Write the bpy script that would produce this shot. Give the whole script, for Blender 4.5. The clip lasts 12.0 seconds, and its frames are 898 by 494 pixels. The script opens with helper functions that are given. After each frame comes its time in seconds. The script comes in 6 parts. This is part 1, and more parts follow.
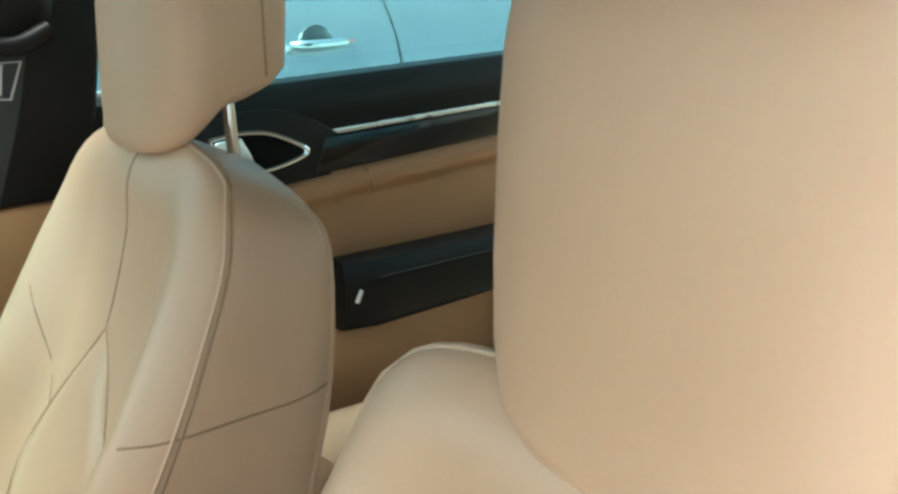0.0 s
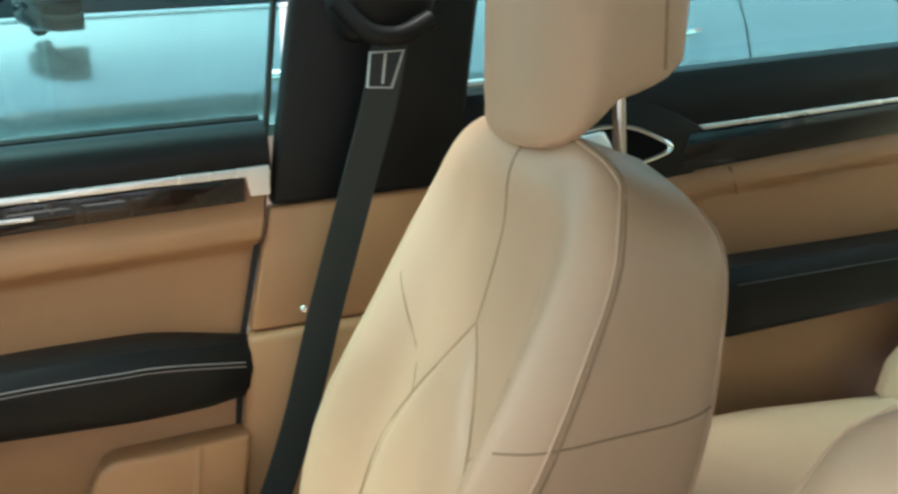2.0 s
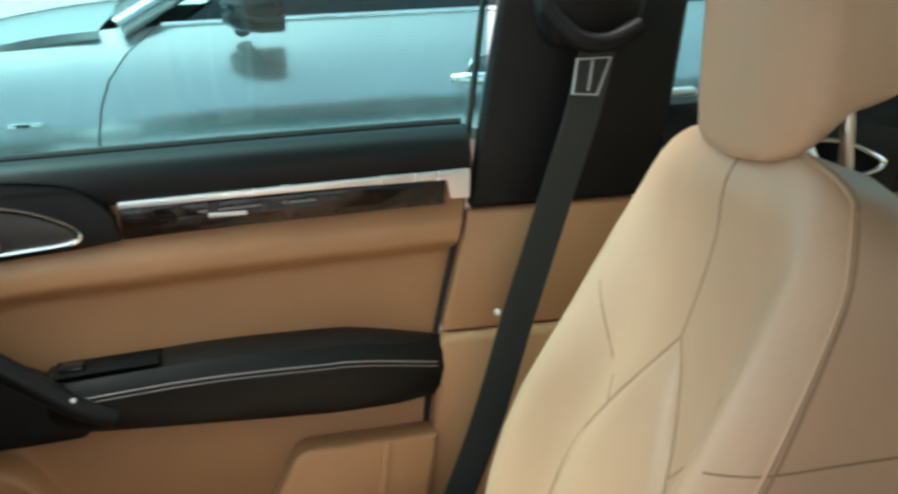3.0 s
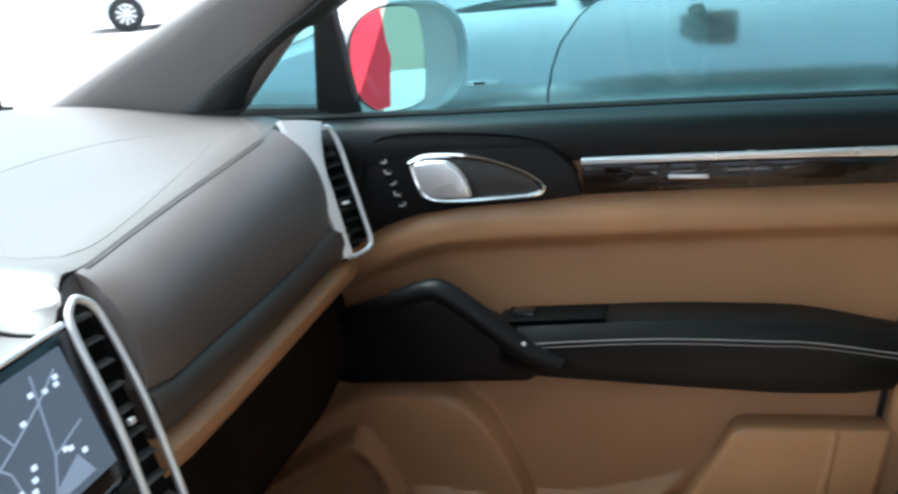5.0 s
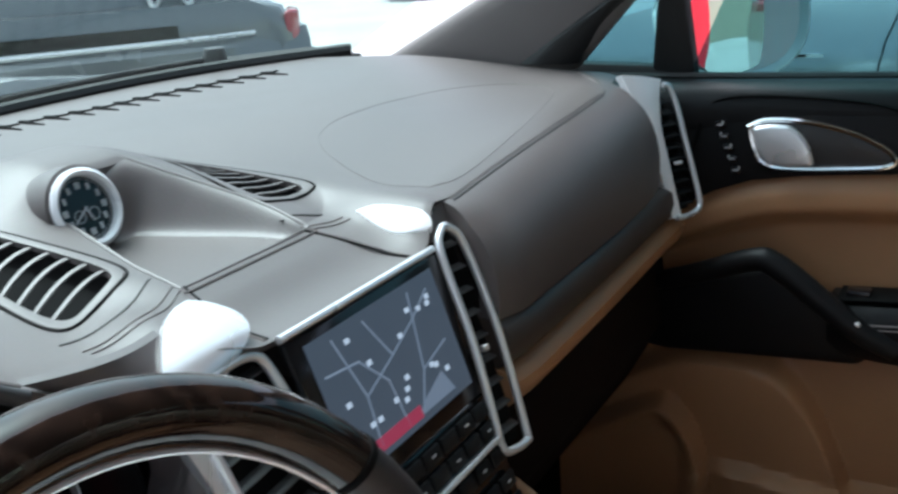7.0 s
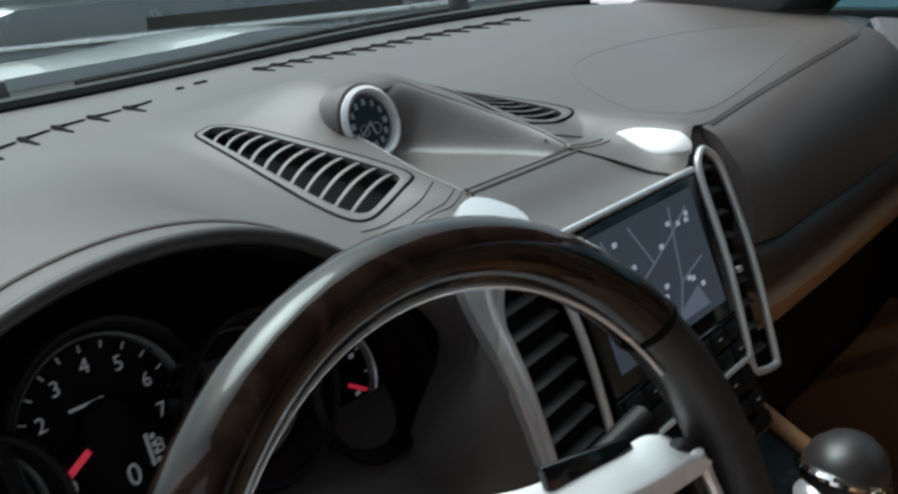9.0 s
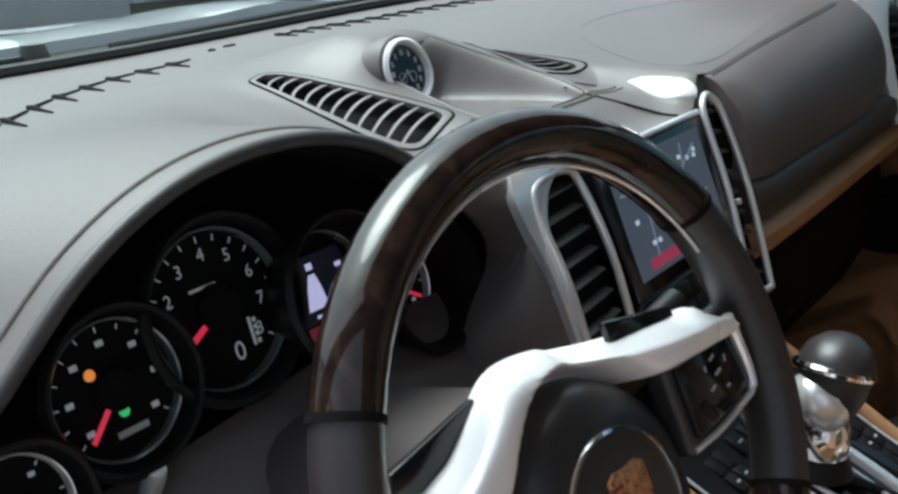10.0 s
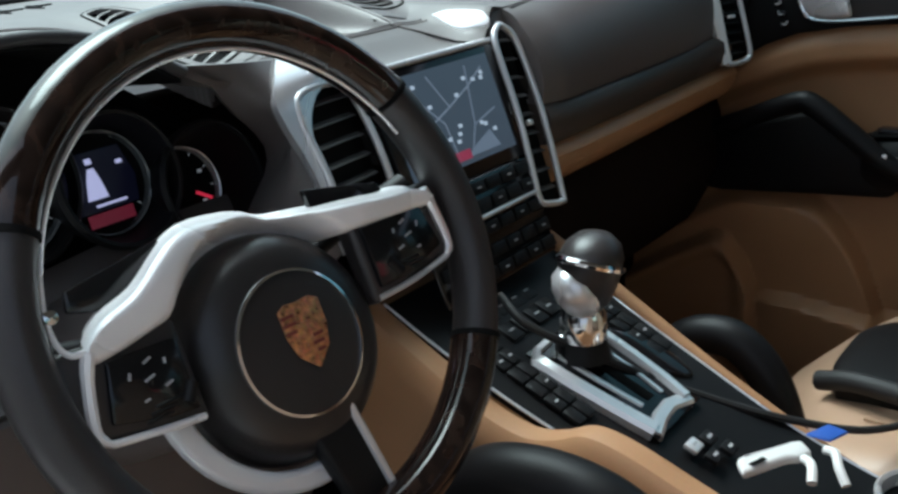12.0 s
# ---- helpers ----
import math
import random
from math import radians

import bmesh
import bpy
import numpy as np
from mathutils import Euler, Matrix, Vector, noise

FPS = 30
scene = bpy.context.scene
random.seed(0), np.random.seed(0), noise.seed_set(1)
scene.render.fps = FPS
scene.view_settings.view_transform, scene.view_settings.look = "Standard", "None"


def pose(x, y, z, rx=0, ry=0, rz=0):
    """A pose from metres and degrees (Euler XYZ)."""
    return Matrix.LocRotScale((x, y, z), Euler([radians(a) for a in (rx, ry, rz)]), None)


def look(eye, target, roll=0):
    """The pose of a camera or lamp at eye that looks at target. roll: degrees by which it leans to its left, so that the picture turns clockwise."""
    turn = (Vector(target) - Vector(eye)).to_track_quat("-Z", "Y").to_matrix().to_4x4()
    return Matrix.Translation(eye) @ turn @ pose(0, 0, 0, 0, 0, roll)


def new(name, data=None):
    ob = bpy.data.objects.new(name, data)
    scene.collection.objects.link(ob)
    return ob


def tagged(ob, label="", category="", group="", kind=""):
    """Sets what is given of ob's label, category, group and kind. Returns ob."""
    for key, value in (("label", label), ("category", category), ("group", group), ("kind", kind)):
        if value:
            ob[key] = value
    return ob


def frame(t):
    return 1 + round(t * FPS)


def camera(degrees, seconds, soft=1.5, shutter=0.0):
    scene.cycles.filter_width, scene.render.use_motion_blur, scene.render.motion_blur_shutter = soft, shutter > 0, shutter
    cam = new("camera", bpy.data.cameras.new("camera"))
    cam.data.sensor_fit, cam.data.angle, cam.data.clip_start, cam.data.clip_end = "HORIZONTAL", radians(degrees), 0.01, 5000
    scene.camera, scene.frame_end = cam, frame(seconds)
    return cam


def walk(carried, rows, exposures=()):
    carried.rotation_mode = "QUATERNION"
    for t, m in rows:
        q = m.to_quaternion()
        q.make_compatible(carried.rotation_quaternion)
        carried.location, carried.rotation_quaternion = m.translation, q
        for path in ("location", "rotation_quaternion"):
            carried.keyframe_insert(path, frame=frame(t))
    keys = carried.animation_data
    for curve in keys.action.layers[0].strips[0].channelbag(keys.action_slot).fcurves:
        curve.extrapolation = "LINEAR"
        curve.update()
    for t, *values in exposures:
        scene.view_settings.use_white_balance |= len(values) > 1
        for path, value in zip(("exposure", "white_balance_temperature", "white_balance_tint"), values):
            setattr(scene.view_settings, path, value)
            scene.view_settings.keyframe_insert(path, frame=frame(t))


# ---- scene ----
cam = camera(48.1, 12.0, soft=2.6, shutter=0.4)
PATH = [
    (0, (-0.664, 0.452, 1.376), (0.869, -0.691, 0.791), -0.8),
    (0.5, (-0.635, 0.45, 1.374), (0.943, -0.63, 0.788), -1.2),
    (1, (-0.612, 0.454, 1.376), (1.035, -0.517, 0.789), -1.1),
    (1.5, (-0.588, 0.473, 1.375), (1.154, -0.308, 0.78), -1.9),
    (2, (-0.562, 0.491, 1.374), (1.245, -0.128, 0.782), -2.2),
    (2.5, (-0.552, 0.511, 1.377), (1.296, 0.007, 0.803), -2.0),
    (3, (-0.547, 0.541, 1.379), (1.342, 0.221, 0.805), -2.3),
    (3.5, (-0.54, 0.578, 1.376), (1.37, 0.438, 0.799), -2.3),
    (3.7, (-0.539, 0.59, 1.374), (1.37, 0.524, 0.782), -2.5),
    (5.3, (-0.534, 0.611, 1.369), (1.296, 1.169, 0.783), -3.9),
    (5.5, (-0.535, 0.619, 1.367), (1.281, 1.219, 0.782), -3.7),
    (6, (-0.539, 0.637, 1.365), (1.237, 1.34, 0.775), -3.5),
    (6.5, (-0.552, 0.656, 1.362), (1.168, 1.485, 0.764), -3.2),
    (6.7, (-0.56, 0.665, 1.359), (1.128, 1.551, 0.752), -3.4),
    (8.3, (-0.623, 0.702, 1.322), (0.922, 1.837, 0.752), -4.6),
    (8.5, (-0.623, 0.697, 1.332), (0.881, 1.871, 0.732), -4.7),
    (9, (-0.659, 0.692, 1.319), (0.763, 1.956, 0.7), -5.0),
    (9.5, (-0.744, 0.691, 1.314), (0.684, 1.94, 0.68), -5.0),
    (10, (-0.791, 0.672, 1.297), (0.674, 1.879, 0.667), -4.5),
    (10.5, (-0.793, 0.605, 1.27), (0.636, 1.851, 0.633), -4.5),
    (11, (-0.79, 0.519, 1.253), (0.625, 1.775, 0.603), -4.7),
    (11.5, (-0.78, 0.478, 1.249), (0.658, 1.71, 0.604), -4.7),
    (12, (-0.777, 0.458, 1.245), (0.701, 1.633, 0.584), -4.7),
]
walk(cam, [(t, look(eye, target, roll)) for t, eye, target, roll in PATH],
     [(0, 2.65, 6100, -5), (1.0, 2.75, 5950, -6), (1.5, 2.72, 6100, -5), (2.0, 2.62, 6250, -2), (3.0, 2.48, 6450, 2), (3.7, 2.28, 6300, 4), (5.3, 2.27, 5700, 5), (6.2, 1.95, 5670, 5), (6.7, 1.60, 5650, 5), (8.3, 0.36, 5900, 7), (9.3, 0.60, 6050, 7), (10.3, 1.15, 5950, 8), (12, 1.02, 5750, 4)])

# ---- world and light ----
world = bpy.data.worlds.new("sky")
scene.world = world
world.use_nodes = True
wn = world.node_tree.nodes
sky = wn.new("ShaderNodeTexSky")
sky.sky_type, sky.sun_disc = "NISHITA", False
sky.sun_elevation, sky.sun_rotation = radians(62), radians(11)
sky.air_density, sky.dust_density, sky.ozone_density = 0.7, 7.0, 0.5
haze = wn.new("ShaderNodeHueSaturation")
haze.inputs["Saturation"].default_value = 0.5
world.node_tree.links.new(sky.outputs[0], haze.inputs["Color"])
world.node_tree.links.new(haze.outputs[0], wn["Background"].inputs[0])
wn["Background"].inputs[1].default_value = 0.15
sun = new("sun", bpy.data.lights.new("sun", "SUN"))
sun.data.energy, sun.data.angle, sun.data.color = 0.95, radians(35), (1.0, 0.98, 0.95)
sun.matrix_world = look((0.6, 3.2, 6.2), (0, 0, 0))

# ---- materials ----


def base_mat(name, rough=0.5, metal=0.0):
    m = bpy.data.materials.new(name)
    m.use_nodes = True
    p = m.node_tree.nodes["Principled BSDF"]
    p.inputs["Roughness"].default_value, p.inputs["Metallic"].default_value = rough, metal
    return m, m.node_tree, p


def varied(name, colour, rough=0.5, metal=0.0, spread=0.12, big=6.0, fine=260.0, bump=0.12, depth=0.0006, cells=True, coat=0.0):
    """Surface with blotches, fine grain and a pored relief, in object space at real size."""
    m, nt, p = base_mat(name, rough, metal)
    n, link = nt.nodes, nt.links
    tc = n.new("ShaderNodeTexCoord")
    a, b = n.new("ShaderNodeTexNoise"), n.new("ShaderNodeTexNoise")
    a.inputs["Scale"].default_value, b.inputs["Scale"].default_value = big, fine
    a.inputs["Detail"].default_value, b.inputs["Detail"].default_value = 3, 2
    ramp, mix = n.new("ShaderNodeValToRGB"), n.new("ShaderNodeMix")
    dark = [c * (1 - spread) for c in colour]
    lite = [min(1, c * (1 + spread)) for c in colour]
    ramp.color_ramp.elements[0].color, ramp.color_ramp.elements[1].color = (*dark, 1), (*lite, 1)
    ramp.color_ramp.elements[0].position, ramp.color_ramp.elements[1].position = 0.3, 0.7
    mix.data_type, mix.blend_type = "RGBA", "OVERLAY"
    mix.inputs[0].default_value = spread
    for t in (a, b):
        link.new(tc.outputs["Object"], t.inputs["Vector"])
    link.new(a.outputs[0], ramp.inputs[0])
    link.new(ramp.outputs[0], mix.inputs[6])
    link.new(b.outputs["Color"], mix.inputs[7])
    hsv = n.new("ShaderNodeHueSaturation")
    hsv.inputs["Saturation"].default_value = 1.0
    link.new(mix.outputs[2], hsv.inputs["Color"])
    link.new(hsv.outputs[0], p.inputs["Base Color"])
    rr = n.new("ShaderNodeMapRange")
    rr.inputs["To Min"].default_value, rr.inputs["To Max"].default_value = max(0.02, rough - 0.08), min(1, rough + 0.08)
    link.new(a.outputs[0], rr.inputs[0])
    link.new(rr.outputs[0], p.inputs["Roughness"])
    if bump:
        bp = n.new("ShaderNodeBump")
        bp.inputs["Strength"].default_value, bp.inputs["Distance"].default_value = bump, depth
        if cells:
            v = n.new("ShaderNodeTexVoronoi")
            v.inputs["Scale"].default_value = 420
            link.new(tc.outputs["Object"], v.inputs["Vector"])
            link.new(v.outputs["Distance"], bp.inputs["Height"])
        else:
            link.new(b.outputs[0], bp.inputs["Height"])
        link.new(bp.outputs[0], p.inputs["Normal"])
    p.inputs["Coat Weight"].default_value = coat
    p.inputs["Coat Roughness"].default_value = 0.05
    return m


def glass_mat(name, tint, gloss=0.02):
    m, nt, p = base_mat(name)
    n, link = nt.nodes, nt.links
    n.remove(p)
    tr, gl, fr, mx = n.new("ShaderNodeBsdfTransparent"), n.new("ShaderNodeBsdfGlossy"), n.new("ShaderNodeLayerWeight"), n.new("ShaderNodeMixShader")
    pw, mr = n.new("ShaderNodeMath"), n.new("ShaderNodeMapRange")
    pw.operation, pw.inputs[1].default_value = "POWER", 5.0
    mr.inputs["To Min"].default_value, mr.inputs["To Max"].default_value = 0.02, 0.30
    tr.inputs[0].default_value = (*tint, 1)
    gl.inputs["Roughness"].default_value = gloss
    fr.inputs[0].default_value = 0.5
    link.new(fr.outputs["Facing"], pw.inputs[0])
    link.new(pw.outputs[0], mr.inputs[0])
    link.new(mr.outputs[0], mx.inputs[0])
    link.new(tr.outputs[0], mx.inputs[1])
    link.new(gl.outputs[0], mx.inputs[2])
    link.new(mx.outputs[0], n["Material Output"].inputs[0])
    return m


def glow_mat(name, colour, power):
    m, nt, p = base_mat(name, 0.3)
    p.inputs["Base Color"].default_value = (*[c * 0.3 for c in colour], 1)
    p.inputs["Emission Color"].default_value = (*colour, 1)
    p.inputs["Emission Strength"].default_value = power
    return m


def wood_mat(name, dark, lite, rough=0.12):
    m, nt, p = base_mat(name, rough)
    n, link = nt.nodes, nt.links
    tc, w, ns, ramp = n.new("ShaderNodeTexCoord"), n.new("ShaderNodeTexWave"), n.new("ShaderNodeTexNoise"), n.new("ShaderNodeValToRGB")
    w.inputs["Scale"].default_value, w.inputs["Distortion"].default_value, w.inputs["Detail"].default_value = 14, 9, 3
    w.inputs["Detail Scale"].default_value = 2.5
    ns.inputs["Scale"].default_value = 60
    mx = n.new("ShaderNodeMath")
    mx.operation = "MULTIPLY"
    ramp.color_ramp.elements[0].color, ramp.color_ramp.elements[1].color = (*dark, 1), (*lite, 1)
    for t in (w, ns):
        link.new(tc.outputs["Object"], t.inputs["Vector"])
    link.new(w.outputs["Fac"], mx.inputs[0])
    link.new(ns.outputs["Fac"], mx.inputs[1])
    link.new(mx.outputs[0], ramp.inputs[0])
    link.new(ramp.outputs[0], p.inputs["Base Color"])
    p.inputs["Coat Weight"].default_value, p.inputs["Coat Roughness"].default_value = 0.55, 0.02
    p.inputs["Specular IOR Level"].default_value = 0.12
    p.inputs["Coat IOR"].default_value = 1.6
    # hand-rubbed lacquer is never quite even
    wv, bp = n.new("ShaderNodeTexNoise"), n.new("ShaderNodeBump")
    wv.inputs["Scale"].default_value, wv.inputs["Detail"].default_value = 45, 1
    bp.inputs["Strength"].default_value, bp.inputs["Distance"].default_value = 0.12, 0.0015
    link.new(tc.outputs["Object"], wv.inputs["Vector"])
    link.new(wv.outputs["Fac"], bp.inputs["Height"])
    link.new(bp.outputs[0], p.inputs["Coat Normal"])
    return m


TAN = varied("tan_leather", (0.46, 0.300, 0.198), 0.42, spread=0.04, bump=0.06)
CARAMEL = varied("caramel_door_trim", (0.40, 0.211, 0.102), 0.45, spread=0.07)
SEAM = varied("seam_thread", (0.27, 0.170, 0.100), 0.7, bump=0)
BLACK = varied("black_grained_plastic", (0.007, 0.0069, 0.0073), 0.45, spread=0.1)
BLACK.node_tree.nodes["Principled BSDF"].inputs["Specular IOR Level"].default_value = 0.22
DASH = varied("espresso_dash_leather", (0.098, 0.084, 0.080), 0.45, spread=0.08)
DASH.node_tree.nodes["Principled BSDF"].inputs["Specular IOR Level"].default_value = 0.58
DASHSEAM = varied("grey_dash_thread", (0.16, 0.14, 0.135), 0.6, bump=0)
PIT = varied("flat_black_plastic", (0.004, 0.004, 0.004), 0.8, bump=0)
PIT.node_tree.nodes["Principled BSDF"].inputs["Specular IOR Level"].default_value = 0.12
MARK = varied("grey_print", (0.42, 0.42, 0.43), 0.5, bump=0)
ENAMEL = varied("dull_red_enamel", (0.16, 0.03, 0.02), 0.35, bump=0)
GLOSS = varied("gloss_black_plastic", (0.008, 0.008, 0.009), 0.12, bump=0, spread=0.05)
RUBBER = varied("rubber_seal", (0.012, 0.012, 0.012), 0.65, bump=0)
BELT = varied("belt_webbing", (0.018, 0.026, 0.030), 0.6, fine=900, bump=0.4, cells=False)
CHROME = varied("polished_chrome", (0.85, 0.85, 0.86), 0.1, 1.0, spread=0.03, bump=0)
SPOKE = varied("bright_spoke_metal", (0.92, 0.92, 0.93), 0.28, 0.16, spread=0.04, bump=0)
SATIN = varied("satin_aluminium", (0.80, 0.80, 0.81), 0.28, 0.6, spread=0.05, bump=0)
WOOD = wood_mat("dark_walnut_lacquer", (0.009, 0.0055, 0.0045), (0.036, 0.021, 0.015), 0.06)
PILLAR = varied("grey_brown_pillar_trim", (0.145, 0.128, 0.122), 0.6, spread=0.06)
LINER = varied("grey_beige_headliner_cloth", (0.22, 0.205, 0.185), 0.9, fine=500, bump=0.3, cells=False)
# brown carpet taken near black: footwell shade is put into the base colour
CARPET = varied("shaded_brown_carpet", (0.012, 0.008, 0.006), 0.95, fine=700, bump=0.8, depth=0.002, cells=False)
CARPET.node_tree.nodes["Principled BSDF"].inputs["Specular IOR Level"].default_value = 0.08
PAINT = varied("white_car_paint", (0.78, 0.79, 0.79), 0.2, spread=0.02, bump=0, coat=1.0)
SILVER = varied("silver_grey_car_paint", (0.45, 0.465, 0.47), 0.17, 0.75, spread=0.03, bump=0, coat=1.0)
GREY = varied("steel_grey_car_paint", (0.16, 0.175, 0.18), 0.25, 0.35, spread=0.04, bump=0, coat=1.0)
CONCRETE = varied("pale_concrete", (0.42, 0.42, 0.405), 0.85, spread=0.1, big=0.7, fine=30, bump=0.3, depth=0.004, cells=False)
WALLP = varied("cream_wall_paint", (0.28, 0.27, 0.21), 0.8, spread=0.05, big=0.8, fine=60, cells=False)
DARKWALL = varied("grey_wall_paint", (0.30, 0.30, 0.29), 0.8, spread=0.08, big=0.8, fine=60, cells=False)
ROLL = varied("dark_brown_lower_leather", (0.050, 0.037, 0.030), 0.5, spread=0.08)
SHROUD = varied("charcoal_soft_plastic", (0.040, 0.038, 0.038), 0.48, spread=0.06)
RED = varied("red_painted_metal", (0.50, 0.012, 0.03), 0.4, spread=0.06, bump=0)
WHITE = varied("white_plastic", (0.78, 0.78, 0.76), 0.4, spread=0.04, bump=0)
BLUE = varied("blue_card", (0.03, 0.10, 0.42), 0.5, spread=0.06, bump=0)
GOLD = varied("gold_enamel", (0.52, 0.25, 0.12), 0.3, 0.6, spread=0.45, big=240, bump=0)
LAMPRED = varied("red_lamp_lens", (0.34, 0.05, 0.06), 0.15, spread=0.1, bump=0, coat=0.5)
TYRE = varied("tyre_rubber", (0.02, 0.02, 0.02), 0.8, bump=0.3, cells=False)
SIDEGLASS = glass_mat("teal_tinted_side_glass", (0.48, 0.68, 0.69))
SCREENGLASS = glass_mat("windscreen_glass", (0.86, 0.94, 0.92))
CARGLASS = varied("dark_car_window", (0.012, 0.016, 0.018), 0.04, bump=0)
MIRROR, _nt, _p = base_mat("mirror_silver", 0.0, 1.0)
_p.inputs["Base Color"].default_value = (0.86, 0.88, 0.86, 1)
MAPBLUE = glow_mat("map_display", (0.085, 0.105, 0.135), 0.25)
MAPROAD = glow_mat("map_lines", (0.125, 0.15, 0.19), 0.45)
MAPICON = glow_mat("map_icons", (0.62, 0.70, 0.80), 0.28)
MAPRED = glow_mat("map_red_band", (0.50, 0.06, 0.12), 0.20)
NEEDLE = glow_mat("red_needle", (0.75, 0.03, 0.07), 0.3)
TICK = glow_mat("dial_marks", (0.72, 0.72, 0.75), 0.08)
AMBER = glow_mat("amber_lamp", (0.8, 0.25, 0.04), 0.35)
GREENL = glow_mat("green_lamp", (0.05, 0.5, 0.13), 0.35)
DISPBLUE = glow_mat("dial_display_blue", (0.006, 0.007, 0.022), 0.12)
DISPRED = glow_mat("dial_display_red", (0.30, 0.03, 0.06), 0.12)
DISPLILAC = glow_mat("dial_display_lilac", (0.6, 0.58, 0.85), 0.32)

# ---- mesh helpers ----


def thing(name, label, category, m=None, kind="", group=""):
    ob = new(name)
    if m is not None:
        ob.matrix_world = m
    return tagged(ob, label, category, group, kind)


def part(name, bm, material, parent, label="", smooth=True, kind=""):
    bmesh.ops.recalc_face_normals(bm, faces=bm.faces)
    me = bpy.data.meshes.new(name)
    bm.to_mesh(me)
    bm.free()
    for f in me.polygons:
        f.use_smooth = smooth
    if smooth:
        me.set_sharp_from_angle(angle=radians(38))
    me.materials.append(material)
    ob = new(name, me)
    ob.parent = parent
    return tagged(ob, label, "", "", kind)


def solid(name, bm, material, label, category, kind="", smooth=True, group=""):
    return tagged(part(name, bm, material, None, label, smooth), label, category, group, kind)


def loft(rings, caps=True, bm=None):
    bm = bm or bmesh.new()
    vs = [[bm.verts.new(p) for p in r] for r in rings]
    n = len(rings[0])
    for a, b in zip(vs, vs[1:]):
        for i in range(n):
            bm.faces.new((a[i], a[(i + 1) % n], b[(i + 1) % n], b[i]))
    if caps:
        bm.faces.new(vs[0][::-1])
        bm.faces.new(vs[-1])
    return bm


def tube(path, r, n=10, bm=None, closed=False):
    """A round bar along a line of points; r is a number or one for each point."""
    path = [Vector(p) for p in path]
    rs = r if isinstance(r, (list, tuple)) else [r] * len(path)
    rings, side = [], None
    for i, p in enumerate(path):
        if closed:
            d = (path[(i + 1) % len(path)] - path[i - 1]).normalized()
        else:
            d = (path[min(i + 1, len(path) - 1)] - path[max(i - 1, 0)]).normalized()
        if side is None:
            side = d.cross(Vector((0.13, 0.2, 1))).normalized()
        side = (side - d * side.dot(d)).normalized()
        up = d.cross(side)
        rings.append([p + rs[i] * (math.cos(a) * side + math.sin(a) * up) for a in (2 * math.pi * k / n for k in range(n))])
    if closed:
        rings.append(rings[0])
        bm = loft(rings, False, bm)
        bmesh.ops.remove_doubles(bm, verts=bm.verts, dist=1e-6)
        return bm
    return loft(rings, True, bm)


def box(c, s, bev=0.004, seg=2, m=None, bm=None):
    bm2 = bmesh.new()
    bmesh.ops.create_cube(bm2, size=1, matrix=Matrix.Translation(c) @ Matrix.Diagonal((*s, 1)))
    if bev:
        bmesh.ops.bevel(bm2, geom=bm2.edges[:], offset=min(bev, min(s) * 0.45), segments=seg, affect="EDGES", profile=0.5)
    if m is not None:
        bm2.transform(m)
    if bm is None:
        return bm2
    return merged(bm, bm2)


def merged(bm, other):
    me = bpy.data.meshes.new("tmp")
    other.to_mesh(me)
    other.free()
    bm.from_mesh(me)
    bpy.data.meshes.remove(me)
    return bm


def slab(pts, push, bev=0.003, seg=2):
    """A flat outline pushed along a vector, with rounded edges."""
    bm = bmesh.new()
    push = Vector(push)
    a = [bm.verts.new(p) for p in pts]
    b = [bm.verts.new(Vector(p) + push) for p in pts]
    n = len(pts)
    bm.faces.new(a[::-1])
    bm.faces.new(b)
    for i in range(n):
        bm.faces.new((a[i], a[(i + 1) % n], b[(i + 1) % n], b[i]))
    if bev:
        bmesh.ops.recalc_face_normals(bm, faces=bm.faces)
        bmesh.ops.bevel(bm, geom=bm.edges[:], offset=bev, segments=seg, affect="EDGES", profile=0.5, clamp_overlap=True)
    return bm


def sheet(f, us, vs, push, bm=None):
    """A curved sheet f(u, v) with thickness along the vector push."""
    bm = bm or bmesh.new()
    push = Vector(push)
    a = [[bm.verts.new(f(u, v)) for v in vs] for u in us]
    b = [[bm.verts.new(w.co + push) for w in row] for row in a]
    nu, nv = len(us), len(vs)
    for i in range(nu - 1):
        for j in range(nv - 1):
            bm.faces.new((a[i][j], a[i + 1][j], a[i + 1][j + 1], a[i][j + 1]))
            bm.faces.new((b[i][j], b[i][j + 1], b[i + 1][j + 1], b[i + 1][j]))
    for i in range(nu - 1):
        bm.faces.new((a[i][0], b[i][0], b[i + 1][0], a[i + 1][0]))
        bm.faces.new((a[i][-1], a[i + 1][-1], b[i + 1][-1], b[i][-1]))
    for j in range(nv - 1):
        bm.faces.new((a[0][j], a[0][j + 1], b[0][j + 1], b[0][j]))
        bm.faces.new((a[-1][j], b[-1][j], b[-1][j + 1], a[-1][j + 1]))
    return bm


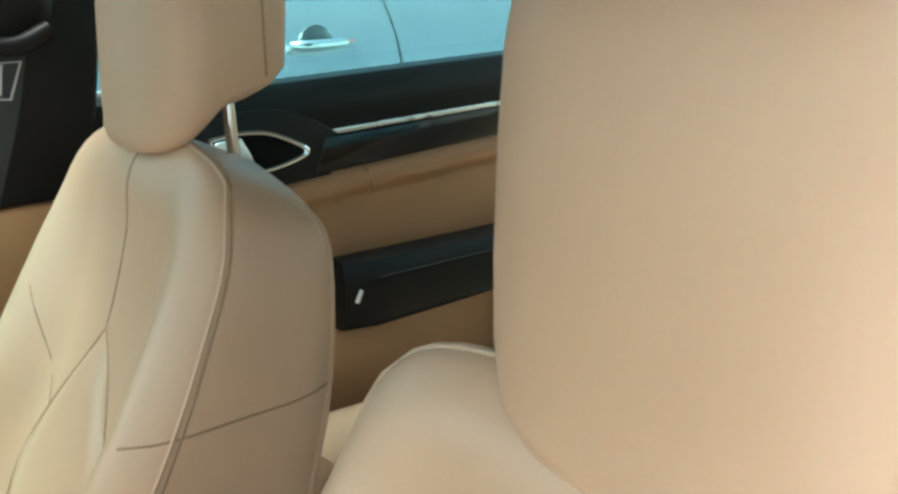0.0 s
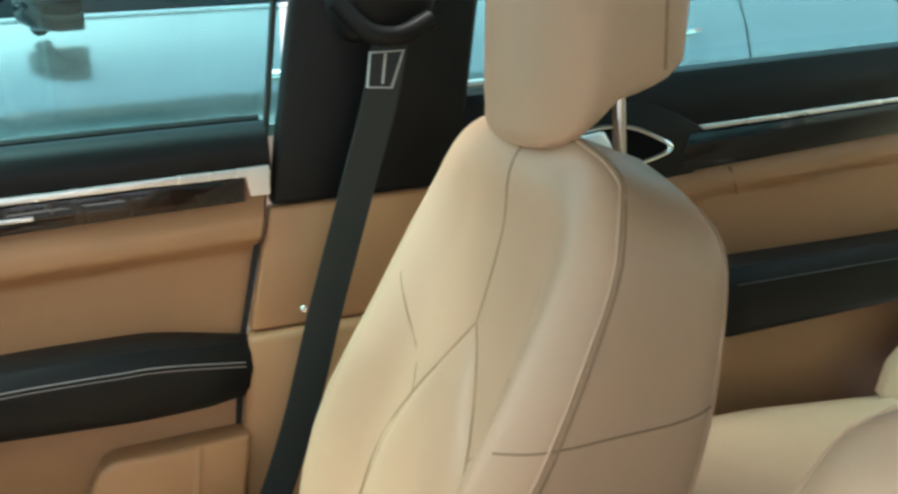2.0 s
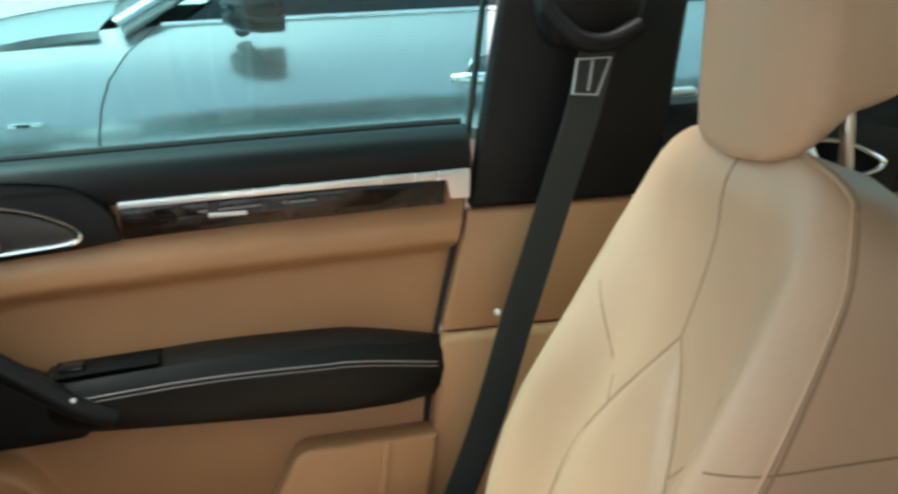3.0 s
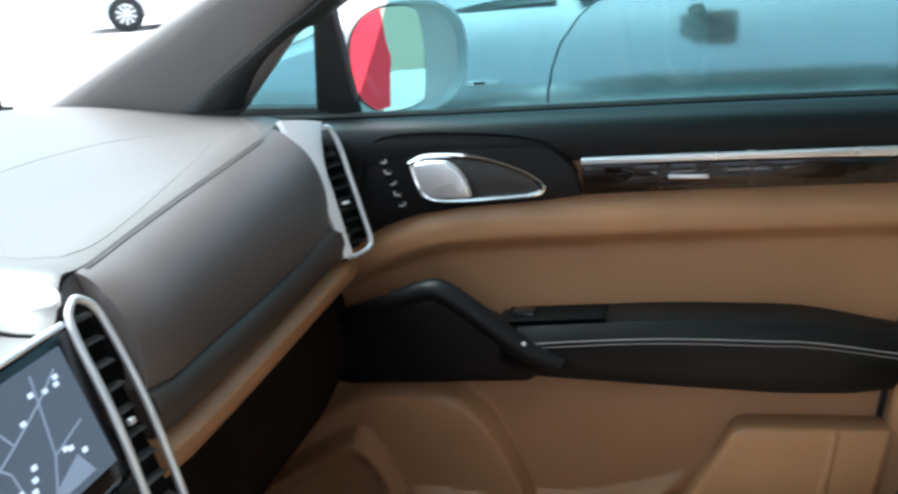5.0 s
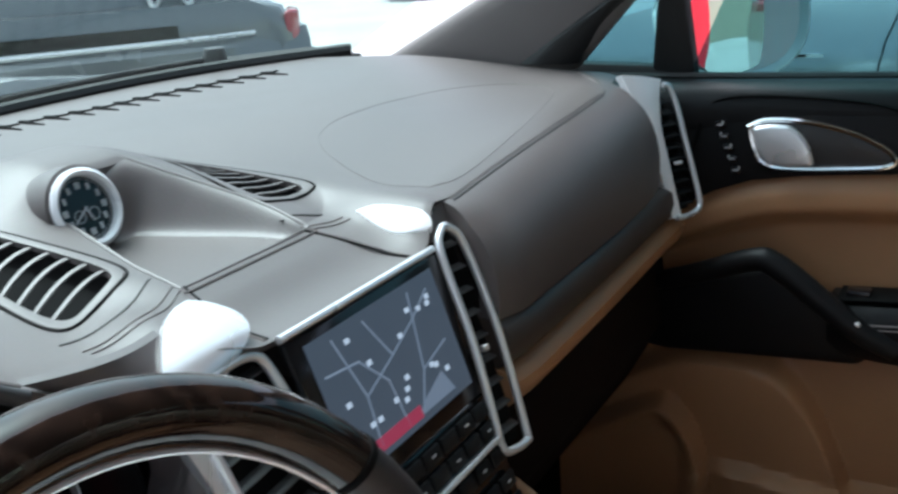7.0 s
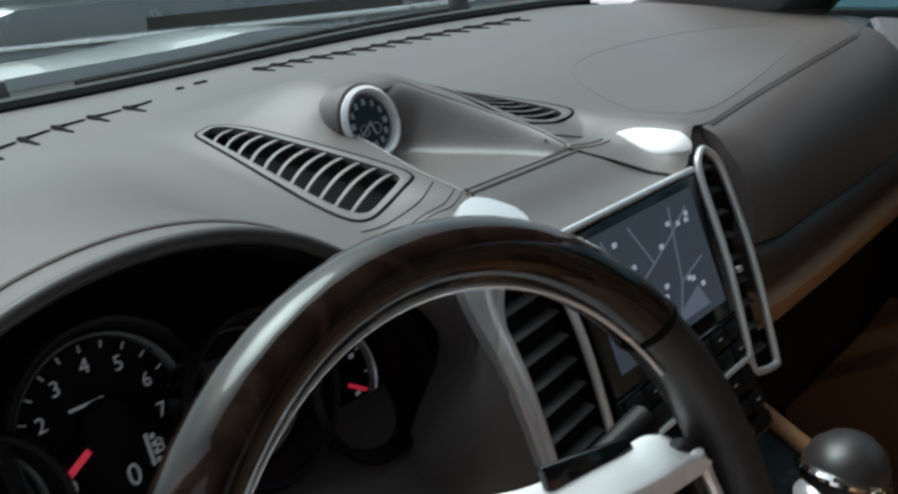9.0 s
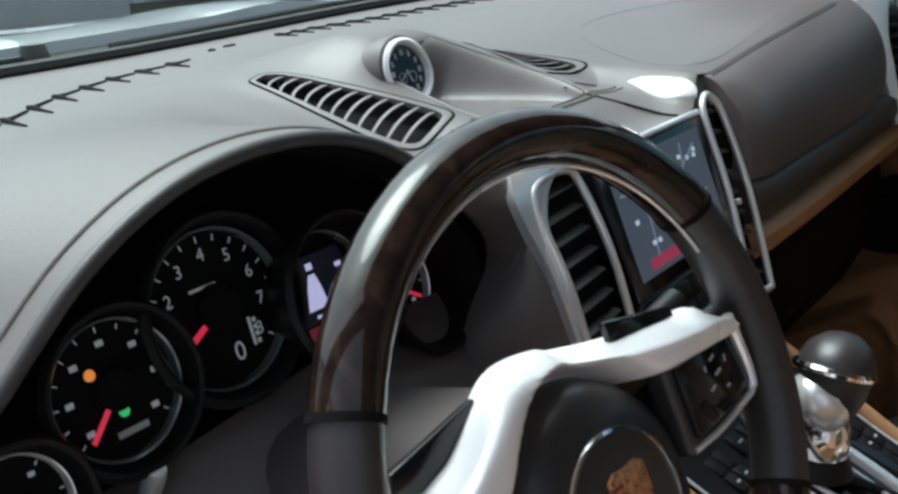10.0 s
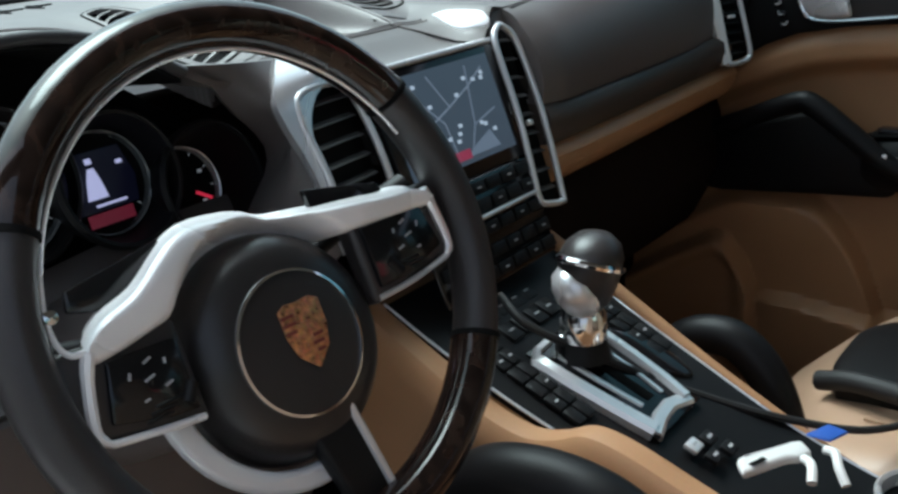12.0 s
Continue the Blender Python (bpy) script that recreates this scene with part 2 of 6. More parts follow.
def lathe(profile, n=40, m=None):
    """A turned shape about local z from (radius, height) pairs."""
    rings = [[Vector((r * math.cos(a), r * math.sin(a), h)) for a in (2 * math.pi * k / n for k in range(n))] for r, h in profile]
    if profile[0][0] > 0.001 and profile[-1][0] > 0.001:
        bm = loft(rings + rings[:1], False)
        bmesh.ops.remove_doubles(bm, verts=bm.verts, dist=1e-7)
    else:
        bm = loft(rings, True)
    if m is not None:
        bm.transform(m)
    return bm


def span(a, b, n):
    return [a + (b - a) * i / (n - 1) for i in range(n)]


def step(a, b, x):
    """0 at a, 1 at b, smooth between."""
    t = max(0.0, min(1.0, (x - a) / (b - a)))
    return t * t * (3 - 2 * t)


def curve(pts, x):
    """Smooth cubic interpolation through (x, y) pairs in rising x."""
    if x <= pts[0][0]:
        return pts[0][1]
    n = len(pts)
    for i in range(n - 1):
        (x0, y0), (x1, y1) = pts[i], pts[i + 1]
        if x <= x1:
            h, d = x1 - x0, (y1 - y0) / (x1 - x0)
            m0 = d if i == 0 else 0.5 * (d + (y0 - pts[i - 1][1]) / (x0 - pts[i - 1][0]))
            m1 = d if i == n - 2 else 0.5 * (d + (pts[i + 2][1] - y1) / (pts[i + 2][0] - x1))
            if m0 * d <= 0:
                m0 = 0
            if m1 * d <= 0:
                m1 = 0
            t = (x - x0) / h
            return (2 * t**3 - 3 * t**2 + 1) * y0 + (t**3 - 2 * t**2 + t) * h * m0 + (3 * t**2 - 2 * t**3) * y1 + (t**3 - t**2) * h * m1
    return pts[-1][1]


def smooth_line(pts, n=8):
    """Catmull-Rom line through points."""
    p = [Vector(q) for q in pts]
    p = [2 * p[0] - p[1], *p, 2 * p[-1] - p[-2]]
    out = []
    for i in range(1, len(p) - 2):
        for k in range(n):
            t = k / n
            a, b, c, d = p[i - 1], p[i], p[i + 1], p[i + 2]
            out.append(0.5 * (2 * b + (c - a) * t + (2 * a - 5 * b + 4 * c - d) * t * t + (3 * b - a - 3 * c + d) * t**3))
    return out + [p[-2]]


def frame_on(o, right, up):
    """A matrix whose x is right, y is up in the face and z is out of it."""
    r = Vector(right).normalized()
    u = (Vector(up) - r * Vector(up).dot(r)).normalized()
    n = r.cross(u)
    return Matrix((( r.x, u.x, n.x, o[0]), (r.y, u.y, n.y, o[1]), (r.z, u.z, n.z, o[2]), (0, 0, 0, 1)))


def superring(w, d, z, cx=0.0, cy=0.0, p=0.55, n=32):
    out = []
    for k in range(n):
        a = 2 * math.pi * k / n
        c, s = math.cos(a), math.sin(a)
        out.append(Vector((cx + w * math.copysign(abs(c) ** p, c), cy + d * math.copysign(abs(s) ** p, s), z)))
    return out


def dome(outline, normal, h, skirt=0.004):
    """A smooth pebble: a closed outline that swells along the normal."""
    line = smooth_line(list(outline) + [outline[0]], 5)[:-1]
    n = Vector(normal).normalized()
    c = sum(line, Vector()) / len(line)
    rings = [[p - skirt * n for p in line]]
    for s in (1.0, 0.975, 0.92, 0.82, 0.66, 0.45, 0.22, 0.03):
        rings.append([c + (p - c) * s + n * h * math.sqrt(max(0, 1 - s * s)) for p in line])
    return loft(rings)


def inside(quad, x, y):
    """Signed depth of a point inside a convex outline, negative outside."""
    best = 9.0
    for (ax, ay), (bx, by) in zip(quad, quad[1:] + quad[:1]):
        ln = math.hypot(bx - ax, by - ay)
        best = min(best, ((bx - ax) * (y - ay) - (by - ay) * (x - ax)) / ln)
    return best

# ---- setting ----
bm = bmesh.new()
bmesh.ops.create_grid(bm, x_segments=40, y_segments=40, size=150)
solid("ground", bm, CONCRETE, "bright pale concrete ground of the car park", "ground", "structure", False)

bm = box((6, -14, 2.5), (60, 0.3, 5), 0.02)
solid("wall_back", bm, WALLP, "cream painted wall behind the parked cars", "wall", "structure", False)

# out of view: added to block low side light and break up rim reflections
lw = thing("wall_left", "unseen grey parapet with open bays, added to shape the side light", "wall", None, "structure")
part("parapet", box((-2.4, 1.0, 0.375), (0.16, 16, 0.75), 0.01), DARKWALL, lw, smooth=False)
for k in range(28):
    part("post", box((-2.4, -6.2 + 0.52 * k, 1.60), (0.08, 0.15, 1.72), 0.01), DARKWALL, lw, smooth=False)
for z in (1.32, 1.87, 2.42):
    part("rail", box((-2.4, 1.0, z), (0.08, 16, 0.09), 0.01), DARKWALL, lw, smooth=False)

solid("floor", box((0, 0.35, 0.225), (1.8, 2.9, 0.05), 0.01), CARPET, "dark brown carpeted cabin floor", "floor", "structure")


def roof_f(u, v):
    return Vector((u, v, 1.62 - 0.06 * (u / 0.62) ** 2 - 0.05 * ((v - 0.0) / 1.0) ** 2))


solid("ceiling", sheet(roof_f, span(-0.62, 0.62, 9), span(-1.3, 0.95, 9), (0, 0, 0.03)), LINER, "grey-beige cloth headliner under the roof", "ceiling", "structure")
solid("roof_panel", sheet(lambda u, v: roof_f(u, v) + Vector((0, 0, 0.036)), span(-0.64, 0.64, 9), span(-1.32, 0.97, 9), (0, 0, 0.012)), PAINT, "white painted steel car roof", "car roof", "structure")
rear_end = thing("wall_rear", "grey trimmed tailgate with a wide rear window", "wall", None, "structure")
part("tailgate_trim", box((0, -1.42, 0.63), (1.5, 0.06, 0.84), 0.02), LINER, rear_end)
for sx in (-1, 1):
    part("tailgate_pillar", box((sx * 0.69, -1.42, 1.32), (0.12, 0.06, 0.54), 0.02), LINER, rear_end)
part("rear_window", box((0, -1.42, 1.32), (1.26, 0.006, 0.54), 0), SCREENGLASS, rear_end, "clear rear window", smooth=False)
left_rear = thing("wall_left_rear", "tan trimmed rear side of the cabin with a tinted window", "wall", None, "structure")
part("side_trim", box((-0.80, -0.75, 0.745), (0.08, 1.35, 0.63), 0.02), CARAMEL, left_rear)
part("side_pane", sheet(lambda u, v: Vector((-0.808 + 0.14 * v**1.3, -1.35 + u * 1.32, 1.06 + 0.48 * v)), span(0, 1, 6), span(0, 1, 6), (-0.004, 0, 0)), SIDEGLASS, left_rear, "tinted side window")
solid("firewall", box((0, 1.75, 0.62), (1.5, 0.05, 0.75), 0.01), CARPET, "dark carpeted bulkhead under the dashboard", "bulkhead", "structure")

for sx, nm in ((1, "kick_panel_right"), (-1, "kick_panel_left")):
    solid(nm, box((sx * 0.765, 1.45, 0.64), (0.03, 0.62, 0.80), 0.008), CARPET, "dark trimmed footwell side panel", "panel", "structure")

# windscreen, its black surround, cowl and bonnet


def screen_base(x):
    return Vector((x, 1.89 - 0.27 * (x / 0.78) ** 4, 1.143 + 0.027 * (x / 0.78) ** 2))


def screen_top(x):
    return Vector((x * 0.82, 1.02 - 0.07 * (x / 0.78) ** 2, 1.58 - 0.05 * (x / 0.78) ** 2))


def screen_f(u, v):
    return screen_base(u).lerp(screen_top(u), v)


glass = solid("windscreen", sheet(screen_f, span(-0.78, 0.78, 17), span(0.0, 1, 9), (0, 0.003, 0.004)), SCREENGLASS, "clear curved windscreen glass", "windscreen", "structure")
glass.visible_shadow = False
solid("windscreen_seal", tube([screen_base(x) + Vector((0, -0.004, 0.004)) for x in span(-0.78, 0.78, 25)], 0.011, 8), RUBBER, "black rubber seal along the windscreen foot", "seal", "structure")
bm = sheet(lambda u, v: screen_base(u) + Vector((0, 0.02 + 0.10 * v, -0.006 + 0.012 * v)), span(-0.80, 0.80, 21), span(0, 1, 4), (0, 0, -0.015))
solid("cowl_panel", bm, BLACK, "matt black plastic cowl below the windscreen", "cowl panel", "structure")


def bonnet_f(u, v):
    b = screen_base(u)
    y = b.y + 0.13 + v * (2.75 - b.y)
    return Vector((u, y, 1.165 + 0.02 * math.sin(v * 1.6) - 0.20 * v**2.2 - 0.05 * (u / 0.85) ** 4 + 0.012 * math.exp(-(((abs(u) - 0.42) / 0.1) ** 2))))


solid("bonnet", sheet(bonnet_f, span(-0.88, 0.88, 25), span(0, 1, 14), (0, 0, -0.02)), PAINT, "white painted car bonnet with soft ridges", "bonnet", "structure")

# wipers resting on the cowl
for x0, x1, off in ((0.66, 0.02, 0.045), (-0.08, -0.70, 0.05)):
    w = thing("wiper", "black windscreen wiper arm resting on the cowl", "wiper")
    line = [screen_base(x) + Vector((0, off - 0.02 * (x - x0) / (x1 - x0), 0.012)) for x in span(x0, x1, 10)]
    part("arm", tube(line, 0.006, 8), BLACK, w)
    part("blade", tube([p + Vector((0, -0.012, 0.004)) for p in line[3:]], 0.004, 6), RUBBER, w)
    part("pivot_cap", lathe([(0.001, 0.02), (0.016, 0.018), (0.02, 0.0), (0.02, -0.02)], 18, Matrix.Translation(line[0])), SHROUD, w)

# A-pillars


def a_pillar(sx, name):
    rings = []
    for v in span(0, 1, 9):
        c = Vector((0.785, 1.44, 1.13)).lerp(Vector((0.63, 0.73, 1.585)), v)
        w, d = max(0.072, 0.226 - 0.29 * v), 0.030
        ax = Vector((0.10, 1.0, -0.10)).normalized()
        nx = Vector((1, -0.25, 0.25)).normalized()
        rings.append([Vector((sx * q.x, q.y, q.z)) for q in (c + ax * w * math.copysign(abs(math.cos(a)) ** 0.7, math.cos(a)) + nx * d * math.copysign(abs(math.sin(a)) ** 0.7, math.sin(a)) for a in (2 * math.pi * k / 20 for k in range(20)))])
    return solid(name, loft(rings), PILLAR, "grey-brown cloth covered windscreen pillar", "pillar", "structure")


a_pillar(1, "pillar_front_right")
a_pillar(-1, "pillar_front_left")

# ---- passenger front door ----


def door_relief(y, z):
    """How far the trim surface of the front door stands inward."""
    x = 0.775
    top = curve([(0.28, 1.045), (0.75, 1.028), (0.95, 1.012), (1.02, 0.99), (1.10, 0.955), (1.2, 0.90)], y)
    x -= 0.030 * step(top - 0.075, top - 0.045, z) * (1 - 0.5 * step(top - 0.03, top + 0.01, z))
    x -= 0.012 * step(0.80, 0.70, z)
    # arched speaker housing with an inner ridge, and the pocket ledge behind it
    outer = curve([(0.80, 0.50), (0.832, 0.596), (0.871, 0.685), (0.919, 0.744), (0.985, 0.761), (1.036, 0.761), (1.085, 0.749), (1.127, 0.727), (1.25, 0.66)], y)
    x -= 0.036 * step(outer, outer - 0.024, z) * step(0.80, 0.84, y)
    inner = curve([(1.0, 0.50), (1.02, 0.605), (1.04, 0.654), (1.08, 0.693), (1.13, 0.671), (1.25, 0.60)], y)
    x -= 0.034 * step(inner, inner - 0.020, z) * step(1.0, 1.025, y)
    x += 0.010 * step(inner - 0.025, inner - 0.05, z) * step(1.03, 1.06, y)
    ledge = curve([(0.60, 0.64), (0.636, 0.62), (0.80, 0.582), (1.0, 0.600), (1.06, 0.56)], y)
    x -= 0.028 * step(ledge, ledge - 0.016, z) * step(1.06, 0.97, y) * step(0.60, 0.66, y)
    return x


door = thing("front_car_door", "closed passenger door with tan leather trim and black armrest", "car door")


def door_f(u, v):
    z = 0.32 + v * (1.088 - 0.32)
    rear = curve([(0.32, 0.43), (0.62, 0.385), (0.85, 0.342), (1.09, 0.287)], z)
    y = rear + u * (1.24 - rear)
    return Vector((door_relief(y, z), y, z))


part("trim_panel", sheet(door_f, span(0, 1, 190), span(0, 1, 150), (0.03, 0, 0)), CARAMEL, door, "tan leather door panel with embossed lower part")
prof = [(0.815, 1.138), (0.785, 1.147), (0.765, 1.145), (0.750, 1.132), (0.743, 1.110), (0.750, 1.085), (0.815, 1.075)]
rings = [[Vector((x - 0.01 * step(0.9, 1.15, y), y, z - 0.012 * step(0.3, 1.2, y))) for x, z in prof] for y in span(0.287, 1.26, 20)]
part("window_ledge", loft(rings), BLACK, door, "black soft-touch window ledge")
part("window_seal", tube([(0.800, y, 1.147 - 0.012 * step(0.3, 1.2, y)) for y in span(0.29, 1.22, 12)], 0.006, 8), RUBBER, door)
# chrome strip with a short return at its rear end
ch = [(0.745, 1.084), (0.60, 1.0880), (0.45, 1.091), (0.290, 1.094), (0.2915, 1.054), (0.318, 1.055), (0.322, 1.081), (0.45, 1.0810), (0.60, 1.0785), (0.745, 1.0750)]
part("chrome_strip", slab([(0.749, y, z) for y, z in ch], (-0.009, 0, 0), 0.002), SATIN, door, "satin chrome trim strip")
wd = [(0.745, 1.0740), (0.60, 1.0775), (0.45, 1.080), (0.323, 1.080), (0.325, 1.047), (0.45, 1.044), (0.60, 1.040), (0.745, 1.034)]
part("wood_strip", slab([(0.752, y, z) for y, z in wd], (-0.009, 0, 0), 0.003), WOOD, door, "dark walnut inlay")
part("lock_slider", box((0.7425, 0.610, 1.058), (0.004, 0.050, 0.006), 0.002), SATIN, door)
# black handle surround
arch = smooth_line([(1.13, 1.075), (1.085, 1.105), (1.03, 1.117), (0.94, 1.121), (0.86, 1.117), (0.80, 1.104), (0.755, 1.075)], 6)
arch = [(v.x, v.y) for v in arch]
low = [(0.745, 1.033), (0.80, 1.026), (0.90, 1.018), (0.97, 1.008), (1.02, 0.990), (1.06, 0.968), (1.13, 0.94)]
part("handle_panel", slab([(0.758, y, z) for y, z in arch + low], (-0.014, 0, 0), 0.003), BLACK, door, "arched black plastic handle panel")
groove = smooth_line([(0.7438, 1.060, 1.010), (0.7438, 1.042, 1.070), (0.7438, 1.034, 1.094), (0.7438, 1.015, 1.114), (0.7438, 0.959, 1.121), (0.7438, 0.85, 1.117), (0.7438, 0.795, 1.106), (0.7438, 0.766, 1.084), (0.7438, 0.750, 1.064)], 6)
part("panel_groove", tube(groove, 0.0026, 6), PIT, door)
handle = part("handle_recess", slab([(0.7445, y, z) for y, z in [(0.972, 1.080), (0.95, 1.088), (0.90, 1.087), (0.86, 1.079), (0.82, 1.063), (0.800, 1.047), (0.806, 1.039), (0.85, 1.034), (0.90, 1.031), (0.945, 1.033), (0.965, 1.048)]], (-0.002, 0, 0), 0.0005), SHROUD, door, "dark recess behind the door handle")
ring = smooth_line([(0.742, 0.974, 1.081), (0.742, 0.95, 1.090), (0.742, 0.90, 1.089), (0.742, 0.85, 1.078), (0.742, 0.81, 1.060), (0.742, 0.796, 1.045), (0.742, 0.81, 1.036), (0.742, 0.86, 1.031), (0.742, 0.91, 1.028), (0.742, 0.95, 1.031), (0.742, 0.966, 1.050), (0.742, 0.974, 1.080)], 5)[:-1]
part("handle_ring", tube(ring, 0.0042, 8, closed=True), CHROME, handle, "chrome handle surround")
lever = [(0.970, 1.082), (0.945, 1.087), (0.922, 1.086), (0.910, 1.078), (0.900, 1.066), (0.893, 1.052), (0.889, 1.034), (0.925, 1.031), (0.948, 1.034), (0.962, 1.052)]
part("lever", slab([(0.741, y, z) for y, z in lever], (-0.013, 0, 0), 0.006, 4), SATIN, handle, "satin metal pull lever")
# seat memory switches
for i in range(5):
    part("memory_button", box((0.7425, 1.012 - 0.0055 * i, 1.082 - 0.015 * i), (0.004, 0.014, 0.010), 0.0015), GLOSS, door)
    part("button_mark", box((0.7402, 1.012 - 0.0055 * i, 1.082 - 0.015 * i), (0.0006, 0.007, 0.0022), 0), MARK, door, smooth=False)
    part("button_mark", box((0.7402, 1.012 - 0.0055 * i + (0.004 if i % 2 else -0.004), 1.0855 - 0.015 * i), (0.0006, 0.0022, 0.004), 0), MARK, door, smooth=False)


def armrest(y0, y1, ztop, zbot, xin):
    """A padded armrest as a loft along y."""
    rings = []
    for k in range(17):
        s = k / 16
        y = y0 + (y1 - y0) * s
        e = min(1, 6 * s + 0.25) * min(1, 9 * (1 - s) + 0.35)
        zt = ztop(y)
        zb = zbot(y)
        xi = xin(y)
        pts = [(0.775, zt - 0.004), (xi + 0.035, zt), (xi + 0.014, zt - 0.004), (xi + 0.003, zt - 0.018), (xi, zt - 0.040), (xi + 0.006, zb + 0.02), (xi + 0.02, zb + 0.004), (xi + 0.05, zb), (0.775, zb + 0.004)]
        rings.append([Vector((0.775 + (x - 0.775) * (0.55 + 0.45 * e), y, z)) for x, z in pts])
    return rings


top = lambda y: curve([(0.335, 0.855), (0.48, 0.880), (0.65, 0.879), (0.85, 0.864)], y)
bot = lambda y: curve([(0.335, 0.768), (0.6, 0.776), (0.85, 0.785)], y)
inn = lambda y: curve([(0.335, 0.715), (0.5, 0.690), (0.85, 0.692)], y)
arm = part("armrest", loft(armrest(0.337, 0.862, top, bot, inn)), BLACK, door, "black padded leather armrest")
part("stitching", tube([(inn(y) + 0.001, y, top(y) - 0.024) for y in span(0.35, 0.83, 20)], 0.0013, 5), DASHSEAM, arm)
part("stitching", tube([(inn(y) + 0.0005, y, top(y) - 0.030) for y in span(0.35, 0.83, 20)], 0.0010, 5), DASHSEAM, arm)
part("switch_recess", slab([(0.703, 0.715, 0.8770), (0.755, 0.715, 0.8770), (0.758, 0.850, 0.8685), (0.706, 0.850, 0.8675)], (0, 0, 0.002), 0.0006), PIT, arm)
part("window_switch", box((0.728, 0.826, 0.8725), (0.024, 0.030, 0.012), 0.003), GLOSS, arm, "window lift switch")
# slanted pull grip in front of the armrest
line = smooth_line([(0.735, 1.13, 0.845), (0.705, 1.03, 0.885), (0.694, 0.955, 0.915), (0.692, 0.925, 0.912), (0.690, 0.87, 0.873), (0.690, 0.82, 0.835), (0.695, 0.775, 0.812)], 6)
grip = part("pull_grip", tube(line, [0.0125 + 0.004 * math.sin(i / len(line) * 3.1) for i in range(len(line))], 14), BLACK, door, "black slanted pull grip")
part("grip_backing", slab([(0.765, y, z) for y, z in [(1.15, 0.835), (1.03, 0.872), (0.94, 0.898), (0.86, 0.858), (0.80, 0.800), (0.82, 0.772), (0.95, 0.765), (1.08, 0.757), (1.15, 0.765)]], (-0.045, 0, 0), 0.012, 3), BLACK, door, "black moulded door pocket")
part("latch_tip", box((0.682, 0.826, 0.846), (0.008, 0.018, 0.010), 0.003), SATIN, grip)
# map pocket
pk = [(0.350, 0.723), (0.536, 0.718), (0.553, 0.708), (0.579, 0.656), (0.615, 0.594), (0.663, 0.527), (0.715, 0.467), (0.75, 0.36), (0.42, 0.36), (0.37, 0.62)]
pocket = part("map_pocket", slab([(0.775, y, z) for y, z in pk], (-0.055, 0, 0), 0.008, 3), CARAMEL, door, "tan moulded map pocket")
part("pocket_rib", slab([(0.7215, y, z) for y, z in [(0.418, 0.722), (0.428, 0.722), (0.47, 0.45), (0.46, 0.45)]], (-0.004, 0, 0), 0.002), CARAMEL, pocket)
# door glass and outer skin
part("outer_skin", sheet(lambda u, v: Vector((0.86 + 0.07 * math.sin(v * 2.6), 0.30 + u * 1.0, 0.30 + v * 0.80)), span(0, 1, 8), span(0, 1, 10), (0.008, 0, 0)), PAINT, door, "white painted outer skin")
pane = part("window_pane", sheet(lambda u, v: Vector((0.808 - 0.14 * v**1.3, 0.255 + u * (1.08 - 0.2 * v - 0.255), 1.12 + 0.40 * v)), span(0, 1, 6), span(0, 1, 6), (0.004, 0, 0)), SIDEGLASS, door, "teal tinted side window")
# mirror triangle: post and small fixed pane
part("quarter_post", slab([(0.800, 1.062, 1.135), (0.800, 1.125, 1.135), (0.775, 1.105, 1.30), (0.775, 1.078, 1.30)], (0.03, 0, 0), 0.006), RUBBER, door)
q = part("quarter_pane", slab([(0.815, 1.12, 1.14), (0.815, 1.31, 1.14), (0.77, 1.17, 1.32), (0.77, 1.08, 1.32)], (0.003, 0, 0), 0), SIDEGLASS, door, smooth=False)
part("quarter_base", slab([(0.795, 1.10, 1.125), (0.795, 1.40, 1.125), (0.80, 1.32, 1.155), (0.80, 1.10, 1.150)], (0.03, 0, 0), 0.004), RUBBER, door)

frame_in = smooth_line([(0.738, 1.300, 1.160), (0.718, 1.197, 1.225), (0.704, 1.113, 1.276), (0.700, 1.08, 1.296), (0.655, 0.90, 1.42), (0.60, 0.70, 1.55)], 4)
frame_out = smooth_line([(0.745, 1.212, 1.160), (0.727, 1.168, 1.216), (0.718, 1.113, 1.260), (0.715, 1.06, 1.285), (0.672, 0.88, 1.405), (0.615, 0.68, 1.535)], 4)
part("window_frame", sheet(lambda u, v: frame_in[v].lerp(frame_out[v], u) + Vector((-0.010 + 0.012 * abs(2 * u - 1) ** 3, 0, 0)), span(0, 1, 7), range(len(frame_in)), (0.03, 0, 0)), RUBBER, door, "black door window frame")

# ---- outside mirror ----
mm = thing("wing_mirror", "white wing mirror with an oval glass outside the passenger window", "mirror", frame_on((1.016, 1.050, 1.190), (0.80, -0.60, 0.0), (0.03, 0.03, 1)))
out = [(math.copysign(abs(math.cos(a)) ** 0.8, math.cos(a)), math.copysign(abs(math.sin(a)) ** 0.8, math.sin(a))) for a in (2 * math.pi * k / 40 for k in range(40))]
rings = []
for s, d in ((0.86, -0.005), (0.93, 0.006), (1.0, 0.0), (1.02, -0.02), (0.97, -0.06), (0.80, -0.10), (0.45, -0.125), (0.1, -0.13)):
    rings.append([Vector((0.128 * s * x + 0.006, 0.094 * s * y, d)) for x, y in out])
part("shell", loft(rings), PAINT, mm, "white painted mirror shell")
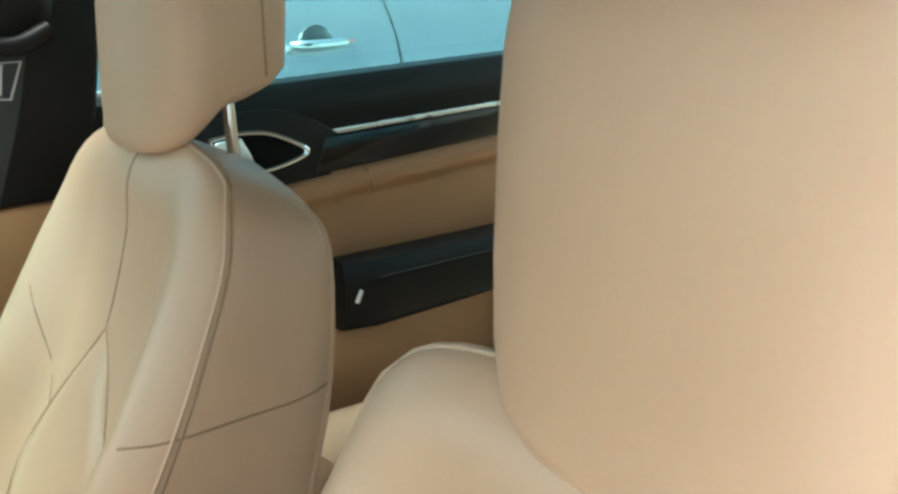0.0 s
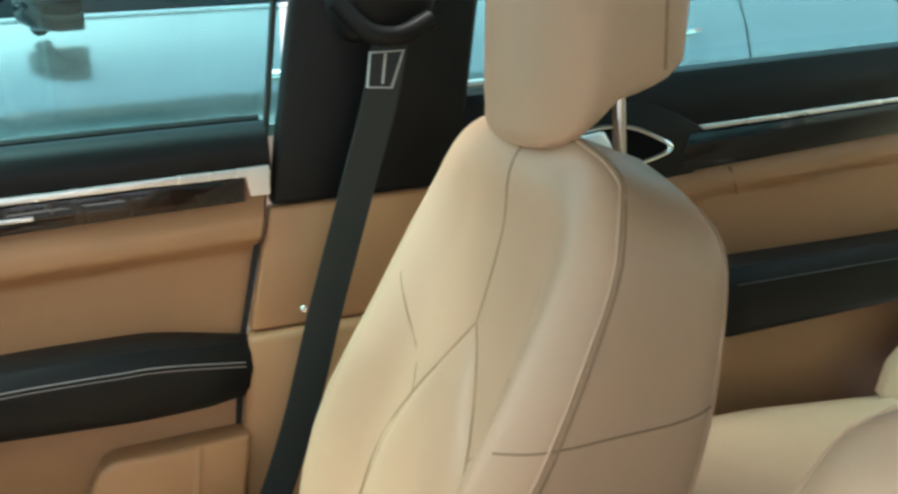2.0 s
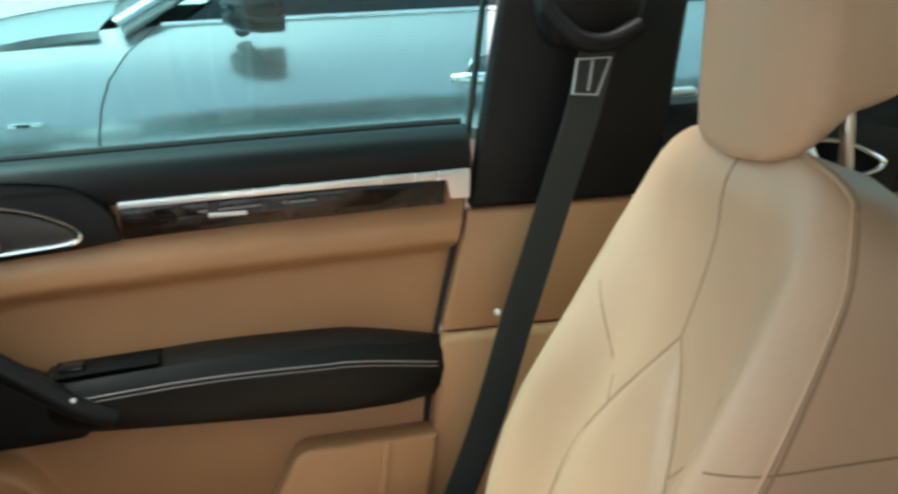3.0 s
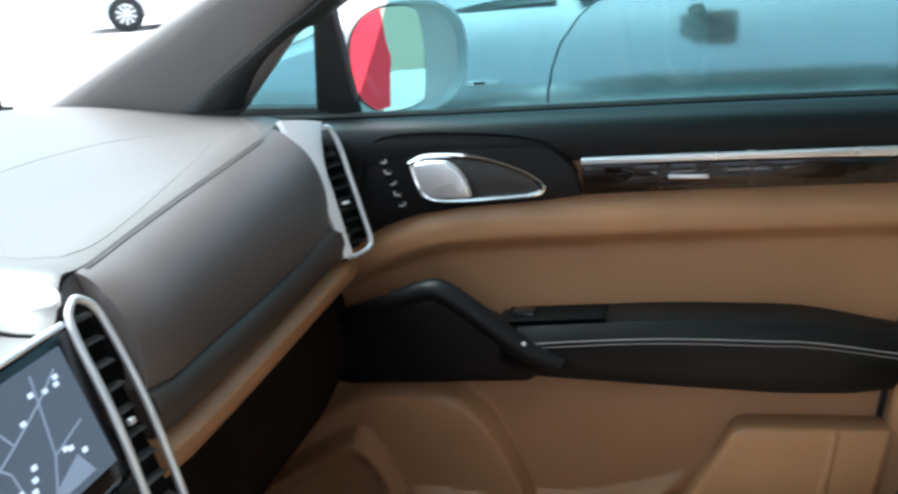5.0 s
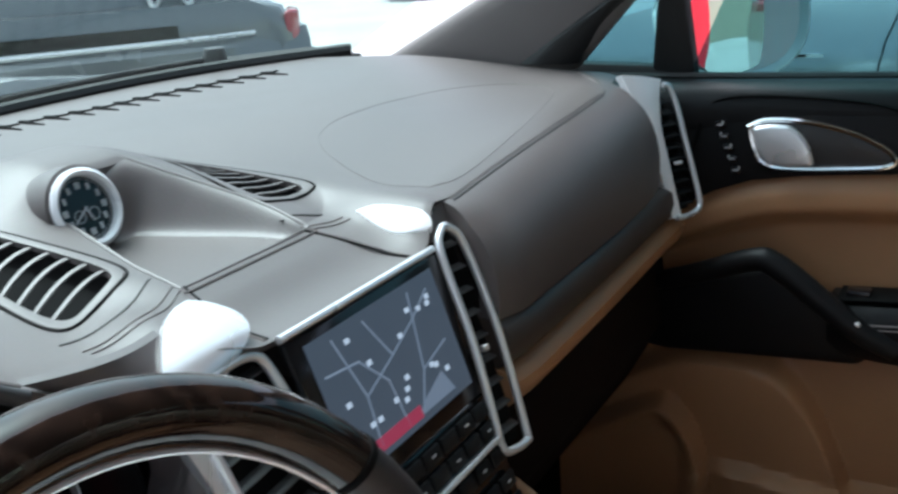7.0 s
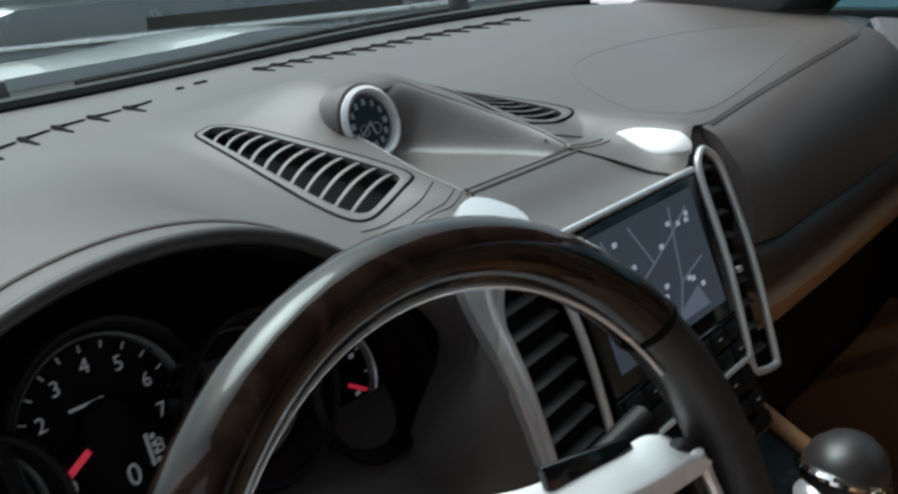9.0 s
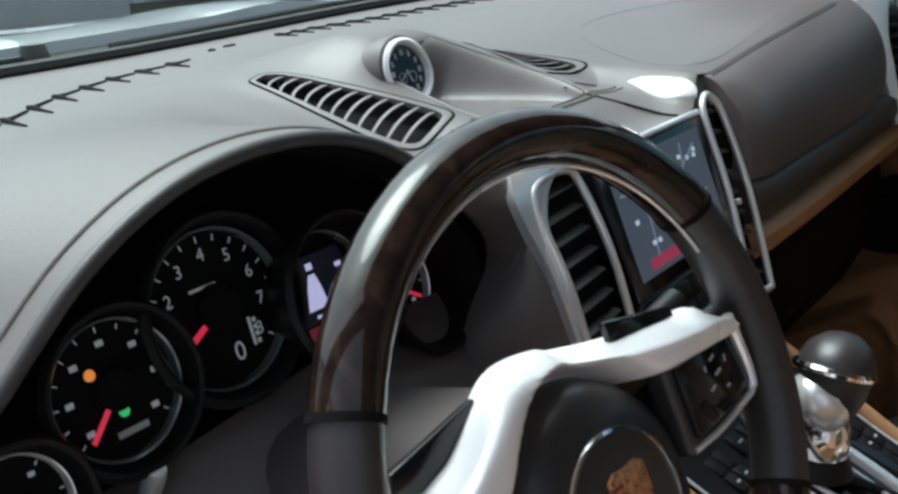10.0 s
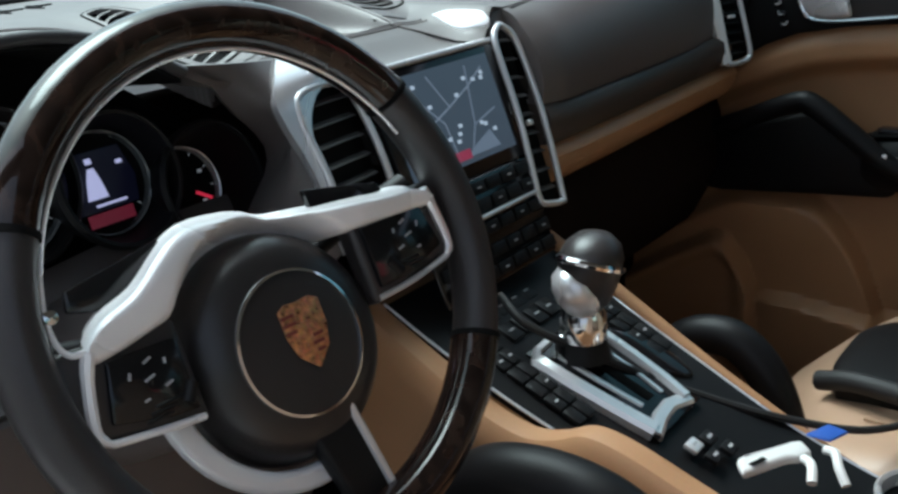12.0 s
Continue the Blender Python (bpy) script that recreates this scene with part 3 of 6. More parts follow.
part("mirror_glass", loft([[Vector((0.090 * s * x - 0.018, 0.080 * s * y, z - 0.100 * 0.090 * s * x)) for x, y in out] for s, z in ((1.0, -0.002), (1.0, 0.0005), (0.7, 0.0014), (0.35, 0.0020), (0.02, 0.0022))]), MIRROR, mm, "convex mirror glass")
part("foot", tube([(-0.06, -0.05, -0.05), (-0.12, -0.075, -0.05), (-0.20, -0.08, -0.06)], [0.022, 0.02, 0.026], 12), RUBBER, mm)

# ---- B-pillar and seat belt ----
pil = thing("door_pillar", "door pillar with black upper and tan lower trim", "pillar", None, "structure")
part("upper_trim", slab([(0.775, y, z) for y, z in [(0.293, 1.036), (0.275, 1.14), (0.242, 1.31), (0.20, 1.56), (-0.06, 1.56), (-0.018, 1.31), (0.006, 1.157), (0.03, 1.036)]], (-0.03, 0, 0), 0.010, 3), BLACK, pil, "black plastic upper pillar trim")
part("lower_trim", slab([(0.778, y, z) for y, z in [(0.293, 1.034), (0.335, 0.862), (0.005, 0.862), (0.03, 1.034)]], (-0.030, 0, 0), 0.006, 3), CARAMEL, pil, "tan lower pillar trim")
part("lower_trim", slab([(0.776, y, z) for y, z in [(0.340, 0.860), (0.40, 0.40), (-0.05, 0.40), (0.0, 0.860)]], (-0.042, 0, 0), 0.012, 3), CARAMEL, pil, "tan pillar foot")
part("door_seal", tube([(0.765, y, z) for y, z in [(0.215, 1.5), (0.262, 1.30), (0.288, 1.13), (0.300, 1.03), (0.345, 0.85), (0.405, 0.42)]], 0.0045, 8), RUBBER, pil)
belt = thing("seat_belt", "dark seat belt hanging down along the door pillar", "seat belt")


def belt_c(v):
    return Vector((curve([(0, 0.690), (0.3, 0.688), (1, 0.700)], v), curve([(0, 0.128), (0.12, 0.149), (0.25, 0.180), (0.5, 0.238), (0.75, 0.292), (1, 0.362)], v), 1.255 - 0.70 * v))


bm = sheet(lambda u, v: belt_c(v) + Vector((-0.006 * u, 0.0250 * u, 0.004 * u)), span(-1, 1, 5), span(0, 1, 24), (0.0018, 0, 0))
part("strap", bm, BELT, belt, "grey-black woven strap")
part("guide_housing", slab([(0.748, y, z) for y, z in [(0.085, 1.245), (0.185, 1.245), (0.205, 1.29), (0.20, 1.40), (0.06, 1.40), (0.06, 1.29)]], (-0.05, 0, 0), 0.018, 4), BLACK, belt, "black belt guide housing")
part("guide_hood", tube(smooth_line([(0.70, 0.195, 1.30), (0.685, 0.16, 1.262), (0.682, 0.12, 1.255), (0.688, 0.075, 1.272)], 6), 0.013, 12), BLACK, belt)
part("guide_slot", tube([(0.682, y, z) for y, z in [(0.116, 1.236), (0.160, 1.236), (0.166, 1.193), (0.134, 1.190)]], 0.0019, 6, closed=True), MARK, belt, "grey metal belt eye")
part("guide_slot", tube([(0.681, 0.140, 1.234), (0.681, 0.146, 1.196)], 0.0018, 6), MARK, belt)
part("stop_button", lathe([(0.0005, 0.003), (0.004, 0.0025), (0.005, 0.0)], 14, frame_on((0.686, 0.270, 0.908), (0, 1, 0), (0, 0, 1)) @ Matrix.Rotation(math.pi, 4, "X")), SATIN, belt)

# ---- rear passenger door ----
rear = thing("rear_car_door", "closed rear door with tan trim and black armrest", "car door")


def rear_relief(y, z):
    x = 0.775
    t = 1.012 - 0.055 * (y + 0.36)
    x -= 0.028 * step(t - 0.06, t - 0.035, z) * (1 - 0.5 * step(t - 0.02, t + 0.01, z))
    x -= 0.015 * step(0.76, 0.66, z)
    return x


part("trim_panel", sheet(lambda u, v: Vector((rear_relief(0.0 - 1.0 * u, 0.32 + 0.77 * v), 0.0 - 1.0 * u, 0.32 + 0.77 * v)), span(0, 1, 24), span(0, 1, 60), (0.03, 0, 0)), CARAMEL, rear, "tan leather door panel")
prof = [(0.815, 1.158), (0.785, 1.168), (0.762, 1.164), (0.748, 1.146), (0.743, 1.112), (0.750, 1.07), (0.815, 1.065)]
part("window_ledge", loft([[Vector((x, y, z - 0.022 * (y + 0.3))) for x, z in prof] for y in span(0.02, -0.98, 12)]), BLACK, rear, "black soft-touch window ledge")
part("chrome_strip", slab([(0.747, y, z) for y, z in [(-0.365, 1.084), (-0.95, 1.101), (-0.95, 1.0935), (-0.372, 1.0765)]], (-0.008, 0, 0), 0.002), SATIN, rear, "satin chrome trim strip")
part("wood_strip", slab([(0.752, y, z) for y, z in [(-0.35, 1.074), (-0.95, 1.090), (-0.95, 1.045), (-0.33, 1.012)]], (-0.010, 0, 0), 0.003), GLOSS, rear, "dark inlay below the strip")
ra = [(v.x, v.y) for v in smooth_line([(-0.08, 1.06, 0), (-0.12, 1.105, 0), (-0.18, 1.126, 0), (-0.25, 1.128, 0), (-0.31, 1.115, 0), (-0.37, 1.080, 0)], 6)]
part("handle_panel", slab([(0.758, y, z) for y, z in ra + [(-0.36, 1.010), (-0.20, 0.998), (-0.08, 0.99)]], (-0.015, 0, 0), 0.003), BLACK, rear, "arched black plastic handle panel")
h2 = part("handle_recess", slab([(0.744, y, z) for y, z in [(-0.155, 1.090), (-0.20, 1.094), (-0.25, 1.088), (-0.30, 1.066), (-0.312, 1.054), (-0.29, 1.045), (-0.24, 1.036), (-0.18, 1.036), (-0.158, 1.06)]], (-0.002, 0, 0), 0.0005), PIT, rear)
rr = smooth_line([(0.742, -0.152, 1.092), (0.742, -0.20, 1.097), (0.742, -0.25, 1.091), (0.742, -0.30, 1.068), (0.742, -0.316, 1.054), (0.742, -0.29, 1.043), (0.742, -0.24, 1.034), (0.742, -0.18, 1.033), (0.742, -0.156, 1.06), (0.742, -0.152, 1.09)], 5)[:-1]
part("handle_ring", tube(rr, 0.0042, 8, closed=True), CHROME, h2, "chrome handle surround")
part("lever", slab([(0.741, y, z) for y, z in [(-0.156, 1.088), (-0.20, 1.092), (-0.215, 1.062), (-0.225, 1.036), (-0.18, 1.035), (-0.162, 1.06)]], (-0.009, 0, 0), 0.004, 3), SATIN, h2)
rings = armrest(-0.365, -0.83, lambda y: 0.861 + 0.01 * (y + 0.4), lambda y: 0.731 - 0.03 * (y + 0.4), lambda y: 0.700)
ar2 = part("armrest", loft(rings), BLACK, rear, "black padded leather armrest")
part("stitching", tube([(0.701, y, 0.831) for y in span(-0.42, -0.80, 12)], 0.0010, 5), SHROUD, ar2)
part("latch_tip", box((0.693, -0.372, 0.808), (0.006, 0.007, 0.024), 0.002, 2, Matrix.Translation((0.693, -0.372, 0.808)) @ Matrix.Rotation(radians(25), 4, "X") @ Matrix.Translation((-0.693, 0.372, -0.808))), SATIN, ar2)
part("trim_joint", tube([(rear_relief(-0.43, 1.01) - 0.002, -0.430, 1.012), (0.748, -0.438, 0.985), (0.752, -0.447, 0.965)], 0.0018, 6), SEAM, rear)
pane = part("window_pane", sheet(lambda u, v: Vector((0.808 - 0.14 * v**1.3, 0.01 - u * 0.90, 1.14 + 0.40 * v)), span(0, 1, 6), span(0, 1, 6), (0.004, 0, 0)), SIDEGLASS, rear, "teal tinted side window")
part("window_frame", slab([(0.79, y, z) for y, z in [(-0.80, 1.17), (-0.83, 1.17), (-0.93, 1.55), (-0.88, 1.55)]], (0.03, 0, 0), 0.006), RUBBER, rear, "black rear window frame")
part("frame_foot", box((0.80, 0.0, 1.168), (0.02, 0.10, 0.012), 0.004), SATIN, rear)
part("outer_skin", sheet(lambda u, v: Vector((0.86 + 0.07 * math.sin(v * 2.6), 0.29 - u * 1.25, 0.30 + v * 0.82)), span(0, 1, 8), span(0, 1, 10), (0.008, 0, 0)), PAINT, rear, "white painted outer skin")
solid("pillar_rear_right", slab([(0.775, y, z) for y, z in [(-0.84, 1.19), (-0.93, 1.55), (-1.35, 1.55), (-1.35, 0.4), (-1.0, 0.4), (-1.0, 1.15)]], (0.04, 0, 0), 0.01), BLACK, "black trimmed rear pillar", "pillar", "structure")

# ---- seats ----


def half_width(z):
    return curve([(0.55, 0.235), (0.80, 0.252), (0.95, 0.250), (1.03, 0.242), (1.08, 0.234), (1.12, 0.221), (1.15, 0.201), (1.172, 0.166), (1.186, 0.108)], z)


def back_front(x, z):
    """y of the seat back's front surface at height z, x from its middle."""
    c = curve([(0.55, 0.285), (0.78, 0.218), (0.97, 0.140), (1.08, 0.106), (1.15, 0.092), (1.186, 0.06)], z)
    q = abs(x) / half_width(z)
    b = 0.070 * curve([(0.55, 1.0), (0.85, 1.0), (1.0, 0.62), (1.10, 0.22), (1.17, 0.0)], z)
    roll = 0.011 * math.exp(-(((q - 0.83) / 0.075) ** 2)) * step(0.60, 0.70, z) * step(1.15, 1.06, z)
    return c + b * step(0.45, 0.80, q) + roll


def back_rear(z):
    return curve([(0.55, 0.08), (0.75, 0.010), (0.87, -0.025), (1.0, -0.045), (1.09, -0.048), (1.15, -0.040), (1.186, -0.010)], z)


def back_pt(z, deg, sg=1):
    """A point of the seat back's skin: 90 degrees is the middle of the front, 0 the side, -90 the rear."""
    a = radians(deg)
    c, sn = math.cos(a), math.sin(a)
    w, yb = half_width(z), back_rear(z)
    x = w * abs(c) ** 0.38 * (1 if c >= 0 else -1)
    mid = (back_front(w * 0.9, z) + yb) / 2
    y = mid + ((back_front(x, z) - mid) * abs(sn) ** 0.45 if sn >= 0 else (yb - mid) * abs(sn) ** 0.42)
    return Vector((sg * x, y, z - 0.40 * max(0, 0.07 - y) * step(1.05, 1.17, z)))


def skin_y(x, z):
    """y of the front skin at x from the middle and height z."""
    w = half_width(z)
    c = min(0.999, abs(x) / w) ** (1 / 0.38)
    mid = (back_front(w * 0.9, z) + back_rear(z)) / 2
    return mid + (back_front(x, z) - mid) * math.sqrt(1 - c * c) ** 0.45


def make_seat(m, label, sunk=0.0, lean=0.0):
    s = thing("car_seat", label, "car seat", m, group="front car seats")
    levels = [0.55, 0.60, 0.66, 0.72, 0.78, 0.84, 0.90, 0.95, 1.0, 1.04, 1.08, 1.10, 1.12, 1.135, 1.150, 1.160, 1.168, 1.175, 1.181, 1.186]
    rings = []
    for z in levels:
        w, yb = half_width(z), back_rear(z)
        mid = (back_front(w * 0.9, z) + yb) / 2
        ring = []
        for k in range(44):
            x = w * math.cos(math.pi * (k + 0.5) / 44)
            ring.append(Vector((x, skin_y(x, z), z)))
        for k in range(28):
            x = -w * math.cos(math.pi * (k + 0.5) / 28)
            c = (abs(x) / w) ** (1 / 0.38)
            ring.append(Vector((x, mid + (yb - mid) * math.sqrt(1 - c * c) ** 0.42, z)))
        for v in ring:
            v.z -= 0.40 * max(0, 0.07 - v.y) * step(1.05, 1.17, z)
        rings.append(ring)
    back = part("backrest", loft(rings), TAN, s, "beige leather backrest with side bolsters")

    def seam(pts, r=0.0017, off=0.0006, mat=SEAM):
        line = smooth_line([(x, 0, z) for x, z in pts], 10)
        part("seam", tube([(p.x, skin_y(p.x, p.z) + off - 0.0010, p.z) for p in line], r, 5), mat, back)

    seam([(0.0, 1.175), (-0.004, 1.08), (0.0, 0.975)])
    for sg in (1, -1):
        seam([(0.0, 0.975), (sg * 0.026, 0.948), (sg * 0.060, 0.908), (sg * 0.096, 0.855), (sg * 0.125, 0.78), (sg * 0.132, 0.60)])
        seam([(sg * 0.178, 0.985), (sg * 0.142, 0.925), (sg * 0.108, 0.878), (sg * 0.094, 0.860)], 0.0014, 0.0004)
        # bolster piping and side panel seam
        pz = span(0.56, 1.158, 30)
        over = [back_pt(z, d, sg) for z, d in ((1.166, 26), (1.174, 36), (1.180, 50), (1.184, 62))]
        part("piping", tube([back_pt(z, 20, sg) for z in pz] + over, 0.0024, 6), TAN, back)
        part("seam", tube([back_pt(z, 16, sg) for z in pz] + [p + Vector((0, -0.004, 0.001)) for p in over], 0.0014, 5), SEAM, back)
        part("piping", tube([back_pt(z, -28, sg) for z in pz], 0.0026, 6), TAN, back)
        part("seam", tube([back_pt(0.937 + 0.014 * (40 - d) / 70, d, sg) for d in span(48, -30, 24)], 0.0013, 5), SEAM, back)
    # raised centre insert
    bm = bmesh.new()
    us, vs = span(0, 1, 15), span(-1, 1, 13)

    def ins(u, v):
        z = 0.60 + (0.965 - 0.60) * u
        w = curve([(0.60, 0.130), (0.78, 0.123), (0.855, 0.095), (0.908, 0.058), (0.948, 0.024), (0.966, 0.006)], z)
        x = w * v
        return Vector((x, skin_y(x, z) + 0.016 * (1 - v**4) ** 0.8 * min(1, (1 - u) * 7 + 0.04) - 0.003, z))

    part("centre_insert", sheet(ins, us, vs, (0, -0.008, 0)), TAN, back)
    for ob in (back, *back.children):
        for v in ob.data.vertices:
            v.co.x -= lean * step(0.75, 0.95, v.co.z) * (1 + 3.0 * v.co.x)
    # headrest
    rings = []
    for z, w, d, cy in [(1.166, 0.050, 0.025, 0.046), (1.170, 0.082, 0.036, 0.038), (1.180, 0.102, 0.046, 0.030), (1.192, 0.113, 0.052, 0.022), (1.210, 0.120, 0.058, 0.016), (1.25, 0.126, 0.064, 0.008), (1.31, 0.127, 0.065, 0.004), (1.36, 0.126, 0.064, 0.001), (1.40, 0.121, 0.059, -0.002), (1.425, 0.106, 0.046, -0.004), (1.437, 0.076, 0.028, -0.006)]:
        ring = superring(w, d, z, 0, cy, 0.40, 60)
        k = step(1.26, 1.175, z)
        for v in ring:
            f = (v.y - cy) / d
            v.z -= sunk
            v.y += 0.022 * (1 - (v.x / 0.13) ** 2) * max(0, f)
            v.z += k * 0.040 * step(0.70, -0.30, f)
        rings.append(ring)
    hr = part("headrest", loft(rings), TAN, s, "beige leather headrest")
    for sg in (1, -1):
        part("seam", tube([(sg * 0.1268, -0.018, z) for z in span(1.245, 1.385, 10)], 0.0014, 5), SEAM, hr)
        part("post", tube([(sg * 0.075, 0.000, 1.13), (sg * 0.075, 0.004, 1.25)], 0.0068, 12), CHROME, hr, "chrome headrest post")
        part("post_collar", lathe([(0.001, 0.012), (0.014, 0.011), (0.018, 0.004), (0.019, -0.012)], 20, Matrix.Translation((sg * 0.075, 0.0, 1.138))), TAN, s, "beige plastic post collar")
    # cushion
    rings = []
    for k, y in enumerate([0.14, 0.17, 0.24, 0.34, 0.45, 0.56, 0.66, 0.72, 0.77, 0.81, 0.84, 0.858]):
        zt = curve([(0.14, 0.60), (0.3, 0.625), (0.6, 0.655), (0.76, 0.660), (0.858, 0.60)], y)
        zb = 0.44 + 0.12 * step(0.6, 0.86, y)
        wx = curve([(0.14, 0.255), (0.66, 0.252), (0.77, 0.225), (0.82, 0.17), (0.858, 0.09)], y)
        ring = []
        for j in range(36):
            a = 2 * math.pi * j / 36
            c, sn = math.cos(a), math.sin(a)
            x = wx * math.copysign(abs(c) ** 0.5, c)
            z = (zt + zb) / 2 + (zt - zb) / 2 * math.copysign(abs(sn) ** 0.5, sn)
            if sn > 0:
                z += 0.03 * step(0.14, 0.22, abs(x)) * (1 - step(0.62, 0.78, y))
            ring.append(Vector((x, y, z)))
        rings.append(ring)
    cu = part("cushion", loft(rings), TAN, s, "beige leather seat cushion")
    for sg in (1, -1):
        part("seam", tube([(sg * 0.135, y, curve([(0.14, 0.60), (0.3, 0.625), (0.6, 0.655), (0.76, 0.660), (0.858, 0.60)], y) + 0.001) for y in span(0.24, 0.72, 12)], 0.0016, 5), SEAM, cu)
    part("side_shield", box((0, 0.42, 0.39), (0.50, 0.56, 0.14), 0.02, 3), BLACK, s, "black seat base")
    for sg in (1, -1):
        part("rail", box((sg * 0.19, 0.40, 0.265), (0.04, 0.60, 0.13), 0.006), BLACK, s)
    return s


seat = make_seat(pose(0.40, 0, 0), "beige leather passenger seat with adjustable headrest", 0.0, 0.015)
make_seat(pose(-0.392, 0.070, -0.016), "beige leather driver seat with tall padded headrest", 0.016)

# ---- rear bench ----
bench = thing("rear_bench", "beige leather rear bench seat", "car seat")


def bench_back():
    return [(-0.66, 0.60), (-0.68, 0.66), (-0.80, 0.78), (-0.90, 0.92), (-0.98, 1.02), (-1.05, 1.08), (-1.10, 1.09), (-1.18, 1.05), (-1.2, 0.60)]


rings = []
for x in [-0.69, -0.68, -0.5, -0.2, 0.1, 0.35, 0.50, 0.58, 0.64, 0.675, 0.69]:
    k = step(0.30, 0.60, abs(x))
    e = 1 - 0.12 * step(0.62, 0.69, abs(x))
    rings.append([Vector((x, -1.0 + (y + 1.0) * (0.6 + 0.4 * k) * e if y > -1.0 else y, 0.6 + (z - 0.6) * e)) for y, z in bench_back()])
part("backrest", loft(rings), TAN, bench, "beige leather rear backrest")
rings = []
for x in [-0.69, -0.66, -0.4, 0, 0.4, 0.62, 0.67, 0.69]:
    e = 0.035 * step(0.6, 0.69, abs(x))
    rings.append([Vector((x, y, z - e)) for y, z in [(-0.20, 0.46), (-0.185, 0.58), (-0.21, 0.63), (-0.27, 0.655), (-0.45, 0.650), (-0.75, 0.62), (-0.80, 0.46)]])
part("cushion", loft(rings), TAN, bench, "beige leather rear cushion")

# ---- dashboard ----
dash = thing("dashboard", "dark brown leather dashboard with silver framed air vents", "dashboard")
HOOD = [(-0.74, 1.03), (-0.66, 1.06), (-0.60, 1.098), (-0.54, 1.142), (-0.48, 1.168), (-0.41, 1.178), (-0.35, 1.172), (-0.30, 1.154), (-0.265, 1.132), (-0.235, 1.115), (-0.20, 1.106), (-0.16, 1.100)]


def fold_line(x):
    """Rear edge of the dash top: y and z."""
    y = curve([(-0.74, 1.10), (-0.40, 1.13), (-0.20, 1.12), (-0.10, 1.100), (0.12, 1.100), (0.165, 1.114), (0.20, 1.115), (0.62, 1.126), (0.74, 1.15)], x)
    if x < -0.16:
        return y, curve(HOOD, x)
    return y, curve([(-0.16, 1.100), (-0.10, 1.092), (0.12, 1.092), (0.162, 1.120), (0.20, 1.125), (0.62, 1.152), (0.74, 1.150)], x)


# outlets beside the clock: inner and outer corner at the near end, then at the far end, as distances from the middle
GRILLE = {-1: [(0.080, 1.247), (0.149, 1.235), (0.130, 1.456), (0.108, 1.459)], 1: [(0.096, 1.255), (0.158, 1.247), (0.134, 1.440), (0.112, 1.446)]}
CREST = [(1.10, 1.092), (1.16, 1.104), (1.19, 1.112), (1.25, 1.122), (1.35, 1.142), (1.445, 1.158), (1.50, 1.156), (1.62, 1.150)]
RIDGE_X = [(1.10, 0.075), (1.195, 0.082), (1.25, 0.090), (1.31, 0.080), (1.36, 0.063), (1.40, 0.050), (1.45, 0.042), (1.62, 0.036)]
RIDGE_Z = [(1.10, 1.094), (1.195, 1.115), (1.25, 1.129), (1.31, 1.147), (1.36, 1.165), (1.40, 1.179), (1.44, 1.182), (1.50, 1.171), (1.62, 1.150)]
TRAY_X = [(1.195, -0.076), (1.25, -0.067), (1.33, -0.048), (1.375, -0.042)]
TRAY_Y = (1.195, 1.375)


def dash_base(x, y):
    yf, zf = fold_line(x)
    b = screen_base(max(-0.77, min(0.77, x)))
    far = b.z + 0.006 * math.sin(max(0, min(1, (y - yf) / (b.y - yf))) * 3.14)
    late = 0.05 * step(0.10, -0.02, x) * step(-0.30, -0.20, x)
    z0 = zf + (far - zf) * step(yf + late, yf + 0.36 + late, y)
    xx = x - 0.005
    # raised middle between the outlets
    z = z0 + (curve(CREST, y) - z0) * step(0.165, 0.080, abs(xx)) * step(1.11, 1.17, y) * step(1.64, 1.50, y)
    # rounded shoulders between vents and outlets
    z += 0.013 * math.exp(-(((abs(xx) - 0.134) / 0.028) ** 2)) * step(1.085, 1.12, y) * step(1.24, 1.16, y)
    # fairing that carries the clock and runs out in a ridge towards the passenger
    if -0.13 < xx < 0.22 and y > 1.15:
        xr, zr = curve(RIDGE_X, y), curve(RIDGE_Z, y)
        if xx >= xr:
            z = max(z, z0 + (zr - z0) * step(xr + 0.10, xr, xx) * step(1.64, 1.50, y) * step(1.16, 1.22, y))
        else:
            z += (zr - z) * step(-0.100, -0.012, xx) * step(1.335, 1.385, y) * step(1.64, 1.50, y)
    z -= 0.005 * max(0.0, min(1.0, (yf + 0.034 - y) / 0.034)) ** 2 * step(0.14, 0.18, x)
    return z


def dash_z(x, y):
    """The top pad with the cut-outs for tray and outlets."""
    z = dash_base(x, y)
    if abs(x) < 0.18 and 1.18 < y < 1.48:
        xx = x - 0.005
        sx = 1 if x > 0.003 else -1
        if inside(GRILLE[sx], abs(x - 0.003), y) > 0.0005:
            z -= 0.034
        elif TRAY_Y[0] - 0.001 < y < TRAY_Y[1] and curve(TRAY_X, y) - 0.001 < xx < curve(RIDGE_X, y) + 0.001:
            z -= 0.045
    return z


def dash_f(u, v):
    yf, zf = fold_line(u)
    b = screen_base(max(-0.77, min(0.77, u)))
    y = yf + v * (b.y - 0.012 - yf)
    return Vector((u, y, dash_z(u, y)))


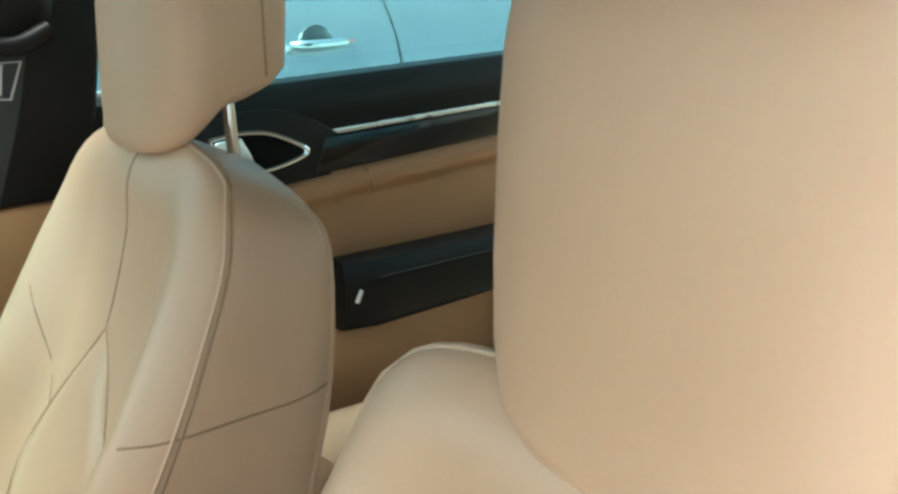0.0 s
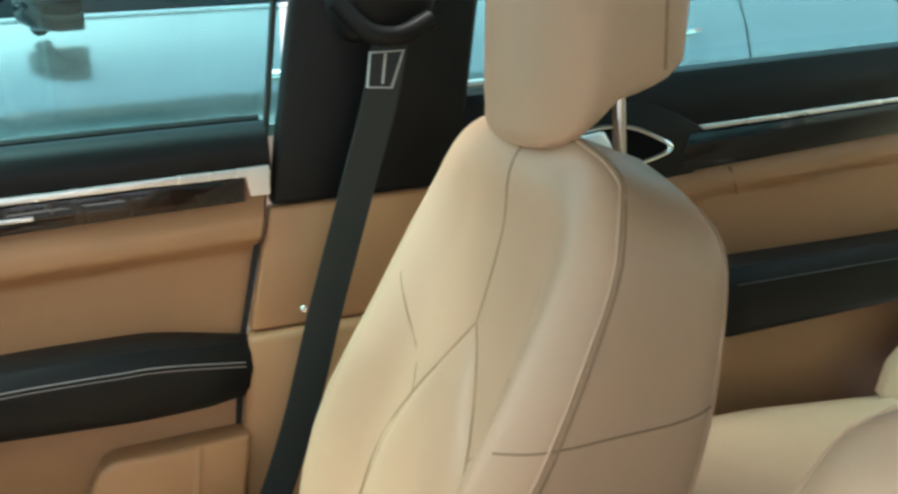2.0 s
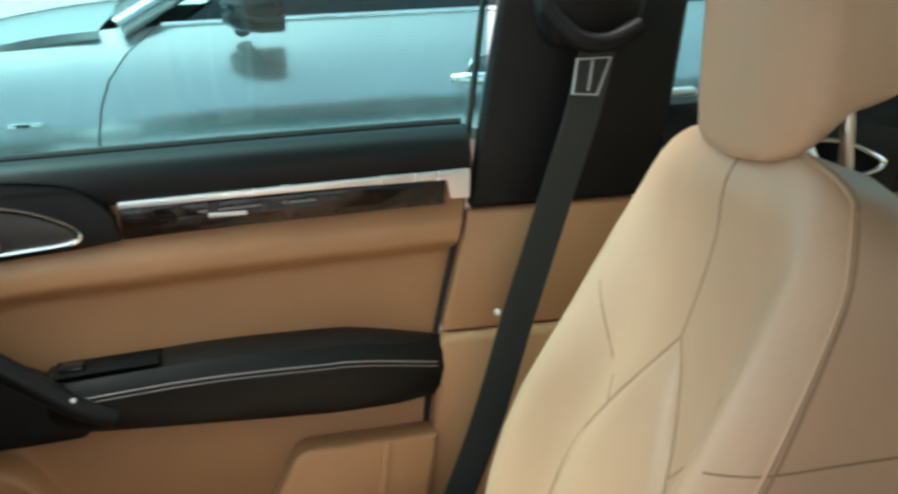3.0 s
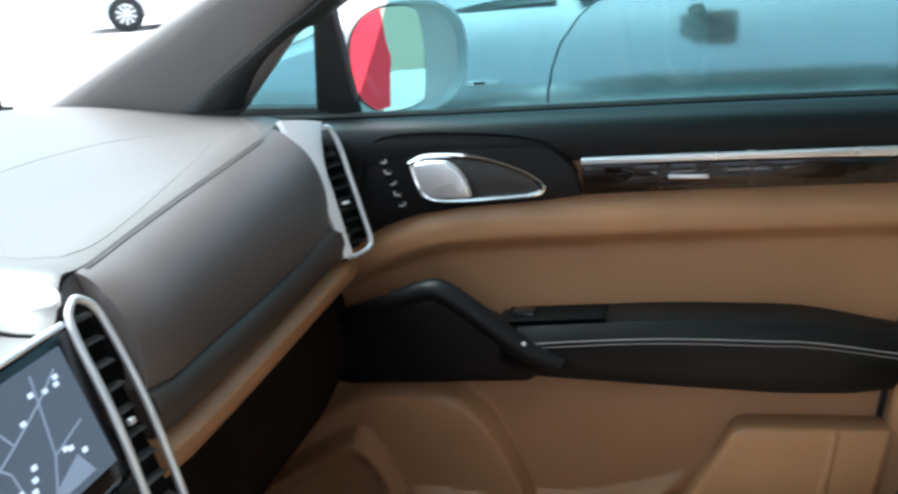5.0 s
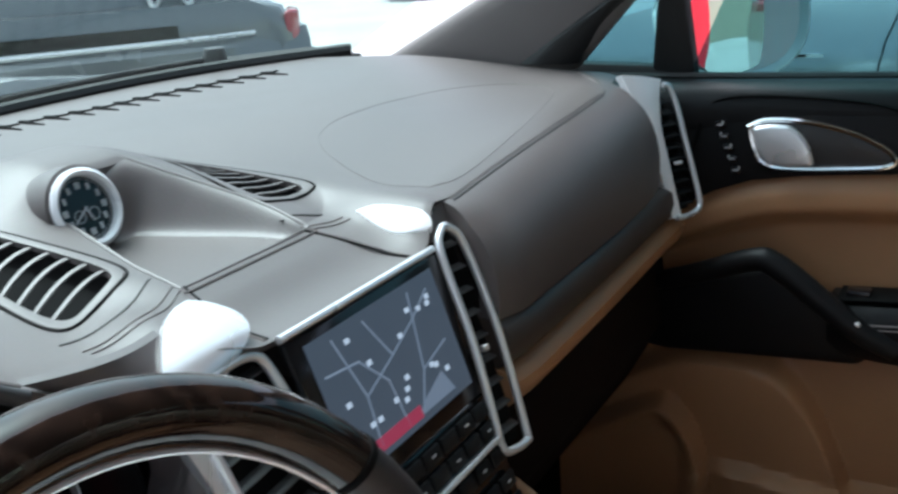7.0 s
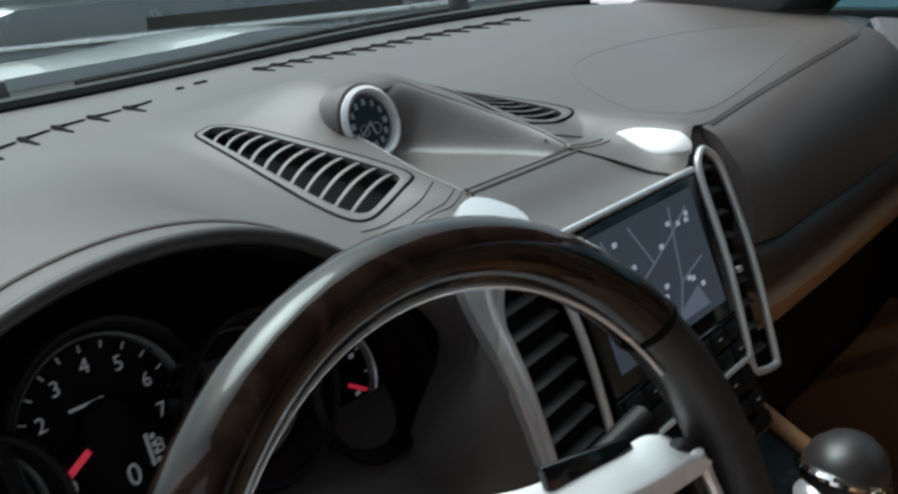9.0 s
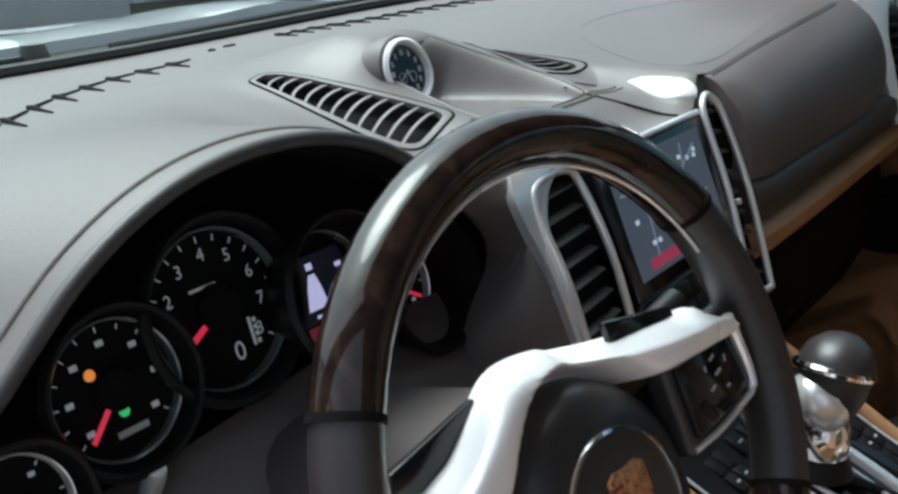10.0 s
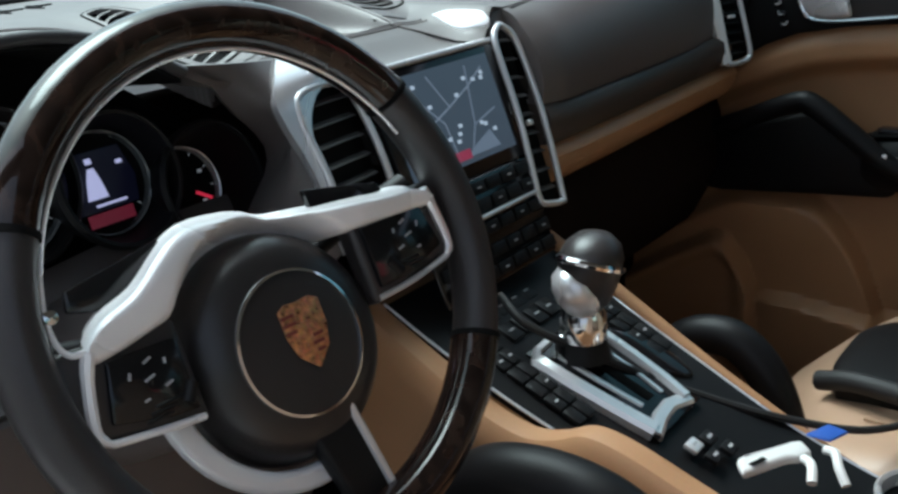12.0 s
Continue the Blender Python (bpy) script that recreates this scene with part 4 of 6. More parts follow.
us = sorted(set([round(x, 4) for x in span(-0.74, 0.735, 100)] + [round(x, 4) for x in span(-0.17, 0.19, 201)]))
vs = span(0, 0.45, 165) + span(0.46, 1, 30)
part("top_pad", sheet(dash_f, us, vs, (0, 0.004, -0.006)), DASH, dash, "dark brown leather dash top")


def on_dash(x, y, up=0.001):
    return Vector((x, y, dash_base(x, y) + up))


def tray_f(u, v):
    """Sunk tray: a flat floor with a steep near wall, sweeping up to the ridge behind the clock."""
    y = TRAY_Y[0] + (TRAY_Y[1] - TRAY_Y[0]) * v
    a, b = curve(TRAY_X, y), curve(RIDGE_X, y)
    floor_z = 1.1045 + 0.005 * v
    edge = curve(CREST, y) + (curve(RIDGE_Z, y) - curve(CREST, y)) * step(0.3, 1.0, u)
    foot = curve([(0.0, 0.95), (0.3, 0.82), (0.75, 0.64), (1.0, 0.58)], v)
    rise = 1 - (1 - step(foot, 1.0, u)) * (1 - step(0.84, 1.0, v)) * step(0.0, 0.045, u) * step(0.0, 0.05, v)
    return Vector((0.005 + a + (b - a) * u, y, floor_z + (edge - floor_z) * rise))


part("tray", sheet(tray_f, sorted(set(span(0, 0.06, 7) + span(0.06, 0.5, 8) + span(0.5, 1, 30))), sorted(set(span(0, 0.06, 7) + span(0.06, 0.8, 16) + span(0.8, 1, 14))), (0, 0, -0.003)), DASH, dash, "shallow dark tray in front of the clock")
lip = [(curve(TRAY_X, 1.195) + (0.082 - curve(TRAY_X, 1.195)) * q, 1.195) for q in span(0, 1, 14)] + [(curve(RIDGE_X, y), y) for y in span(1.205, 1.375, 14)]
part("tray_lip", tube([Vector((0.005 + x, y, (curve(CREST, y) if y < 1.2 else curve(RIDGE_Z, y)) - 0.0010)) for x, y in lip], 0.0022, 8), DASH, dash)
part("tray_lip", tube([Vector((0.005 + curve(TRAY_X, y), y, curve(CREST, y) - 0.0012)) for y in span(1.195, 1.345, 14)], 0.0024, 8), DASH, dash)
part("tray_groove", tube([Vector((0.005 + x, 1.1985, curve(CREST, 1.195) - 0.0022)) for x in span(-0.072, 0.080, 14)], 0.0012, 5), PIT, dash)
# stitched seams
part("seam", tube([on_dash(x, 1.187, 0.0006) for x in span(-0.076, 0.086, 12)], 0.0012, 5), DASHSEAM, dash)
for sx in (-1, 1):
    for k, mat in ((0.0, DASHSEAM), (0.0035, PIT)):
        part("seam", tube([on_dash(0.005 + sx * (x - k), y, 0.0006) for x, y in [(0.077, 1.195), (0.088, 1.16), (0.094, 1.12), (0.096, 1.105)]], 0.0011, 5), mat, dash)
    # joint behind the outlet and two rows of stitching across the rounded shoulder
    for y0, rad, mat in ((1.224, 0.0013, SHROUD), (1.202, 0.0012, DASHSEAM), (1.194, 0.0012, DASHSEAM)):
        part("seam", tube([on_dash(0.005 + sx * (0.078 + 0.095 * q), y0 - 0.010 * q - 0.012 * math.sin(3.14 * q), 0.0004) for q in span(0, 1 if sx < 0 else 0.42, 14)], rad * 0.6, 5), mat, dash)
part("seam", tube([on_dash(x, fold_line(x)[0] + 0.020, 0.0006) for x in span(-0.62, -0.25, 30)], 0.0013, 5), DASHSEAM, dash)
lid = [(0.20, 1.140), (0.192, 1.19), (0.235, 1.27), (0.284, 1.325), (0.34, 1.350), (0.40, 1.354), (0.47, 1.340), (0.55, 1.305), (0.60, 1.245), (0.585, 1.185), (0.50, 1.155), (0.35, 1.134), (0.24, 1.128)]
lid = [(v.x, v.y) for v in smooth_line([(*p, 0) for p in lid + lid[:1]], 5)][:-1]
part("airbag_outline", tube([on_dash(x, y, -0.0007) for x, y in lid], 0.0013, 5, closed=True), DASH, dash)

# demister slots along the windscreen: a broken line with a longer slit across each joint
SLOTS = [(-0.42, 1.455), (-0.35, 1.515), (-0.294, 1.567), (-0.265, 1.591), (-0.212, 1.627), (-0.157, 1.660), (-0.104, 1.681), (-0.062, 1.691), (-0.020, 1.704), (0.071, 1.763), (0.15, 1.777), (0.217, 1.775), (0.263, 1.770), (0.328, 1.745), (0.37, 1.730), (0.419, 1.720), (0.457, 1.707), (0.52, 1.682), (0.60, 1.640)]
for x in [-0.415 + 0.0525 * k for k in range(8)] + [0.205 + 0.030 * k for k in range(14)]:
    a, b = x, x + (0.042 if x < 0 else 0.024)
    part("defrost_slot", tube([on_dash(q, curve(SLOTS, q), 0.0004) for q in span(a, b, 5)], [0.0036, 0.0028, 0.0022, 0.0022, 0.0018], 6), PIT, dash)
    part("defrost_rib", tube([on_dash(x + 0.003, curve(SLOTS, x) + 0.012, 0.0006), on_dash(x, curve(SLOTS, x), 0.0006), on_dash(x - 0.003, curve(SLOTS, x) - 0.022, 0.0005), on_dash(x - 0.006, curve(SLOTS, x) - 0.044, 0.0003)], [0.0026, 0.0040, 0.0022, 0.0015], 6), PIT, dash)
for x in (0.071, 0.105, 0.115):
    part("sun_sensor", lathe([(0.0005, 0.003), (0.005, 0.002), (0.006, 0.0)], 12, Matrix.Translation(on_dash(x, curve(SLOTS, x), 0))), PIT, dash)


def grille(sx):
    """Tapered slatted outlet beside the clock: sunk well, flat rim with a groove round it, curved slats at the surface."""
    inn0, out0, out1, inn1 = (Vector(p) for p in GRILLE[sx])

    def at(q, s, up):
        p = inn0.lerp(inn1, q).lerp(out0.lerp(out1, q), s)
        return on_dash(0.003 + sx * p.x, p.y, up)

    def round_edge(grow, up):
        pts = superring(0.5 + grow * 0.16, 0.5 + grow * 0.035, 0, 0.5, 0.5, 0.32, 72)
        return [at(p.y, p.x, up) for p in pts]

    rows = [round_edge(*g) for g in ((-0.05, -0.005), (0.0, 0.0012), (0.35, 0.0016), (0.85, 0.0012), (1.0, -0.002), (0.5, -0.006))]
    g = part("side_grille", loft(rows + rows[:1], False), DASH, dash, "tapered slatted demister outlet")
    part("rim_groove", tube(round_edge(1.04, 0.0002), 0.0013, 6, closed=True), PIT, g)
    part("grille_well", sheet(lambda u, v: at(v, u, -0.002 - 0.018 * step(0.0, 0.07, min(u, 1 - u)) * step(0.0, 0.03, min(v, 1 - v))), sorted(set(span(0, 0.1, 6) + span(0.1, 0.9, 4) + span(0.9, 1, 6))), sorted(set(span(0, 0.05, 5) + span(0.05, 0.95, 14) + span(0.95, 1, 5))), (0, 0, -0.002)), PIT, g)
    for k in range(1, 12):
        q = k / 12.1
        part("slat", sheet(lambda u, v: at(q + 0.016 * v - 0.10 * (u - 0.5) ** 2, u, -0.0004), span(0.0, 1.0, 11), (0, 1), (0, 0, -0.0016)), DASH, g)


grille(-1)
grille(1)

# clock
cm = frame_on((-0.015, 1.352, 1.1455), (1, -0.02, 0), (0, 0.30, 1)) @ Matrix.Scale(0.95, 4)
clock = thing("dash_clock", "round analogue clock with a silver ring on the dashboard", "clock", cm)
part("case", lathe([(0.030, -0.075), (0.041, -0.065), (0.042, -0.01), (0.040, 0.004), (0.036, 0.006)], 40), DASH, clock)
part("bezel", lathe([(0.029, 0.002), (0.030, 0.009), (0.033, 0.011), (0.0365, 0.008), (0.037, 0.002)], 40), SPOKE, clock, "satin silver ring")
part("face", lathe([(0.0005, 0.003), (0.029, 0.003), (0.029, 0.001)], 40), GLOSS, clock, "black dial")
for k in range(60):
    a = k * math.pi / 30
    part("minute_mark", box((0, 0, 0), (0.0007, 0.0022, 0.0006), 0, 1, Matrix.Rotation(a, 4, "Z") @ Matrix.Translation((0, 0.0268, 0.0036))), MARK, clock, smooth=False)
for k in range(12):
    a = k * math.pi / 6
    part("hour_mark", box((0, 0, 0), (0.0036 if k % 3 else 0.0056, 0.0062, 0.0006), 0, 1, Matrix.Translation((-0.0212 * math.sin(a), 0.0212 * math.cos(a), 0.0036))), MARK, clock, smooth=False)
for x in (-0.008, 0.008):
    part("small_dial", lathe([(0.0050, 0.0034), (0.0052, 0.0040), (0.0058, 0.0040), (0.0060, 0.0034)], 20, Matrix.Translation((x, -0.006, 0))), MARK, clock)
for a, ln in ((radians(200), 0.015), (radians(125), 0.021)):
    part("hand", box((0, 0, 0), (0.0018, ln, 0.0008), 0, 1, Matrix.Rotation(a, 4, "Z") @ Matrix.Translation((0, ln / 2 - 0.002, 0.0048))), MARK, clock, smooth=False)

# passenger side face, dark strip, tan bead, glove box


def face_pt(x, s):
    """Down the passenger face: s=0 at the fold, 1 at the lower edge."""
    yf, zf = fold_line(x)
    z0, z1 = zf - 0.005 * step(0.14, 0.18, x), 1.013
    a = 0.10 + s * (math.pi / 2 - 0.10)
    back = 0.012 * step(0.215, 0.168, x) * step(0.0, 0.4, s)
    return Vector((x, yf + back - 0.064 * (math.sin(a) - 0.1) / 0.9 - 0.006 * math.sin(s * 3.14), z0 + (z1 - z0) * (0.16 * s + 0.84 * (1 - math.cos(a)))))


for off, rad, mat in ((0.0, 0.0009, SHROUD), (-0.030, 0.0008, DASHSEAM)):
    line = [face_pt(x, 0.045 + off) + Vector((0, 0, 0.0002)) for x in span(0.19, 0.575, 24)]
    line += [face_pt(0.605, 0.032 + off) + Vector((0, 0, 0.0002))]
    line += [on_dash(0.635 + 0.085 * q, fold_line(0.635)[0] + 0.006 - 0.2 * off + 0.062 * q, 0.0003) for q in span(0, 1, 5)]
    part("seam", tube(smooth_line(line[::2] + line[-1:], 3), rad, 5), mat, dash)
part("passenger_face", sheet(lambda u, v: face_pt(0.668 - (1 - u) * (0.4885 + 0.005 * v), v), span(0, 1, 34), span(0, 1, 30), (0, 0.02, 0)), DASH, dash, "dark brown leather dash face")
part("vent_shoulder", sheet(lambda u, v: Vector((u, fold_line(u)[0] + 0.001 + (1.104 - fold_line(u)[0]) * v, fold_line(u)[1] - 0.005 * step(0.14, 0.18, u) + (1.094 - fold_line(u)[1]) * v - 0.001)), span(0.128, 0.183, 12), span(0, 1, 5), (0, 0.006, -0.002)), DASH, dash)
low_roll = [(1.075, 1.0135), (1.054, 1.012), (1.047, 1.006), (1.0435, 0.992), (1.046, 0.976), (1.056, 0.966), (1.09, 0.965), (1.09, 1.0135)]
part("lower_roll", loft([[Vector((x, y + 0.006 * step(0.3, 0.7, x) + 0.008 * step(0.21, 0.17, x), z)) for y, z in low_roll] for x in span(0.1725, 0.690, 24)]), ROLL, dash, "dark rounded lower dash edge")
bead = [(1.085, 0.9665), (1.056, 0.9660), (1.046, 0.9615), (1.0415, 0.954), (1.043, 0.943), (1.052, 0.928), (1.070, 0.914), (1.095, 0.906), (1.11, 0.906)]
part("tan_bead", loft([[Vector((x, y + 0.006 * step(0.3, 0.7, x) + 0.006 * step(0.21, 0.17, x), z)) for y, z in bead] for x in span(0.1695, 0.705, 24)]), CARAMEL, dash, "tan leather lower dash bead")
# glove box wears the near-black carpet colour to stand for shade under the dash
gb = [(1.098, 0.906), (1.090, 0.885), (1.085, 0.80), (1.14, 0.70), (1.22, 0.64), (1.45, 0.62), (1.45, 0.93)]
part("glove_box", loft([[Vector((x, y, z)) for y, z in gb] for x in span(0.165, 0.745, 12)]), CARPET, dash, "lower dash with glove box lid, coloured near-black for its shade")
part("left_knee_panel", loft([[Vector((x, y, z)) for y, z in [(1.145, 0.930), (1.105, 0.915), (1.09, 0.80), (1.16, 0.66), (1.40, 0.62), (1.45, 0.93)]] for x in span(-0.745, -0.16, 10)]), DASH, dash, "dark lower dash on the driver side")


def vent(name, o, right, up, w0, w1, h, slats, cap, parent, label):
    """Upright air vent: silver frame, dark well, slats. Local x right, y up."""
    m = frame_on(o, right, up)
    v = part(name, slab([m @ Vector((x, y, -0.012)) for x, y in [(-w1 / 2, 0), (w1 / 2, 0), (w0 / 2, h), (-w0 / 2, h)]], m.to_3x3() @ Vector((0, 0, 0.002)), 0.0006), PIT, parent, label)
    line = [Vector(p) for p in [(-w1 / 2, 0.01, 0.0), (-w1 / 2 + 0.006, 0.0, 0.0), (w1 / 2 - 0.006, -0.004, 0.0), (w1 / 2, 0.008, 0.0), ((w0 + w1) / 4 + 0.002, h * 0.5, 0.004), (w0 / 2, h - 0.020, 0.0), (w0 / 2 - 0.014, h, -0.002), (-w0 / 2 + 0.014, h, -0.002), (-w0 / 2, h - 0.020, 0.0), (-(w0 + w1) / 4, h * 0.5, 0.004)]]
    line = smooth_line(line + line[:1], 5)[:-1]
    part("frame", tube([m @ p for p in line], 0.0038, 10, closed=True), SATIN, v, "satin silver vent frame")
    for k in range(slats):
        q = (k + 0.7) / (slats + 0.4)
        w = w1 + (w0 - w1) * q - 0.006
        part("slat", slab([m @ Vector(p) for p in [(-w / 2, h * q - 0.002, -0.003), (w / 2, h * q - 0.002, -0.003), (w / 2, h * q + 0.003, -0.011), (-w / 2, h * q + 0.003, -0.011)]], m.to_3x3() @ Vector((0, 0.0013, 0)), 0.0004), SHROUD, v)
    if cap:
        part("thumb_wheel", box((0, h * 0.45, 0.0), (0.008, 0.006, 0.006), 0.001, 1, m), SATIN, v)
    return v


UPF = (0, 0.34, 0.94)
vent("centre_vent", (0.135, 1.031, 0.915), (0.995, 0, -0.093), (0.0175, 0.067, 0.187), 0.042, 0.048, 0.200, 9, True, dash, "slim upright air vent with silver frame")
vent("centre_vent", (-0.130, 1.046, 0.940), (1, 0.10, 0), UPF, 0.080, 0.080, 0.160, 8, False, dash, "upright air vent with silver frame")
part("end_cap", slab([(0.678, 1.118, 1.132), (0.738, 1.120, 1.132), (0.738, 1.080, 0.94), (0.678, 1.080, 0.94)], (0, 0.04, 0), 0.003), PIT, dash)
VM = frame_on((0.695, 1.026, 0.971), (0.882, -0.471, 0), (0, 0.34, 0.94))
well = [(-0.024, 0.168), (-0.033, 0.125), (-0.031, 0.050), (-0.030, 0.010), (-0.004, 0.012), (0.0, 0.050), (0.0, 0.120), (-0.012, 0.170)]
ev = part("end_vent", slab([VM @ Vector((x, y, -0.014)) for x, y in well], VM.to_3x3() @ Vector((0, 0, 0.002)), 0.0005), PIT, dash, "slim upright air vent with silver frame")
for k in range(10):
    y = 0.018 + 0.0150 * k
    xa = curve([(0.0, -0.030), (0.05, -0.031), (0.125, -0.033), (0.168, -0.024)], y)
    xb = curve([(0.0, -0.002), (0.05, 0.0), (0.12, 0.0), (0.168, -0.012)], y)
    part("slat", slab([VM @ Vector(p) for p in [(xa, y - 0.002, -0.002), (xb, y - 0.002, -0.002), (xb, y + 0.004, -0.011), (xa, y + 0.004, -0.011)]], VM.to_3x3() @ Vector((0, 0.0024, 0)), 0.0005), BLACK, ev)
part("thumb_wheel", box((-0.016, 0.072, 0.0), (0.012, 0.005, 0.006), 0.001, 1, VM), SATIN, ev)
part("frame", tube([VM @ Vector((x, y, 0.001)) for x, y in [(v.x, v.y) for v in smooth_line([(-0.014, 0.176, 0), (-0.005, 0.172, 0), (0.002, 0.145, 0), (0.004, 0.10, 0), (0.006, 0.05, 0), (0.006, 0.016, 0), (-0.002, 0.006, 0), (-0.020, 0.002, 0), (-0.040, 0.003, 0)], 5)]], 0.0040, 10), SATIN, ev, "satin silver vent frame")
fin_l = [VM @ p for p in smooth_line([(-0.074, 0.198, -0.006), (-0.066, 0.165, -0.002), (-0.058, 0.125, 0.0), (-0.052, 0.085, 0.0), (-0.048, 0.045, 0.0), (-0.046, 0.003, 0.0)], 5)]
fin_r = [VM @ p for p in smooth_line([(-0.012, 0.184, -0.002), (-0.022, 0.165, 0.0), (-0.031, 0.125, 0.0), (-0.031, 0.085, 0.0), (-0.031, 0.045, 0.0), (-0.030, 0.003, 0.0)], 5)]
part("end_fin", sheet(lambda u, v: fin_l[v].lerp(fin_r[v], u) + (VM.to_3x3() @ Vector((0, 0, 1))) * (0.30 * (fin_r[v] - fin_l[v]).length * u * (1 - u)), span(0, 1, 12), range(len(fin_l)), VM.to_3x3() @ Vector((0, 0, -0.012))), SPOKE, dash, "satin silver fin at the dash end")
# silver caps flowing from the vents over the dash top
cap = [(0.133, 1.178), (0.141, 1.166), (0.1445, 1.148), (0.1440, 1.128), (0.1415, 1.108), (0.136, 1.103), (0.129, 1.110), (0.1225, 1.130), (0.125, 1.154)]


def on_cap(x, y, up):
    yf = fold_line(x)[0]
    return on_dash(x, max(y, yf), up) + Vector((0, min(0.0, y - yf), 0.35 * min(0.0, y - yf)))


leaf = smooth_line([(x, y, 0) for x, y in cap + cap[:1]], 5)[:-1]
mid = sum(leaf, Vector()) / len(leaf)
rows = [[on_cap(mid.x + (p.x - mid.x) * k, mid.y + (p.y - mid.y) * k, up) for p in leaf] for k, up in ((1.0, -0.004), (1.0, 0.0006), (0.96, 0.0014), (0.85, 0.0022), (0.6, 0.0030), (0.3, 0.0034), (0.04, 0.0035))]
part("vent_cap", loft(rows), SPOKE, dash, "bright satin silver vent cap")
# on the driver side the cap runs on down the vent as a narrowing crescent
edge_l = smooth_line([(-0.112, 1.152, 1.1235), (-0.128, 1.148, 1.123), (-0.150, 1.135, 1.119), (-0.178, 1.111, 1.107), (-0.195, 1.096, 1.090), (-0.192, 1.086, 1.064), (-0.185, 1.075, 1.035), (-0.181, 1.062, 0.998), (-0.177, 1.050, 0.955)], 5)
edge_r = smooth_line([(-0.108, 1.152, 1.123), (-0.098, 1.142, 1.119), (-0.092, 1.122, 1.111), (-0.104, 1.106, 1.102), (-0.143, 1.097, 1.086), (-0.164, 1.087, 1.066), (-0.172, 1.075, 1.036), (-0.173, 1.062, 1.0), (-0.170, 1.050, 0.955)], 5)


def crescent_f(u, v):
    a, b = edge_l[v], edge_r[v]
    return a.lerp(b, u) + Vector((-0.25, -0.75, 0.6)) * 0.09 * (b - a).length * u * (1 - u)


part("vent_cap", sheet(crescent_f, span(0, 1, 10), range(len(edge_l)), (0.002, 0.008, -0.006)), SATIN, dash, "bright satin silver vent crescent")


def flank_f(u, v):
    """Leather flank from the dial hood to the vent on the driver side."""
    z0 = 1.130 - 0.240 * v
    x0 = -curve([(0.89, 0.225), (0.96, 0.222), (0.991, 0.206), (1.02, 0.180), (1.037, 0.176), (1.06, 0.190), (1.083, 0.213), (1.114, 0.236), (1.130, 0.258)], z0)
    a = Vector((x0, 1.132, z0))
    k = min(len(edge_l) - 1, int(11 + v * 30))
    w = a.lerp(edge_l[k] + Vector((0.004, 0.006, 0)), u)
    w.y -= 0.012 * math.sin(u * 3.14)
    return w


part("flank_panel", sheet(flank_f, span(0, 1, 12), span(0, 1, 20), (0.004, 0.010, 0)), DASH, dash, "dark leather panel beside the dials")

# centre screen and switch rows
P0 = frame_on((0.020, 1.037, 0.912), (1, 0, 0), UPF)
scr = part("screen_bezel", slab([P0 @ Vector(p) for p in [(-0.100, 0.060, 0), (0.102, 0.060, 0), (0.106, 0.186, 0), (-0.104, 0.186, 0)]], P0.to_3x3() @ Vector((0, 0, 0.006)), 0.002), GLOSS, dash, "gloss black screen surround")
part("screen_trim", tube([P0 @ Vector(p) for p in [(-0.105, 0.190, 0.004), (0.106, 0.190, 0.004)]], 0.0032, 8), SATIN, scr)
part("display", slab([P0 @ Vector(p) for p in [(-0.088, 0.074, 0.0065), (0.086, 0.074, 0.0065), (0.088, 0.178, 0.0065), (-0.088, 0.178, 0.0065)]], P0.to_3x3() @ Vector((0, 0, 0.0006)), 0), MAPBLUE, scr, "lit navigation map display", smooth=False)
rnd = random.Random(4)
for k in range(17):
    x, y = rnd.uniform(-0.078, 0.078), rnd.uniform(0.092, 0.170)
    part("map_icon", box((x, y, 0.0078), (0.0056, 0.0040, 0.0006), 0, 1, P0), MAPICON, scr, smooth=False)
for pts in ([(-0.08, 0.150), (-0.04, 0.146), (-0.015, 0.12), (-0.012, 0.081)], [(-0.06, 0.171), (-0.045, 0.12), (-0.05, 0.081)], [(-0.045, 0.12), (0.0, 0.135), (0.04, 0.150), (0.071, 0.165)], [(0.01, 0.081), (0.03, 0.11), (0.071, 0.12)], [(-0.02, 0.171), (0.0, 0.135)], [(0.03, 0.11), (0.04, 0.15), (0.045, 0.171)]):
    part("map_road", tube([P0 @ Vector((*p, 0.0072)) for p in pts], 0.0011, 4), MAPROAD, scr)
part("map_band", box((-0.03, 0.084, 0.0078), (0.075, 0.010, 0.0006), 0, 1, P0), MAPRED, scr, smooth=False)
part("map_field", slab([P0 @ Vector(p) for p in [(0.0, 0.0805, 0.0074), (0.06, 0.0805, 0.0074), (0.05, 0.10, 0.0074), (0.02, 0.09, 0.0074)]], P0.to_3x3() @ Vector((0, 0, 0.0005)), 0), MAPROAD, scr, smooth=False)
stack = part("switch_panel", slab([P0 @ Vector(p) for p in [(-0.100, -0.05, -0.002), (0.098, -0.05, -0.002), (0.102, 0.058, -0.002), (-0.100, 0.058, -0.002)]], P0.to_3x3() @ Vector((0, 0, 0.005)), 0.002), GLOSS, dash, "gloss black switch panel")
